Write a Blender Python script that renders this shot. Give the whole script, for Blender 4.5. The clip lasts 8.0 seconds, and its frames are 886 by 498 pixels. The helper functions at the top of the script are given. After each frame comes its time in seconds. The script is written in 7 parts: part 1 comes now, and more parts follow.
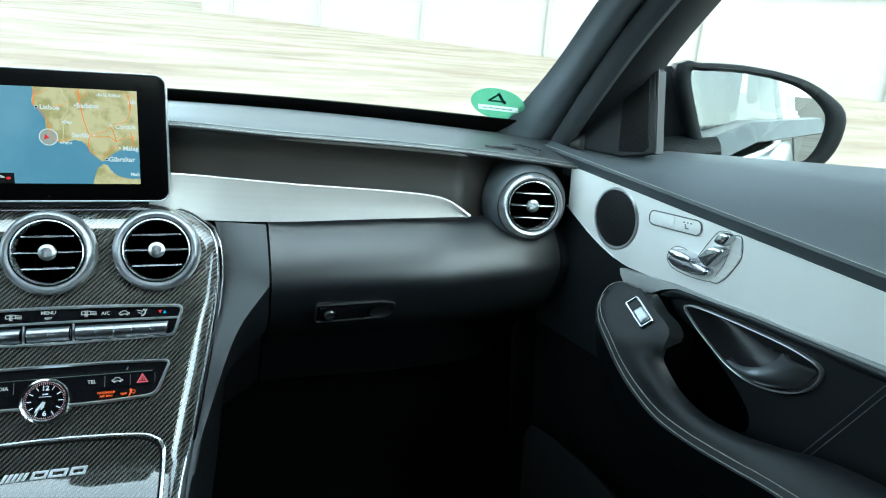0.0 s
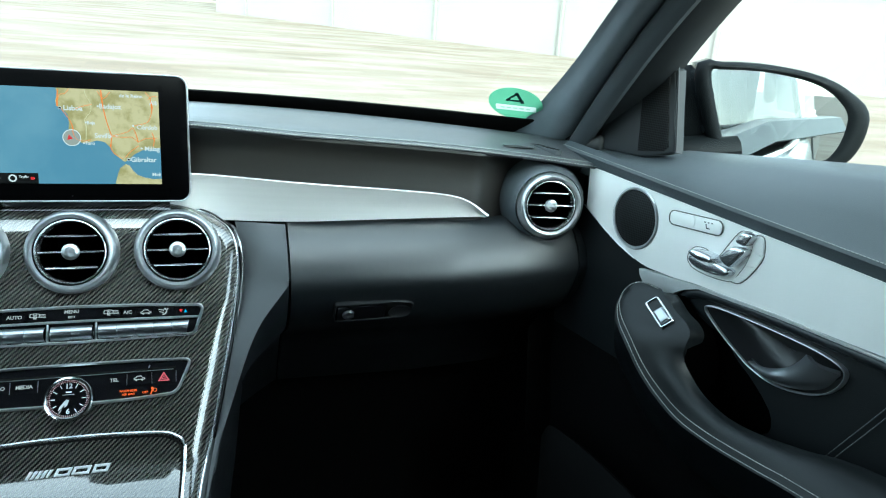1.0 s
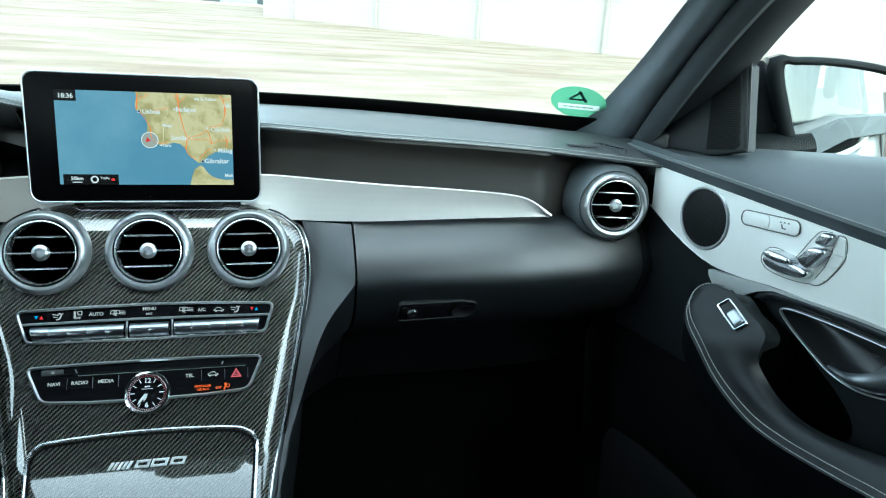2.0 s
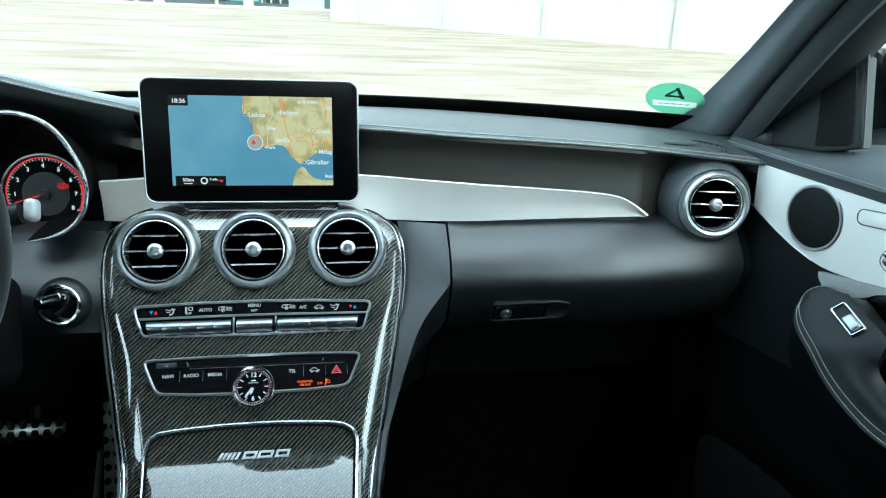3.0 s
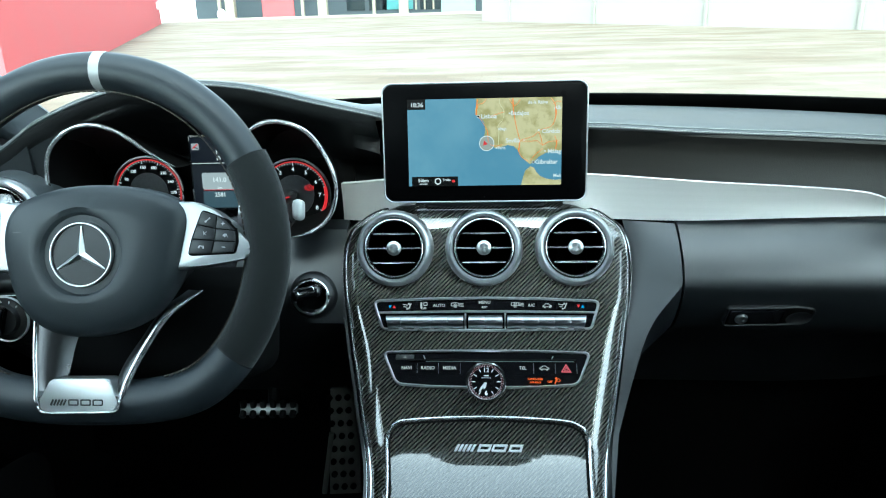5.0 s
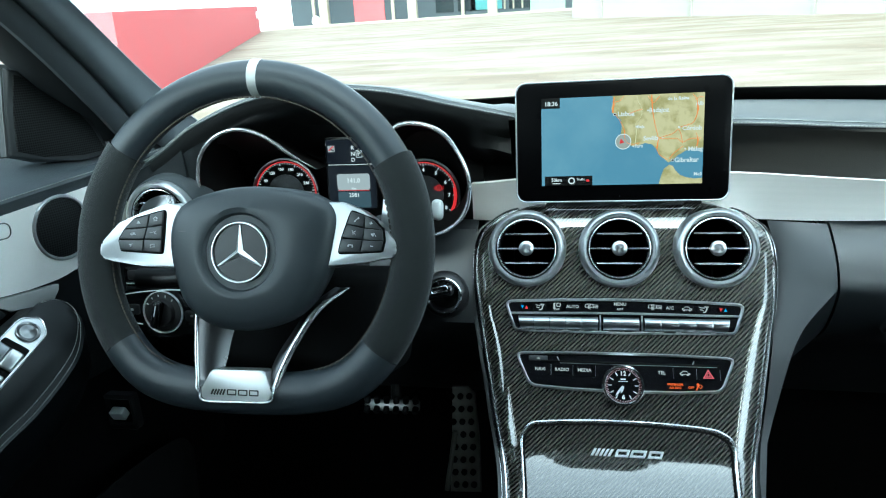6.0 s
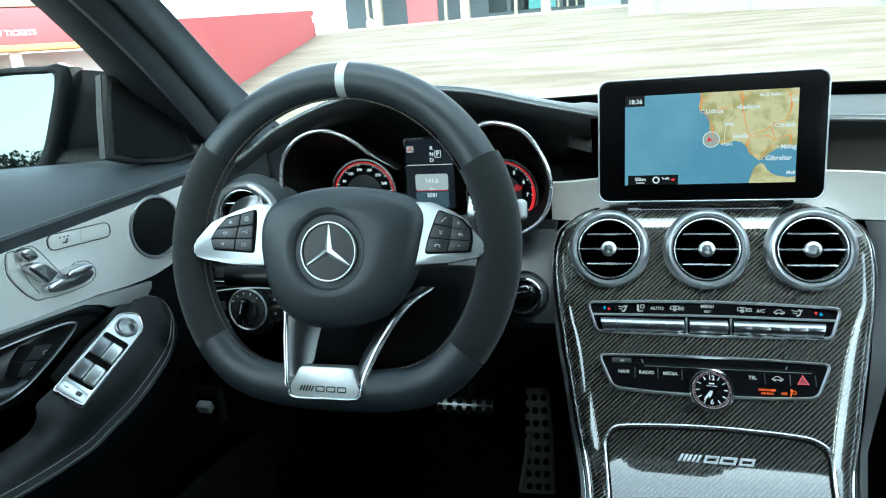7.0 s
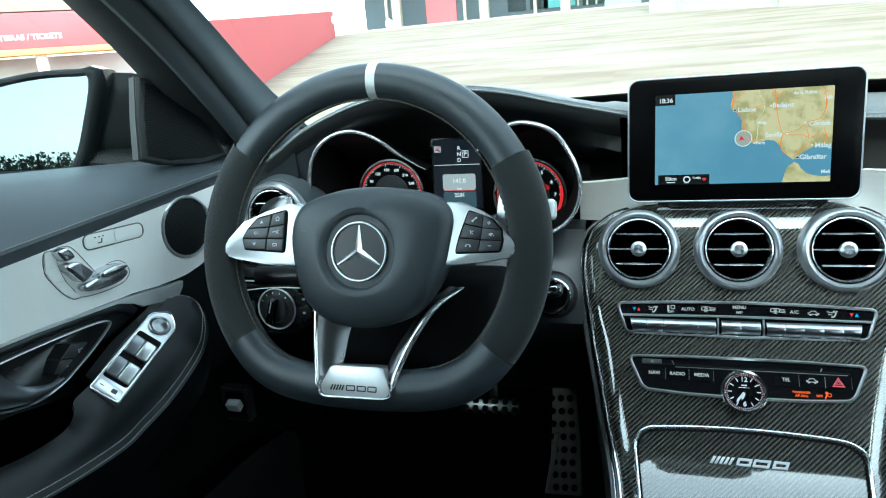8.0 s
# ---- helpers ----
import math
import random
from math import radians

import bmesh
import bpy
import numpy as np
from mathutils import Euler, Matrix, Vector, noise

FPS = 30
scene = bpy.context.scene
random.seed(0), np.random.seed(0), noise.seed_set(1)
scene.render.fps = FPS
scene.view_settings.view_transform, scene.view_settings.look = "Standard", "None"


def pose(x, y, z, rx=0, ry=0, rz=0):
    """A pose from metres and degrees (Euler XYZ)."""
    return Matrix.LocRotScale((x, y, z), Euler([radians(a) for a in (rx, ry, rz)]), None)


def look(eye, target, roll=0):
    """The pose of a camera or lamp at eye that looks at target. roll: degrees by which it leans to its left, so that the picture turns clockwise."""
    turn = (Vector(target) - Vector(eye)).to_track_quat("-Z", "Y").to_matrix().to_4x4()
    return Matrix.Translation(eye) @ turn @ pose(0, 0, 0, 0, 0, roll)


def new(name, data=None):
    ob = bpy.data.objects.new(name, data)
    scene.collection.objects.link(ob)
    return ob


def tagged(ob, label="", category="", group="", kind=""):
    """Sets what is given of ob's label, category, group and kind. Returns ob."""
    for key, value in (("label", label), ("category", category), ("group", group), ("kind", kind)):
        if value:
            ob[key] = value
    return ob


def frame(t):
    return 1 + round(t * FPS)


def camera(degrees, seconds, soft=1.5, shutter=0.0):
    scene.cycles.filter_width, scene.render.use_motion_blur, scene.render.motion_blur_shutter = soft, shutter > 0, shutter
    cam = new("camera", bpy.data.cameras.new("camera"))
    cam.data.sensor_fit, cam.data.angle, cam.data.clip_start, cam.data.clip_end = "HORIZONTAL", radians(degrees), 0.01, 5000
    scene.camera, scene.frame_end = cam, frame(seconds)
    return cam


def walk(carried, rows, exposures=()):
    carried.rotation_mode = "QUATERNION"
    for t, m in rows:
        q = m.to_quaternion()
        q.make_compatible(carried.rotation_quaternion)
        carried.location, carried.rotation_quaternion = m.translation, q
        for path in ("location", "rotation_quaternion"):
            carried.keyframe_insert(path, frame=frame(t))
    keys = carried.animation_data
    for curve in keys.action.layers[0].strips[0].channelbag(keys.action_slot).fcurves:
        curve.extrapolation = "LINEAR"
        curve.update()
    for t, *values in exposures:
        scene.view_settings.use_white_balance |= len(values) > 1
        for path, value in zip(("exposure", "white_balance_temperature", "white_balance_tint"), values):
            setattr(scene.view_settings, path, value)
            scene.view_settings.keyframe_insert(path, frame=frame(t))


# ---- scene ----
# ---- camera ----
cam = camera(67.5, 8.0, soft=1.1)
EXPOSURE = 3.03
METRES, EYE, TILT, LEAN, TURN = 0.28, 1.15, -16.561, -4.172, -18.867
ROWS = [
    (0.0, 0.0, 0.0, 0.0, 0.0, 0.0, 0.0),
    (0.5, -0.0054, 0.0001, 0.0002, 0.18, -0.01, -0.02),
    (1.0, -0.0271, 0.0001, 0.0003, 1.07, -0.02, -0.06),
    (2.5, -0.1977, -0.0143, -0.001, 7.27, -0.05, -0.36),
    (3.0, -0.2719, -0.025, -0.0015, 10.08, -0.08, -0.49),
    (3.5, -0.3441, -0.0407, -0.0015, 12.68, -0.12, -0.61),
    (4.0, -0.4263, -0.0606, -0.0036, 15.8, -0.16, -0.74),
    (5.5, -0.7047, -0.1682, -0.0102, 26.44, -0.36, -1.26),
    (6.0, -0.7924, -0.215, -0.0131, 30.13, -0.45, -1.42),
    (6.5, -0.8551, -0.2527, -0.0155, 32.63, -0.52, -1.53),
    (7.0, -0.9006, -0.2819, -0.0178, 34.57, -0.55, -1.62),
    (7.5, -0.9302, -0.3035, -0.0188, 35.93, -0.59, -1.66),
    (8.0, -0.9346, -0.3073, -0.0188, 36.18, -0.6, -1.64),
]
walk(cam, [(t, pose(0.170, 0, EYE, TILT, LEAN, TURN) @ pose(METRES * x, METRES * y, METRES * z, 90 + pitch, roll, yaw))
           for t, x, y, z, yaw, pitch, roll in ROWS], exposures=((0.0, EXPOSURE, 5600, -13), (8.0, EXPOSURE, 5600, -13)))

# ---- light ----
world = bpy.data.worlds.new("world")
scene.world = world
world.use_nodes = True
wn, wl = world.node_tree.nodes, world.node_tree.links
sky = wn.new("ShaderNodeTexSky")
sky.sky_type, sky.sun_disc = "NISHITA", False
sky.sun_elevation, sky.sun_rotation = radians(44), radians(172)
sky.air_density, sky.dust_density, sky.ozone_density = 1.0, 1.8, 1.0
overcast = wn.new("ShaderNodeHueSaturation")
overcast.inputs["Saturation"].default_value = 0.35
wl.new(sky.outputs[0], overcast.inputs["Color"])
wl.new(overcast.outputs[0], wn["Background"].inputs[0])
wn["Background"].inputs[1].default_value = 0.15
sun = new("sun", bpy.data.lights.new("sun", "SUN"))
sun.data.energy, sun.data.angle, sun.data.color = 0.25, radians(15), (1.0, 0.96, 0.9)
sun.matrix_basis = look((1.0, -7.1, 6.95), (0, 0, 0))


# ---- building tools ----
SIDE = 1


def thing(name, at=(0, 0, 0), label="", category="", group="", kind=""):
    """An Empty at a thing's base; its parts are given in world metres."""
    ob = new(name)
    ob.empty_display_size = 0.02
    ob.matrix_basis = Matrix.Translation((at[0] * SIDE, at[1], at[2]))
    return tagged(ob, label, category, group, kind)


def part(name, bm, material, parent=None, label="", crease=38):
    """One bmesh as one mesh object, under a thing or a part. On the driver's side it is mirrored."""
    if SIDE < 0:
        for v in bm.verts:
            v.co.x = -v.co.x
        bmesh.ops.reverse_faces(bm, faces=bm.faces)
    me = bpy.data.meshes.new(name)
    bm.to_mesh(me)
    bm.free()
    me.materials.append(material)
    me.polygons.foreach_set("use_smooth", [True] * len(me.polygons))
    me.set_sharp_from_angle(angle=radians(crease))
    ob = new(name, me)
    if parent:
        ob.parent = parent
        if parent.type == "EMPTY":
            ob.matrix_parent_inverse = parent.matrix_basis.inverted()
    return tagged(ob, label)


def joined(*bms):
    out = bmesh.new()
    for b in bms:
        me = bpy.data.meshes.new("tmp")
        b.to_mesh(me)
        b.free()
        out.from_mesh(me)
        bpy.data.meshes.remove(me)
    return out


def spline(pts, n=8, closed=False):
    """Catmull-Rom through points of any dimension, n steps a span."""
    p = [np.array(q, float) for q in pts]
    m, out = len(p), []
    for i in range(m if closed else m - 1):
        if closed:
            a, b, c, d = p[i - 1], p[i], p[(i + 1) % m], p[(i + 2) % m]
        else:
            b, c = p[i], p[i + 1]
            a = p[i - 1] if i else 2 * b - c
            d = p[i + 2] if i + 2 < m else 2 * c - b
        for k in range(n):
            t = k / n
            out.append(0.5 * (2 * b + (c - a) * t + (2 * a - 5 * b + 4 * c - d) * t * t + (3 * b - a - 3 * c + d) * t ** 3))
    if not closed:
        out.append(p[-1])
    return [tuple(float(x) for x in q) for q in out]


def curve_value(table, x):
    """A smooth table of (x, value)."""
    xs, ys = [a for a, _ in table], [b for _, b in table]
    x = min(max(x, xs[0]), xs[-1])
    i = max(k for k in range(len(xs) - 1) if xs[k] <= x)
    d = [(ys[min(k + 1, len(xs) - 1)] - ys[max(k - 1, 0)]) / (xs[min(k + 1, len(xs) - 1)] - xs[max(k - 1, 0)]) for k in (i, i + 1)]
    h = xs[i + 1] - xs[i]
    t = (x - xs[i]) / h
    return ((2 * t ** 3 - 3 * t * t + 1) * ys[i] + (t ** 3 - 2 * t * t + t) * h * d[0]
            + (3 * t * t - 2 * t ** 3) * ys[i + 1] + (t ** 3 - t * t) * h * d[1])


def grid(rows, close_u=False, close_v=False, thick=0.0, uv=False):
    """A skin over rows of points; thick gives it a body behind."""
    bm = bmesh.new()
    vs = [[bm.verts.new(p) for p in r] for r in rows]
    nu, nv = len(rows), len(rows[0])
    for i in range(nu if close_u else nu - 1):
        for j in range(nv if close_v else nv - 1):
            a, b, c, d = vs[i][j], vs[i][(j + 1) % nv], vs[(i + 1) % nu][(j + 1) % nv], vs[(i + 1) % nu][j]
            bm.faces.new((a, b, c, d))
    if uv:
        layer = bm.loops.layers.uv.new("UVMap")
        lens = [0.0]
        mid = len(rows[0]) // 2
        for i in range(1, nu):
            lens.append(lens[-1] + (Vector(rows[i][mid]) - Vector(rows[i - 1][mid])).length)
        at = {v: (v.co.x, lens[i]) for i, r in enumerate(vs) for v in r}
        for f in bm.faces:
            for lp in f.loops:
                lp[layer].uv = at[lp.vert]
    if thick:
        # a second skin behind the first, away from the middle of the cabin
        nrm = []
        for i in range(nu):
            for j in range(nv):
                du = Vector(rows[min(i + 1, nu - 1)][j]) - Vector(rows[max(i - 1, 0)][j])
                dv = Vector(rows[i][min(j + 1, nv - 1)]) - Vector(rows[i][max(j - 1, 0)])
                c = du.cross(dv)
                nrm.append(c.normalized() if c.length > 1e-12 else Vector((0, 0, 0)))
        eye = Vector((0, 0.1, 1.12))
        flat = [Vector(q) for r in rows for q in r]
        s = sum(1 if n.dot(eye - q) > 0 else -1 for n, q in zip(nrm, flat))
        k = -abs(thick) if s > 0 else abs(thick)
        back = [[bm.verts.new(flat[i * nv + j] + nrm[i * nv + j] * k) for j in range(nv)] for i in range(nu)]
        for i in range(nu - 1):
            for j in range(nv - 1):
                bm.faces.new((back[i][j], back[i + 1][j], back[i + 1][j + 1], back[i][j + 1]))
        for i in range(nu - 1):
            for j in (0, nv - 1):
                bm.faces.new((vs[i][j], vs[i + 1][j], back[i + 1][j], back[i][j]))
        for j in range(nv - 1):
            for i in (0, nu - 1):
                bm.faces.new((vs[i][j], back[i][j], back[i][j + 1], vs[i][j + 1]))
        bmesh.ops.recalc_face_normals(bm, faces=bm.faces)
    return bm


def sweep(path, r, n=8, closed=False, flat=1.0, up=(0, 0, 1), caps=True):
    """A round bar along a path; r a number or one a point; flat squeezes it along up."""
    p = [Vector(q) for q in path]
    m = len(p)
    rings = []
    for i, q in enumerate(p):
        t = ((p[(i + 1) % m] - p[i - 1]) if closed else (p[min(i + 1, m - 1)] - p[max(i - 1, 0)])).normalized()
        side = t.cross(Vector(up))
        side = side.normalized() if side.length > 1e-4 else t.orthogonal().normalized()
        top = side.cross(t).normalized()
        rr = r[i] if isinstance(r, (list, tuple)) else r
        rings.append([q + rr * (math.cos(a) * side + flat * math.sin(a) * top) for a in [2 * math.pi * k / n for k in range(n)]])
    bm = grid(rings, close_u=closed, close_v=True)
    if not closed and caps:
        bm.verts.ensure_lookup_table()
        bm.faces.new([bm.verts[k] for k in range(n)])
        bm.faces.new([bm.verts[(m - 1) * n + k] for k in range(n)])
    bmesh.ops.recalc_face_normals(bm, faces=bm.faces)
    return bm


def lathe(prof, m, n=36):
    """A turned shape: (radius, height) pairs round the local z of m."""
    bm = bmesh.new()
    rings = []
    for r, h in prof:
        if r < 1e-6:
            rings.append([bm.verts.new(m @ Vector((0, 0, h)))])
        else:
            rings.append([bm.verts.new(m @ Vector((r * math.cos(2 * math.pi * k / n), r * math.sin(2 * math.pi * k / n), h))) for k in range(n)])
    for a, b in zip(rings, rings[1:]):
        for k in range(n):
            q = [a[k % len(a)], a[(k + 1) % len(a)], b[(k + 1) % len(b)], b[k % len(b)]]
            q = list(dict.fromkeys(q))
            if len(q) > 2:
                bm.faces.new(q)
    bmesh.ops.recalc_face_normals(bm, faces=bm.faces)
    return bm


def plate(outline, m, low=0.0, high=0.002, bevel=0.0, seg=2):
    """A flat piece: an outline in the local xy of m, from low to high along its z, its front edge rounded."""
    bm = bmesh.new()
    a = [bm.verts.new((x, y, low)) for x, y in outline]
    b = [bm.verts.new((x, y, high)) for x, y in outline]
    n = len(a)
    bm.faces.new(a[::-1])
    top = bm.faces.new(b)
    for k in range(n):
        bm.faces.new((a[k], a[(k + 1) % n], b[(k + 1) % n], b[k]))
    if bevel:
        bmesh.ops.bevel(bm, geom=list(top.edges), offset=bevel, segments=seg, affect="EDGES", profile=0.5)
    bmesh.ops.transform(bm, matrix=m, verts=bm.verts)
    bmesh.ops.recalc_face_normals(bm, faces=bm.faces)
    return bm


def box(size, m, bevel=0.0, seg=2):
    bm = bmesh.new()
    bmesh.ops.create_cube(bm, size=1, matrix=Matrix.Diagonal((*size, 1)))
    if bevel:
        bmesh.ops.bevel(bm, geom=bm.edges[:], offset=bevel, segments=seg, affect="EDGES", profile=0.5)
    bmesh.ops.transform(bm, matrix=m, verts=bm.verts)
    return bm


def rounded(w, h, r, n=5, cx=0.0, cy=0.0):
    """The outline of a rectangle with round corners."""
    out = []
    for qx, qy, a0 in ((1, 1, 0), (-1, 1, 90), (-1, -1, 180), (1, -1, 270)):
        for k in range(n + 1):
            a = radians(a0 + 90 * k / n)
            out.append((cx + qx * (w / 2 - r) + r * math.cos(a), cy + qy * (h / 2 - r) + r * math.sin(a)))
    return out


def fillet(corners, n=6):
    """The outline of a polygon of (x, y, radius) with its corners rounded."""
    out, m = [], len(corners)
    for i in range(m):
        p, q, r = Vector(corners[i - 1][:2]), Vector(corners[i][:2]), Vector(corners[(i + 1) % m][:2])
        rad = corners[i][2]
        a, b = (p - q).normalized(), (r - q).normalized()
        half = math.acos(max(-1.0, min(1.0, a.dot(b)))) / 2
        if rad <= 0 or half > 1.54:
            out.append((q.x, q.y))
            continue
        d = min(rad / math.tan(half), 0.49 * (p - q).length, 0.49 * (r - q).length)
        for k in range(n + 1):
            t = k / n
            c = (1 - t) ** 2 * (q + a * d) + 2 * t * (1 - t) * q + t * t * (q + b * d)
            out.append((c.x, c.y))
    return out


def circle(r, n=32, cx=0.0, cy=0.0):
    return [(cx + r * math.cos(2 * math.pi * k / n), cy + r * math.sin(2 * math.pi * k / n)) for k in range(n)]


def shrink(outline, d):
    """An outline moved inwards by d (outline counter-clockwise)."""
    n, out = len(outline), []
    area = sum(outline[i - 1][0] * outline[i][1] - outline[i][0] * outline[i - 1][1] for i in range(n))
    s = 1 if area > 0 else -1
    for i in range(n):
        (ax, ay), (bx, by), (cx, cy) = outline[i - 1], outline[i], outline[(i + 1) % n]
        t1, t2 = Vector((bx - ax, by - ay)), Vector((cx - bx, cy - by))
        t1 = t1.normalized() if t1.length > 1e-9 else t2.normalized()
        t2 = t2.normalized() if t2.length > 1e-9 else t1
        nn = Vector((-(t1.y + t2.y), t1.x + t2.x))
        nn = nn.normalized() if nn.length > 1e-6 else Vector((-t1.y, t1.x))
        k = d / max(0.5, nn.dot(Vector((-t1.y, t1.x))))
        out.append((bx + s * nn.x * k, by + s * nn.y * k))
    return out


def ring_plate(outline, d, m, low, high, bevel=0.0):
    """A frame of width d that follows an outline."""
    inner = shrink(outline, d)
    bm = bmesh.new()
    rows = []
    e = bevel
    oi, ii = shrink(outline, e), shrink(outline, d - e)
    for o, h in ((outline, low), (outline, high - e), (oi, high), (ii, high), (inner, high - e), (inner, low)):
        rows.append([bm.verts.new(m @ Vector((x, y, h))) for x, y in o])
    n = len(outline)
    for k in range(6):
        a, b = rows[k], rows[(k + 1) % 6]
        for i in range(n):
            bm.faces.new((a[i], a[(i + 1) % n], b[(i + 1) % n], b[i]))
    bmesh.ops.recalc_face_normals(bm, faces=bm.faces)
    return bm


def axes(o, x, y):
    """A frame at o whose local x and y point as given."""
    x, y = Vector(x).normalized(), Vector(y)
    z = x.cross(y).normalized()
    y = z.cross(x)
    return Matrix(((x.x, y.x, z.x, o[0]), (x.y, y.y, z.y, o[1]), (x.z, y.z, z.z, o[2]), (0, 0, 0, 1)))


def words(text, size, m, depth=0.0002, align="CENTER"):
    """Letters of the built-in font as a bmesh, in the local xy of m."""
    cu = bpy.data.curves.new("words", "FONT")
    cu.body, cu.size, cu.align_x, cu.align_y, cu.extrude, cu.resolution_u, cu.offset = text, size, align, "CENTER", depth, 3, size * 0.022
    ob = bpy.data.objects.new("words", cu)
    me = bpy.data.meshes.new_from_object(ob)
    bm = bmesh.new()
    bm.from_mesh(me)
    bmesh.ops.transform(bm, matrix=m, verts=bm.verts)
    bpy.data.objects.remove(ob)
    bpy.data.curves.remove(cu)
    bpy.data.meshes.remove(me)
    return bm


def dashes(path, step, length, r):
    """A row of stitches along a path: short slanted threads."""
    bm = bmesh.new()
    p = [Vector(q) for q in path]
    carry = 0.0
    for a, b in zip(p, p[1:]):
        seg = (b - a).length
        if seg < 1e-7:
            continue
        t = (b - a) / seg
        while carry < seg:
            c = a + t * carry
            s = t.cross(Vector((0, 0, 1)))
            s = s.normalized() if s.length > 1e-3 else Vector((1, 0, 0))
            u = s.cross(t)
            q = [c - t * length / 2, c + t * length / 2]
            vs = []
            for e in q:
                vs += [bm.verts.new(e + s * r), bm.verts.new(e + u * r), bm.verts.new(e - s * r), bm.verts.new(e - u * r)]
            for k in range(4):
                bm.faces.new((vs[k], vs[(k + 1) % 4], vs[4 + (k + 1) % 4], vs[4 + k]))
            bm.faces.new(vs[:4])
            bm.faces.new(vs[4:][::-1])
            carry += step
        carry -= seg
    return bm


# ---- materials ----
def material(name, colour, rough=0.5, metal=0.0, spec=0.5, coat=0.0, coat_rough=0.03, vary=0.0, vary_scale=30.0,
             grain=0.0, grain_scale=900.0, relief=0.0, relief_scale=60.0, dust=0.0, stretch=(1, 1, 1), sheen=0.0):
    """A surface with large and fine variation of colour, gloss and relief at real size."""
    m = bpy.data.materials.new(name)
    m.use_nodes = True
    n, l = m.node_tree.nodes, m.node_tree.links
    b = n["Principled BSDF"]
    b.inputs["Base Color"].default_value = (*colour, 1)
    b.inputs["Roughness"].default_value, b.inputs["Metallic"].default_value = rough, metal
    b.inputs["Specular IOR Level"].default_value = spec
    b.inputs["Coat Weight"].default_value, b.inputs["Coat Roughness"].default_value = coat, coat_rough
    b.inputs["Sheen Weight"].default_value = sheen
    co = n.new("ShaderNodeTexCoord")
    mp = n.new("ShaderNodeMapping")
    mp.inputs["Scale"].default_value = stretch
    l.new(co.outputs["Object"], mp.inputs["Vector"])
    big = n.new("ShaderNodeTexNoise")
    big.inputs["Scale"].default_value, big.inputs["Detail"].default_value = vary_scale, 4
    l.new(mp.outputs[0], big.inputs["Vector"])
    fine = n.new("ShaderNodeTexNoise")
    fine.inputs["Scale"].default_value, fine.inputs["Detail"].default_value = grain_scale, 2
    l.new(mp.outputs[0], fine.inputs["Vector"])
    if vary or dust:
        mix = n.new("ShaderNodeMixRGB")
        mix.inputs[1].default_value = (*[c * (1 - vary) for c in colour], 1)
        mix.inputs[2].default_value = (*[min(1, c * (1 + vary) + dust) for c in colour], 1)
        l.new(big.outputs["Fac"], mix.inputs[0])
        l.new(mix.outputs[0], b.inputs["Base Color"])
        rr = n.new("ShaderNodeMapRange")
        rr.inputs[3].default_value, rr.inputs[4].default_value = max(0.02, rough - 0.08), min(1, rough + 0.08)
        l.new(big.outputs["Fac"], rr.inputs[0])
        l.new(rr.outputs[0], b.inputs["Roughness"])
    last = None
    for tex, k, d in ((fine, grain, 0.0006), (big, relief, 0.004)):
        if k:
            bump = n.new("ShaderNodeBump")
            bump.inputs["Strength"].default_value, bump.inputs["Distance"].default_value = k, d
            l.new(tex.outputs["Fac"], bump.inputs["Height"])
            if last:
                l.new(last.outputs[0], bump.inputs["Normal"])
            last = bump
    if last:
        l.new(last.outputs[0], b.inputs["Normal"])
    return m


def glowing(name, colour, strength):
    """What gives off light: lit signs and displays."""
    m = bpy.data.materials.new(name)
    m.use_nodes = True
    b = m.node_tree.nodes["Principled BSDF"]
    b.inputs["Base Color"].default_value = (0.01, 0.01, 0.01, 1)
    b.inputs["Emission Color"].default_value = (*colour, 1)
    b.inputs["Emission Strength"].default_value = strength
    b.inputs["Roughness"].default_value = 0.4
    b.inputs["Specular IOR Level"].default_value = 0.12
    return m


def clear(name, tint=(1, 1, 1)):
    """Thin glass: mostly clear, with the gloss of its face."""
    m = bpy.data.materials.new(name)
    m.use_nodes = True
    n, l = m.node_tree.nodes, m.node_tree.links
    tr, gl, lw, mx = (n.new("ShaderNodeBsdfTransparent"), n.new("ShaderNodeBsdfGlossy"), n.new("ShaderNodeLayerWeight"), n.new("ShaderNodeMixShader"))
    tr.inputs[0].default_value = (*tint, 1)
    gl.inputs["Roughness"].default_value = 0.02
    lw.inputs[0].default_value = 0.5
    pw, ml = n.new("ShaderNodeMath"), n.new("ShaderNodeMath")
    pw.operation, ml.operation = "POWER", "MULTIPLY_ADD"
    pw.inputs[1].default_value = 5.0
    ml.inputs[1].default_value, ml.inputs[2].default_value = 0.9, 0.045
    l.new(lw.outputs["Facing"], pw.inputs[0])
    l.new(pw.outputs[0], ml.inputs[0])
    l.new(ml.outputs[0], mx.inputs[0])
    l.new(tr.outputs[0], mx.inputs[1])
    l.new(gl.outputs[0], mx.inputs[2])
    l.new(mx.outputs[0], n["Material Output"].inputs[0])
    return m


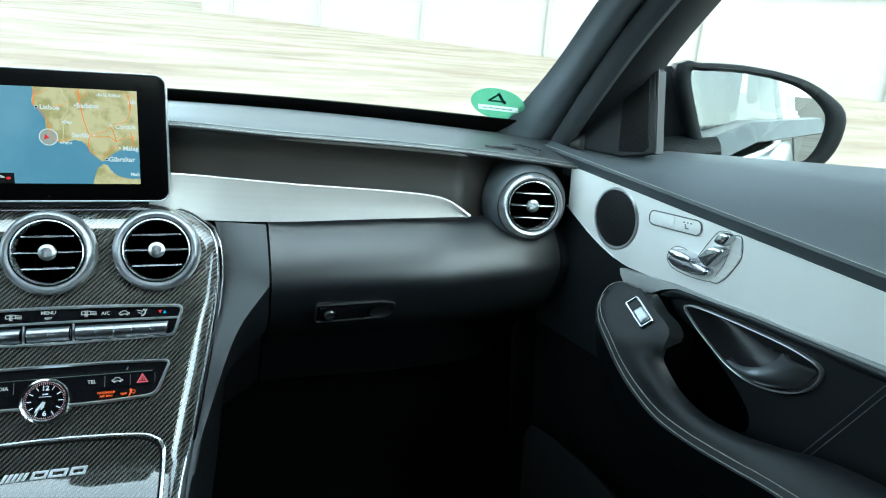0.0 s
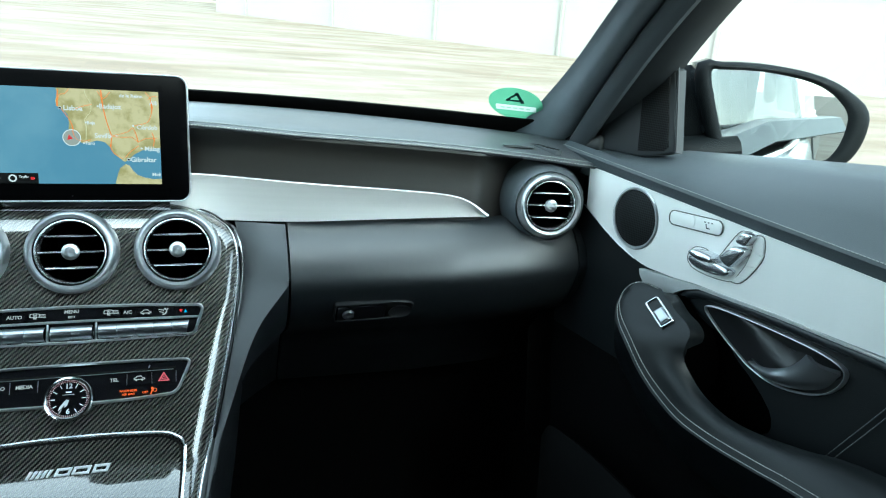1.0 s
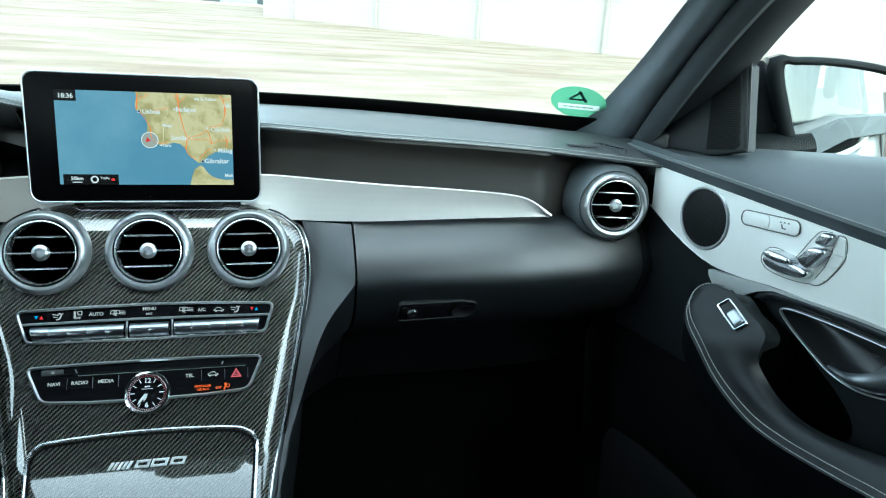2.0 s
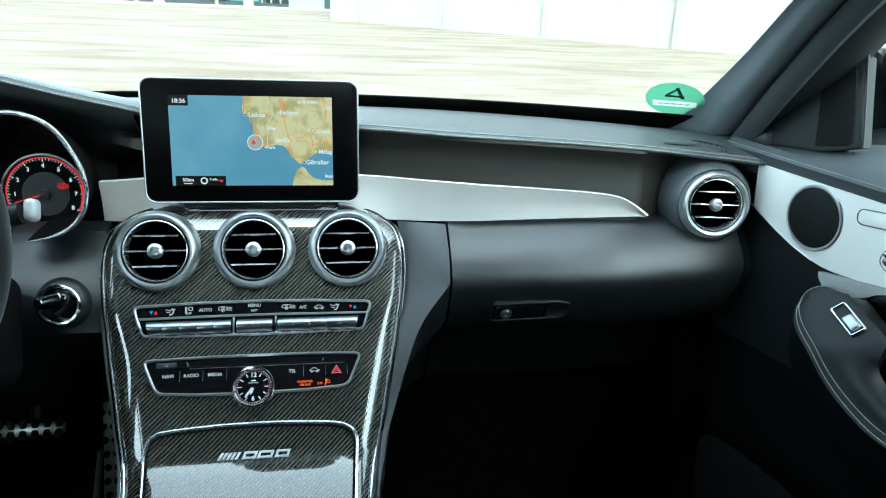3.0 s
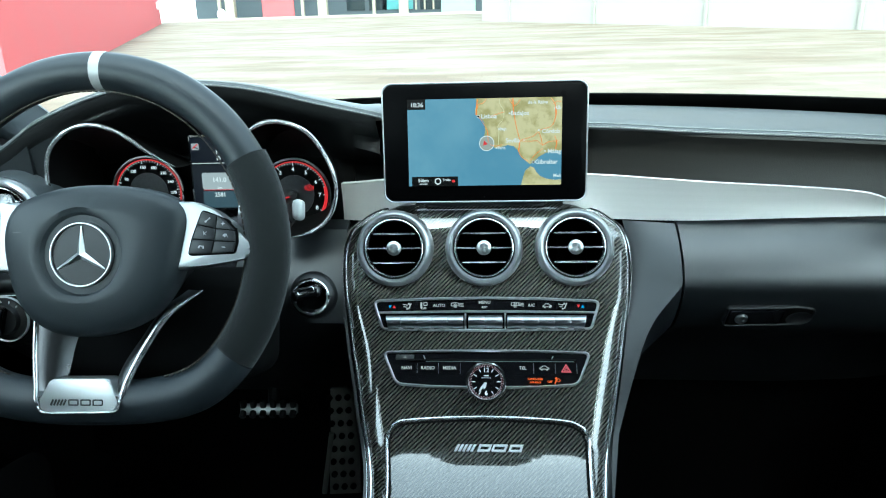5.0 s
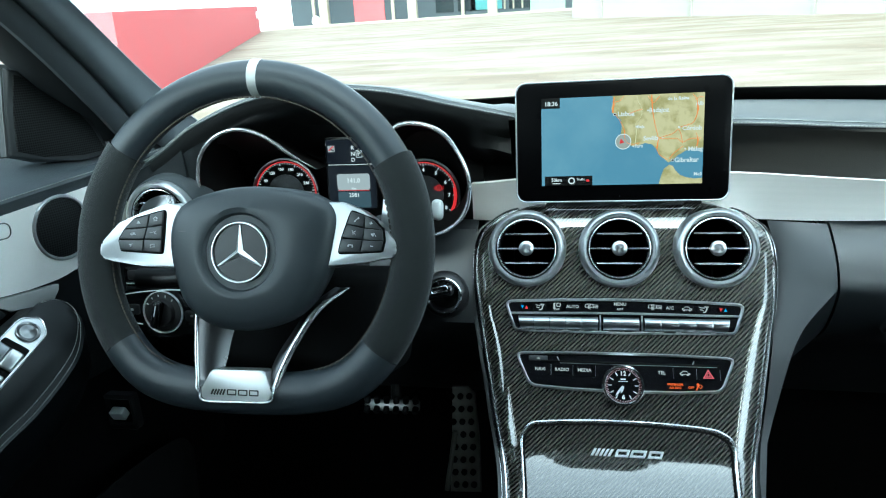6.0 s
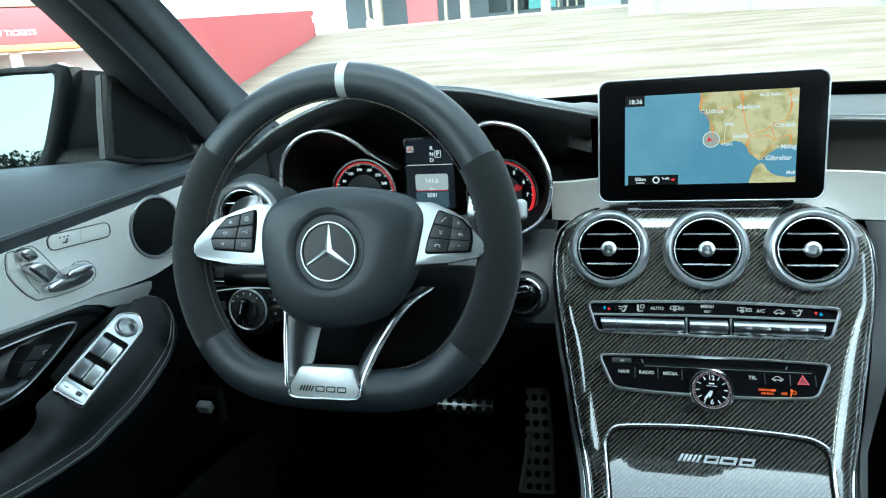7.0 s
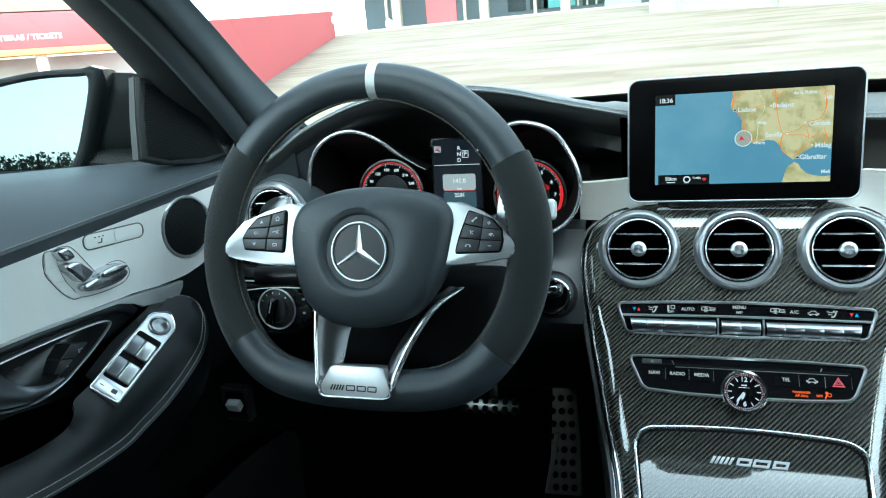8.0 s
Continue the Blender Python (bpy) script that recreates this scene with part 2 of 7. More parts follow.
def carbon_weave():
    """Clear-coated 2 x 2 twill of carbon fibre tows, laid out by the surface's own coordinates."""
    m = bpy.data.materials.new("carbon_weave")
    m.use_nodes = True
    n, l = m.node_tree.nodes, m.node_tree.links
    b = n["Principled BSDF"]
    uv = n.new("ShaderNodeUVMap")
    sep = n.new("ShaderNodeSeparateXYZ")
    l.new(uv.outputs[0], sep.inputs[0])

    def op(kind, a, c=None):
        k = n.new("ShaderNodeMath")
        k.operation = kind
        for i, q in enumerate((a, c)):
            if q is None:
                continue
            if isinstance(q, (int, float)):
                k.inputs[i].default_value = q
            else:
                l.new(q, k.inputs[i])
        return k.outputs[0]

    tow = 0.00135
    u, v = op("DIVIDE", sep.outputs[0], tow), op("DIVIDE", sep.outputs[1], tow)
    s = op("MODULO", op("ADD", op("ADD", op("FLOOR", u), op("FLOOR", v)), 4000), 4)
    over = op("LESS_THAN", s, 1.5)
    fu, fv = op("ABSOLUTE", op("SUBTRACT", op("FRACT", u), 0.5)), op("ABSOLUTE", op("SUBTRACT", op("FRACT", v), 0.5))
    edge = op("ADD", op("MULTIPLY", over, fu), op("MULTIPLY", op("SUBTRACT", 1, over), fv))
    height = op("SUBTRACT", 1.0, op("MULTIPLY", edge, 1.6))
    ramp = n.new("ShaderNodeMixRGB")
    ramp.inputs[1].default_value, ramp.inputs[2].default_value = (0.0035, 0.0036, 0.0034, 1), (0.135, 0.126, 0.10, 1)
    l.new(op("MULTIPLY", over, height), ramp.inputs[0])
    l.new(ramp.outputs[0], b.inputs["Base Color"])
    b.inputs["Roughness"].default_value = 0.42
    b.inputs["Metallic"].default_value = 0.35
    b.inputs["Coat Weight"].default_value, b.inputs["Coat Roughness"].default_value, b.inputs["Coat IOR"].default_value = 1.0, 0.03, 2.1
    bump = n.new("ShaderNodeBump")
    bump.inputs["Strength"].default_value, bump.inputs["Distance"].default_value = 0.25, 0.0003
    l.new(height, bump.inputs["Height"])
    l.new(bump.outputs[0], b.inputs["Normal"])
    return m


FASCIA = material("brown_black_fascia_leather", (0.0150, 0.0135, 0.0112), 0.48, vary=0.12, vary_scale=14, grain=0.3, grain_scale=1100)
HUB = material("matt_hub_leather", (0.025, 0.031, 0.035), 0.45, vary=0.1, vary_scale=16, grain=0.25, grain_scale=1400)
# door leather darkened for the shade low on the door
DOOR_LOW = material("shaded_lower_door_leather", (0.0055, 0.0068, 0.0078), 0.5, spec=0.3, vary=0.12, vary_scale=16, grain=0.3, grain_scale=1100)
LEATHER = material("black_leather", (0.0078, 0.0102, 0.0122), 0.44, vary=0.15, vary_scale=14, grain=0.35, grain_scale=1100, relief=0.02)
# grained dash leather made paler to hold the sky's sheen
LEATHER_TOP = material("sky_lit_dash_leather", (0.060, 0.065, 0.069), 0.40, vary=0.15, vary_scale=12, grain=0.35, grain_scale=1100, relief=0.05)
PLASTIC = material("soft_black_plastic", (0.0085, 0.0105, 0.012), 0.38, spec=1.0, vary=0.12, vary_scale=20, grain=0.35, grain_scale=1600)
HARD = material("hard_black_plastic", (0.012, 0.012, 0.013), 0.4, vary=0.15, vary_scale=25, grain=0.2, grain_scale=1500)
WHEEL_LEATHER = material("smooth_wheel_leather", (0.024, 0.030, 0.035), 0.40, vary=0.12, vary_scale=16, grain=0.25, grain_scale=1400)
SUEDE = material("charcoal_microsuede", (0.015, 0.0165, 0.0165), 0.92, spec=0.2, vary=0.25, vary_scale=60, grain=0.6, grain_scale=2500, sheen=0.25)
SCREEN_BLACK = material("matt_screen_black", (0.0012, 0.0012, 0.0014), 0.3, spec=0.04, vary=0.1, vary_scale=40)
GLOSS = material("gloss_black", (0.006, 0.006, 0.007), 0.08, coat=0.6, vary=0.1, vary_scale=40)
ALU = material("brushed_aluminium", (0.79, 0.77, 0.735), 0.40, metal=0.4, vary=0.05, vary_scale=60, grain=0.12, grain_scale=400, stretch=(0.06, 0.06, 3))
# brighter copy of the trim metal, side-window light in its colour
ALU_DOOR = material("lit_brushed_aluminium", (0.90, 0.885, 0.85), 0.42, metal=0.15, vary=0.04, vary_scale=60, grain=0.10, grain_scale=400, stretch=(3, 0.06, 0.06))
SATIN = material("satin_silver", (0.60, 0.61, 0.615), 0.30, metal=0.88, grain=0.05, grain_scale=1800)
CHROME = material("chrome", (0.78, 0.79, 0.8), 0.09, metal=1.0)
STEEL = material("brushed_steel", (0.45, 0.46, 0.46), 0.35, metal=1.0, vary=0.15, vary_scale=80)
STEEL_DARK = material("dark_satin_silver", (0.24, 0.245, 0.25), 0.3, metal=0.9, vary=0.06, vary_scale=40)
BLACK = material("flat_black", (0.004, 0.004, 0.004), 0.8, spec=0.1, vary=0.1)
KNOB = material("satin_knob", (0.62, 0.63, 0.64), 0.33, metal=0.95)
VENT_SILVER = material("matt_vent_silver", (0.54, 0.555, 0.565), 0.31, metal=0.88, grain=0.06, grain_scale=1800)
CUP = material("dark_satin_cup", (0.085, 0.096, 0.103), 0.42, metal=0.3, vary=0.1, vary_scale=40)
# the same leather paler, with the window's light in its colour
DOOR_LEATHER = material("lit_door_top_leather", (0.060, 0.070, 0.078), 0.42, vary=0.12, vary_scale=14, grain=0.4, grain_scale=1100)
# copy of the black leather with the armrest's shade put in
ARM_LEATHER = material("shaded_armrest_leather", (0.0038, 0.0052, 0.0064), 0.42, spec=0.32, vary=0.15, vary_scale=14, grain=0.35, grain_scale=1100, relief=0.02)
SEAL = material("grey_black_seal", (0.017, 0.0195, 0.0215), 0.6, vary=0.1, vary_scale=30)
# matt dash leather with the hood's shadow in its colour
HOOD = material("shaded_hood_leather", (0.0062, 0.0068, 0.0072), 0.5, spec=0.4, vary=0.1, vary_scale=16, grain=0.25, grain_scale=1100)
# near-zero black that paints the shade of recesses
VOID = material("recess_shade_black", (0.0008, 0.0008, 0.0008), 0.9, spec=0.0)
CARPET = material("black_carpet", (0.003, 0.003, 0.0032), 0.95, spec=0.03, vary=0.3, vary_scale=200, grain=0.8, grain_scale=800)
HEADLINER = material("black_headliner", (0.03, 0.03, 0.03), 0.95, spec=0.1, vary=0.1, grain=0.4)
PILLAR = material("charcoal_pillar_trim", (0.135, 0.155, 0.172), 0.75, vary=0.15, vary_scale=40, grain=0.5, grain_scale=1500)
RIB = material("door_frame_rib", (0.055, 0.063, 0.070), 0.6, vary=0.1, vary_scale=40)
THREAD = material("grey_thread", (0.27, 0.28, 0.265), 0.8, vary=0.2, vary_scale=500)
THREAD_DIM = material("dim_grey_thread", (0.13, 0.135, 0.135), 0.8, vary=0.2, vary_scale=500)
THREAD_TAN = material("tan_thread", (0.06, 0.05, 0.038), 0.8, vary=0.2, vary_scale=500)
BODY = material("silver_grey_car_paint", (0.42, 0.43, 0.44), 0.32, metal=0.55, coat=0.7, vary=0.04)
PAINT = material("black_car_paint", (0.008, 0.010, 0.011), 0.25, coat=0.6, vary=0.05)
WHITE_MARK = material("white_print", (0.75, 0.75, 0.75), 0.5, vary=0.05)
GLASS = clear("window_glass", (0.97, 0.99, 0.98))
# tint set to cut the light entering through the rear glass
TINTED = clear("tinted_glass", (0.42, 0.46, 0.46))
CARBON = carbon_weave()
BRIGHT = material("bright_plated_trim", (0.80, 0.81, 0.82), 0.22, metal=0.85)
ROCKER = material("polished_rocker", (0.40, 0.415, 0.44), 0.28, metal=1.0)


def paper(name, colour):
    """Thin printed film on the glass, lit through from behind."""
    m = material(name, colour, 0.6, vary=0.08, vary_scale=60)
    n, l = m.node_tree.nodes, m.node_tree.links
    tr, mx = n.new("ShaderNodeBsdfTranslucent"), n.new("ShaderNodeMixShader")
    tr.inputs[0].default_value = (*colour, 1)
    mx.inputs[0].default_value = 0.5
    l.new(n["Principled BSDF"].outputs[0], mx.inputs[1])
    l.new(tr.outputs[0], mx.inputs[2])
    l.new(mx.outputs[0], n["Material Output"].inputs[0])
    return m

MIRROR_FRAME = material("dark_mirror_plastic", (0.0045, 0.0055, 0.006), 0.5, spec=0.07, vary=0.1)
MIRROR_DIM = material("dimmed_mirror_silver", (0.095, 0.122, 0.138), 0.01, metal=1.0)
MIRROR = material("mirror_silver", (0.26, 0.285, 0.29), 0.01, metal=1.0)
PEDAL = material("worn_pedal_steel", (0.17, 0.165, 0.15), 0.45, metal=0.7, vary=0.2, vary_scale=120)


# ---- outside: ground, forecourt building, red walls ----
def slope(x, y):
    """The forecourt is level round the car and rises gently towards the building."""
    d = max(0.0, y - 3.0)
    return 0.07 * d * min(1.0, d / 4.0)


def ground_sheet():
    xs = [-2500, -600, -200, -90] + [-60 + 4 * i for i in range(31)] + [90, 200, 600, 2500]
    ys = [-2500, -600, -150, -40, -10, -3] + [0.75 * i for i in range(1, 60)] + [46, 50, 60, 90, 200, 700, 2500]
    rows = []
    for y in ys:
        rows.append([(x, y, slope(x, min(y, 47.0)) - 0.02) for x in xs])
    ob = part("ground", grid(rows), PAVING)
    return tagged(ob, "pale stone-paved forecourt sloping up to a building", "ground", kind="structure")


def paving():
    """Pale setts in courses with warm and grey bands, mortar joints and dirt."""
    m = bpy.data.materials.new("pale_paving")
    m.use_nodes = True
    n, l = m.node_tree.nodes, m.node_tree.links
    b = n["Principled BSDF"]
    co = n.new("ShaderNodeTexCoord")
    br = n.new("ShaderNodeTexBrick")
    br.inputs["Scale"].default_value = 1.0
    br.inputs["Color1"].default_value, br.inputs["Color2"].default_value = (0.245, 0.211, 0.165, 1), (0.198, 0.167, 0.128, 1)
    br.inputs["Mortar"].default_value = (0.205, 0.176, 0.136, 1)
    br.inputs["Brick Width"].default_value, br.inputs["Row Height"].default_value = 0.6, 0.3
    br.inputs["Mortar Size"].default_value = 0.012
    l.new(co.outputs["Object"], br.inputs["Vector"])
    mp = n.new("ShaderNodeMapping")
    mp.inputs["Scale"].default_value = (0.34, 1.35, 1)
    l.new(co.outputs["Object"], mp.inputs["Vector"])
    no = n.new("ShaderNodeTexNoise")
    no.inputs["Scale"].default_value, no.inputs["Detail"].default_value = 0.9, 4
    l.new(mp.outputs[0], no.inputs["Vector"])
    rp = n.new("ShaderNodeValToRGB")
    rp.color_ramp.elements[0].position, rp.color_ramp.elements[0].color = 0.36, (0.60, 0.46, 0.37, 1)
    rp.color_ramp.elements[1].position, rp.color_ramp.elements[1].color = 0.58, (1, 0.985, 0.955, 1)
    l.new(no.outputs["Fac"], rp.inputs[0])
    mu = n.new("ShaderNodeMixRGB")
    mu.blend_type = "MULTIPLY"
    mu.inputs[0].default_value = 0.75
    l.new(br.outputs["Color"], mu.inputs[1])
    l.new(rp.outputs[0], mu.inputs[2])
    l.new(mu.outputs[0], b.inputs["Base Color"])
    b.inputs["Roughness"].default_value = 0.9
    return m


PAVING = paving()
RED = material("red_painted_wall", (0.54, 0.095, 0.105), 0.7, vary=0.12, vary_scale=1.5)
CONCRETE = material("cream_concrete", (0.30, 0.27, 0.21), 0.85, vary=0.1, vary_scale=2)
# wall colour includes the shade of the recess under the roof
SHADE_WALL = material("shaded_grey_wall", (0.035, 0.048, 0.058), 0.6, vary=0.2, vary_scale=1)
WHITE_WALL = material("white_plaster", (0.8, 0.8, 0.78), 0.8, vary=0.05, vary_scale=1)
PALE_WALL = material("warm_pale_plaster", (0.30, 0.285, 0.25), 0.85, vary=0.08, vary_scale=0.8)
TEAL = material("teal_panel", (0.08, 0.24, 0.25), 0.5, vary=0.1, vary_scale=3)
GREENISH = material("pale_green_panel", (0.28, 0.38, 0.31), 0.5, vary=0.1, vary_scale=3)
LEAF = material("dull_green_leaves", (0.07, 0.085, 0.05), 0.8, vary=0.4, vary_scale=3)
ORANGE = material("orange_band", (0.75, 0.33, 0.12), 0.6, vary=0.1, vary_scale=2)
DAYGLASS = material("dark_window_glass", (0.02, 0.028, 0.032), 0.12, spec=0.4, vary=0.1)
ground_sheet()


def polar(az, d, z):
    """A place by its bearing from the car's eye (degrees, right of ahead) and distance."""
    a = radians(az)
    return Vector((d * math.sin(a), d * math.cos(a), z))


def forecourt_building():
    yb = 47.0
    z0 = slope(0, yb) - 0.1
    b = thing("pavilion", (-9, yb, z0), "low dark pavilion with cream columns behind the forecourt", "building")
    # rear wall darkened by colour for the shaded recess
    part("wall", box((24.5, 0.4, 5.4), pose(-8.3, yb + 3.0, z0 + 2.7)), SHADE_WALL, b)
    part("roof", box((27, 5.0, 0.5), pose(-8.3, yb + 1.2, z0 + 5.6), 0.05), WHITE_WALL, b)
    part("plinth", box((25, 4.0, 0.25), pose(-8.3, yb + 1.2, z0 + 0.05), 0.03), CONCRETE, b)
    for x in (-16.9, -10.6, -5.15):
        part("column", box((0.62, 0.5, 5.4), pose(x, yb - 0.2, z0 + 2.75), 0.04), CONCRETE, b)
    for x in (-18.3, -12.4, -7.4):
        part("post", box((0.22, 0.22, 2.3), pose(x, yb + 1.5, z0 + 1.25), 0.02), CONCRETE, b)
    part("door", box((2.3, 0.12, 2.4), pose(-14.5, yb + 2.74, z0 + 1.3), 0.02), RED, b, "dark red door panel")
    for x in (-8.9, -7.3):
        part("window", box((1.3, 0.08, 2.6), pose(x, yb + 2.75, z0 + 1.9), 0.02), DAYGLASS, b)
    part("window", box((2.2, 0.08, 2.6), pose(-5.9, yb + 2.75, z0 + 1.9), 0.02), TEAL, b, "teal lit window panel")
    for i in range(6):
        part("mullion", box((0.12, 0.14, 2.7), pose(-4.6 + 0.62 * i, yb + 2.72, z0 + 1.9), 0.01), CONCRETE, b)
    part("window", box((3.4, 0.08, 2.7), pose(-2.6, yb + 2.76, z0 + 1.9), 0.02), DAYGLASS, b)
    part("panel", box((2.4, 0.1, 3.4), pose(-1.6, yb + 2.6, z0 + 1.8), 0.02), GREENISH, b, "pale green end panel")
    lamp = thing("ground_spotlight", (-17.5, yb - 0.4, z0), "small white ground spotlight beside a column", "lamp")
    part("head", lathe([(0, 0.28), (0.22, 0.3), (0.3, 0.5), (0.26, 0.72), (0.14, 0.86), (0, 0.9)], pose(-17.5, yb - 0.4, z0 - 0.1), 16), WHITE_WALL, lamp)
    part("foot", box((0.3, 0.3, 0.25), pose(-17.5, yb - 0.4, z0 + 0.08), 0.03), CONCRETE, lamp)


def white_hall():
    """A tall pale hall that closes the forecourt on the right."""
    a, b = Vector((0.0, 34.0, 0)), Vector((22.0, 8.1, 0))
    d = (b - a).normalized()
    m = axes(((a + b) / 2).to_tuple(), d, (0, 0, 1))
    w = (b - a).length
    h = thing("white_hall", (a + b) / 2, "tall pale plastered hall beside the forecourt", "building")
    part("wall", box((w, 14.0, 0.4), m @ pose(0, 6.5, -0.25)), PALE_WALL, h)
    for i in range(7):
        part("pilaster", box((0.12, 13.6, 0.1), m @ pose(-w / 2 + 2.0 + i * (w - 4) / 6, 6.6, 0.0), 0.02), PALE_WALL, h)
    for z in (3.4, 5.6, 9.0):
        part("string_course", box((w - 0.2, 0.1, 0.08), m @ pose(0, z, 0.0), 0.02), PALE_WALL, h)
    part("coping", box((w + 0.3, 0.3, 0.7), m @ pose(0, 13.6, -0.2), 0.03), CONCRETE, h)


def red_walls():
    w = thing("red_wall", (-14, 27, 1.0), "tall red painted boundary wall along the forecourt", "wall")
    a, b = Vector((-7.1, 9.9, 0)), Vector((-20.3, 43.5, 0))
    d = (b - a).normalized()
    n = Vector((-d.y, d.x, 0))
    bm = bmesh.new()
    for off in (0.0, 0.4):
        for p, top in ((a, 1.98), (b, 4.47)):
            for z in (-0.3, top):
                q = p + n * off
                bm.verts.new((q.x, q.y, z))
    v = list(bm.verts)
    for f in ((0, 1, 3, 2), (4, 5, 7, 6), (0, 1, 5, 4), (2, 3, 7, 6), (1, 3, 7, 5), (0, 2, 6, 4)):
        bm.faces.new([v[i] for i in f])
    bmesh.ops.recalc_face_normals(bm, faces=bm.faces)
    part("face", bm, RED, w)
    t = axes(b - d * 2.4 - n * 0.02 + Vector((0, 0, 3.75)), d, (0, 0, 1))
    part("lamp", plate(rounded(0.55, 0.42, 0.08), t, -0.01, 0.12, 0.03), WHITE_WALL, w, "small white wall lamp")


def ticket_office():
    o = polar(-47, 26, 0)
    right = Vector((math.cos(radians(-47)), -math.sin(radians(-47)), 0))
    right = Vector((right.x, right.y, 0)).normalized()
    m = axes((o.x, o.y, 0), right, (0, 0, 1))
    k = thing("ticket_office", (o.x, o.y, 0), "ticket kiosk with a red fascia sign above pale posts", "building")

    def bx(x, y, z, sx, sy, sz, name, mat, label=""):
        return part(name, box((sx, sy, sz), m @ pose(x, y, z), 0.03), mat, k, label)

    bx(-5, 2.92, -0.5, 18, 1.1, 1.0, "fascia", RED, "red fascia")
    bx(-5, 2.27, -0.45, 18, 0.2, 1.0, "band", ORANGE, "orange band")
    bx(-5, 4.4, -1.5, 18, 1.8, 3.0, "upper_wall", CONCRETE)
    bx(-5, 1.0, -3.0, 18, 2.4, 0.3, "rear_wall", WHITE_WALL)
    for x in (-8.0, -3.3, 0.2, 3.2):
        bx(x, 1.1, -0.6, 0.35, 2.2, 0.35, "post", WHITE_WALL)
    part("lettering", words("BILHETEIRAS / TICKETS", 0.23, m @ pose(-0.25, 2.72, 0.02), 0.01), WHITE_MARK, k, "white lettering")


def hedge(name, at, size, count, seed):
    rnd = random.Random(seed)
    t = thing(name, at, "dull green hedge behind the car park", "hedge")
    bm = bmesh.new()
    for i in range(count):
        x, y, z = (rnd.uniform(-0.5, 0.5) * s for s in size)
        c = Vector((at[0] + x, at[1] + y, at[2] + size[2] / 2 + z * (1 - abs(x / size[0]) * rnd.random())))
        e = Euler((rnd.uniform(0, 6), rnd.uniform(0, 6), rnd.uniform(0, 6))).to_matrix()
        s = rnd.uniform(0.10, 0.28)
        vs = [bm.verts.new(c + e @ Vector(q) * s) for q in ((-0.5, 0, 0), (0, -0.3, 0.1), (0.6, 0, 0), (0, 0.3, 0.1))]
        bm.faces.new(vs)
    part("leaves", bm, LEAF, t)
    part("stems", box((size[0] * 0.9, size[1] * 0.3, size[2] * 0.7), pose(at[0], at[1], at[2] + size[2] * 0.35), 0.1), LEAF, t)


forecourt_building()
red_walls()
white_hall()
ticket_office()
for hx, hy, sd in ((14, -30, 3), (-16, -34, 4), (28, -26, 5), (-34, -30, 6)):
    hedge("hedge", (hx, hy, -0.02), (17, 2.5, 2.2), 9000, sd)


# ---- the car's shell ----
def frange(a, b, n):
    return [a + (b - a) * i / n for i in range(n + 1)]


def ws_base(x):
    """The windscreen's lower edge."""
    return Vector((x, 1.13 - 0.525 * x * x, 1.062 - 0.02 * x * x))


def ws_top(x):
    return Vector((x * 0.88, 0.44 - 0.18 * x * x, 1.385 - 0.05 * x * x))


def windscreen():
    xs = [-0.64 + 0.08 * i for i in range(17)]
    rows = []
    for k in range(9):
        t = k / 8
        rows.append([ws_base(x).lerp(ws_top(x), t) + Vector((0, 0.02, 0.04)) * math.sin(math.pi * t) for x in xs])
    ob = part("window_1", grid(rows), GLASS)
    ob.visible_shadow = False
    tagged(ob, "clear curved car windscreen", "windscreen", kind="structure")
    rows = [[ws_base(x * 0.955).lerp(ws_top(x * 0.955), t) + Vector((0, -0.004, -0.002)) for x in xs] for t in (-0.08, -0.03, 0.0, 0.012, 0.018)]
    part("window_frit", grid(rows, thick=0.002), BLACK, ob, "black ceramic band along the glass edge")
    cowl = [[ws_base(x) + Vector((0, dy, dz)) for x in xs] for dy, dz in ((0.05, -0.03), (0.14, -0.05), (0.27, -0.08))]
    tagged(part("cowl", grid(cowl, thick=0.01), BLACK), "black scuttle panel below the windscreen", "scuttle", kind="structure")


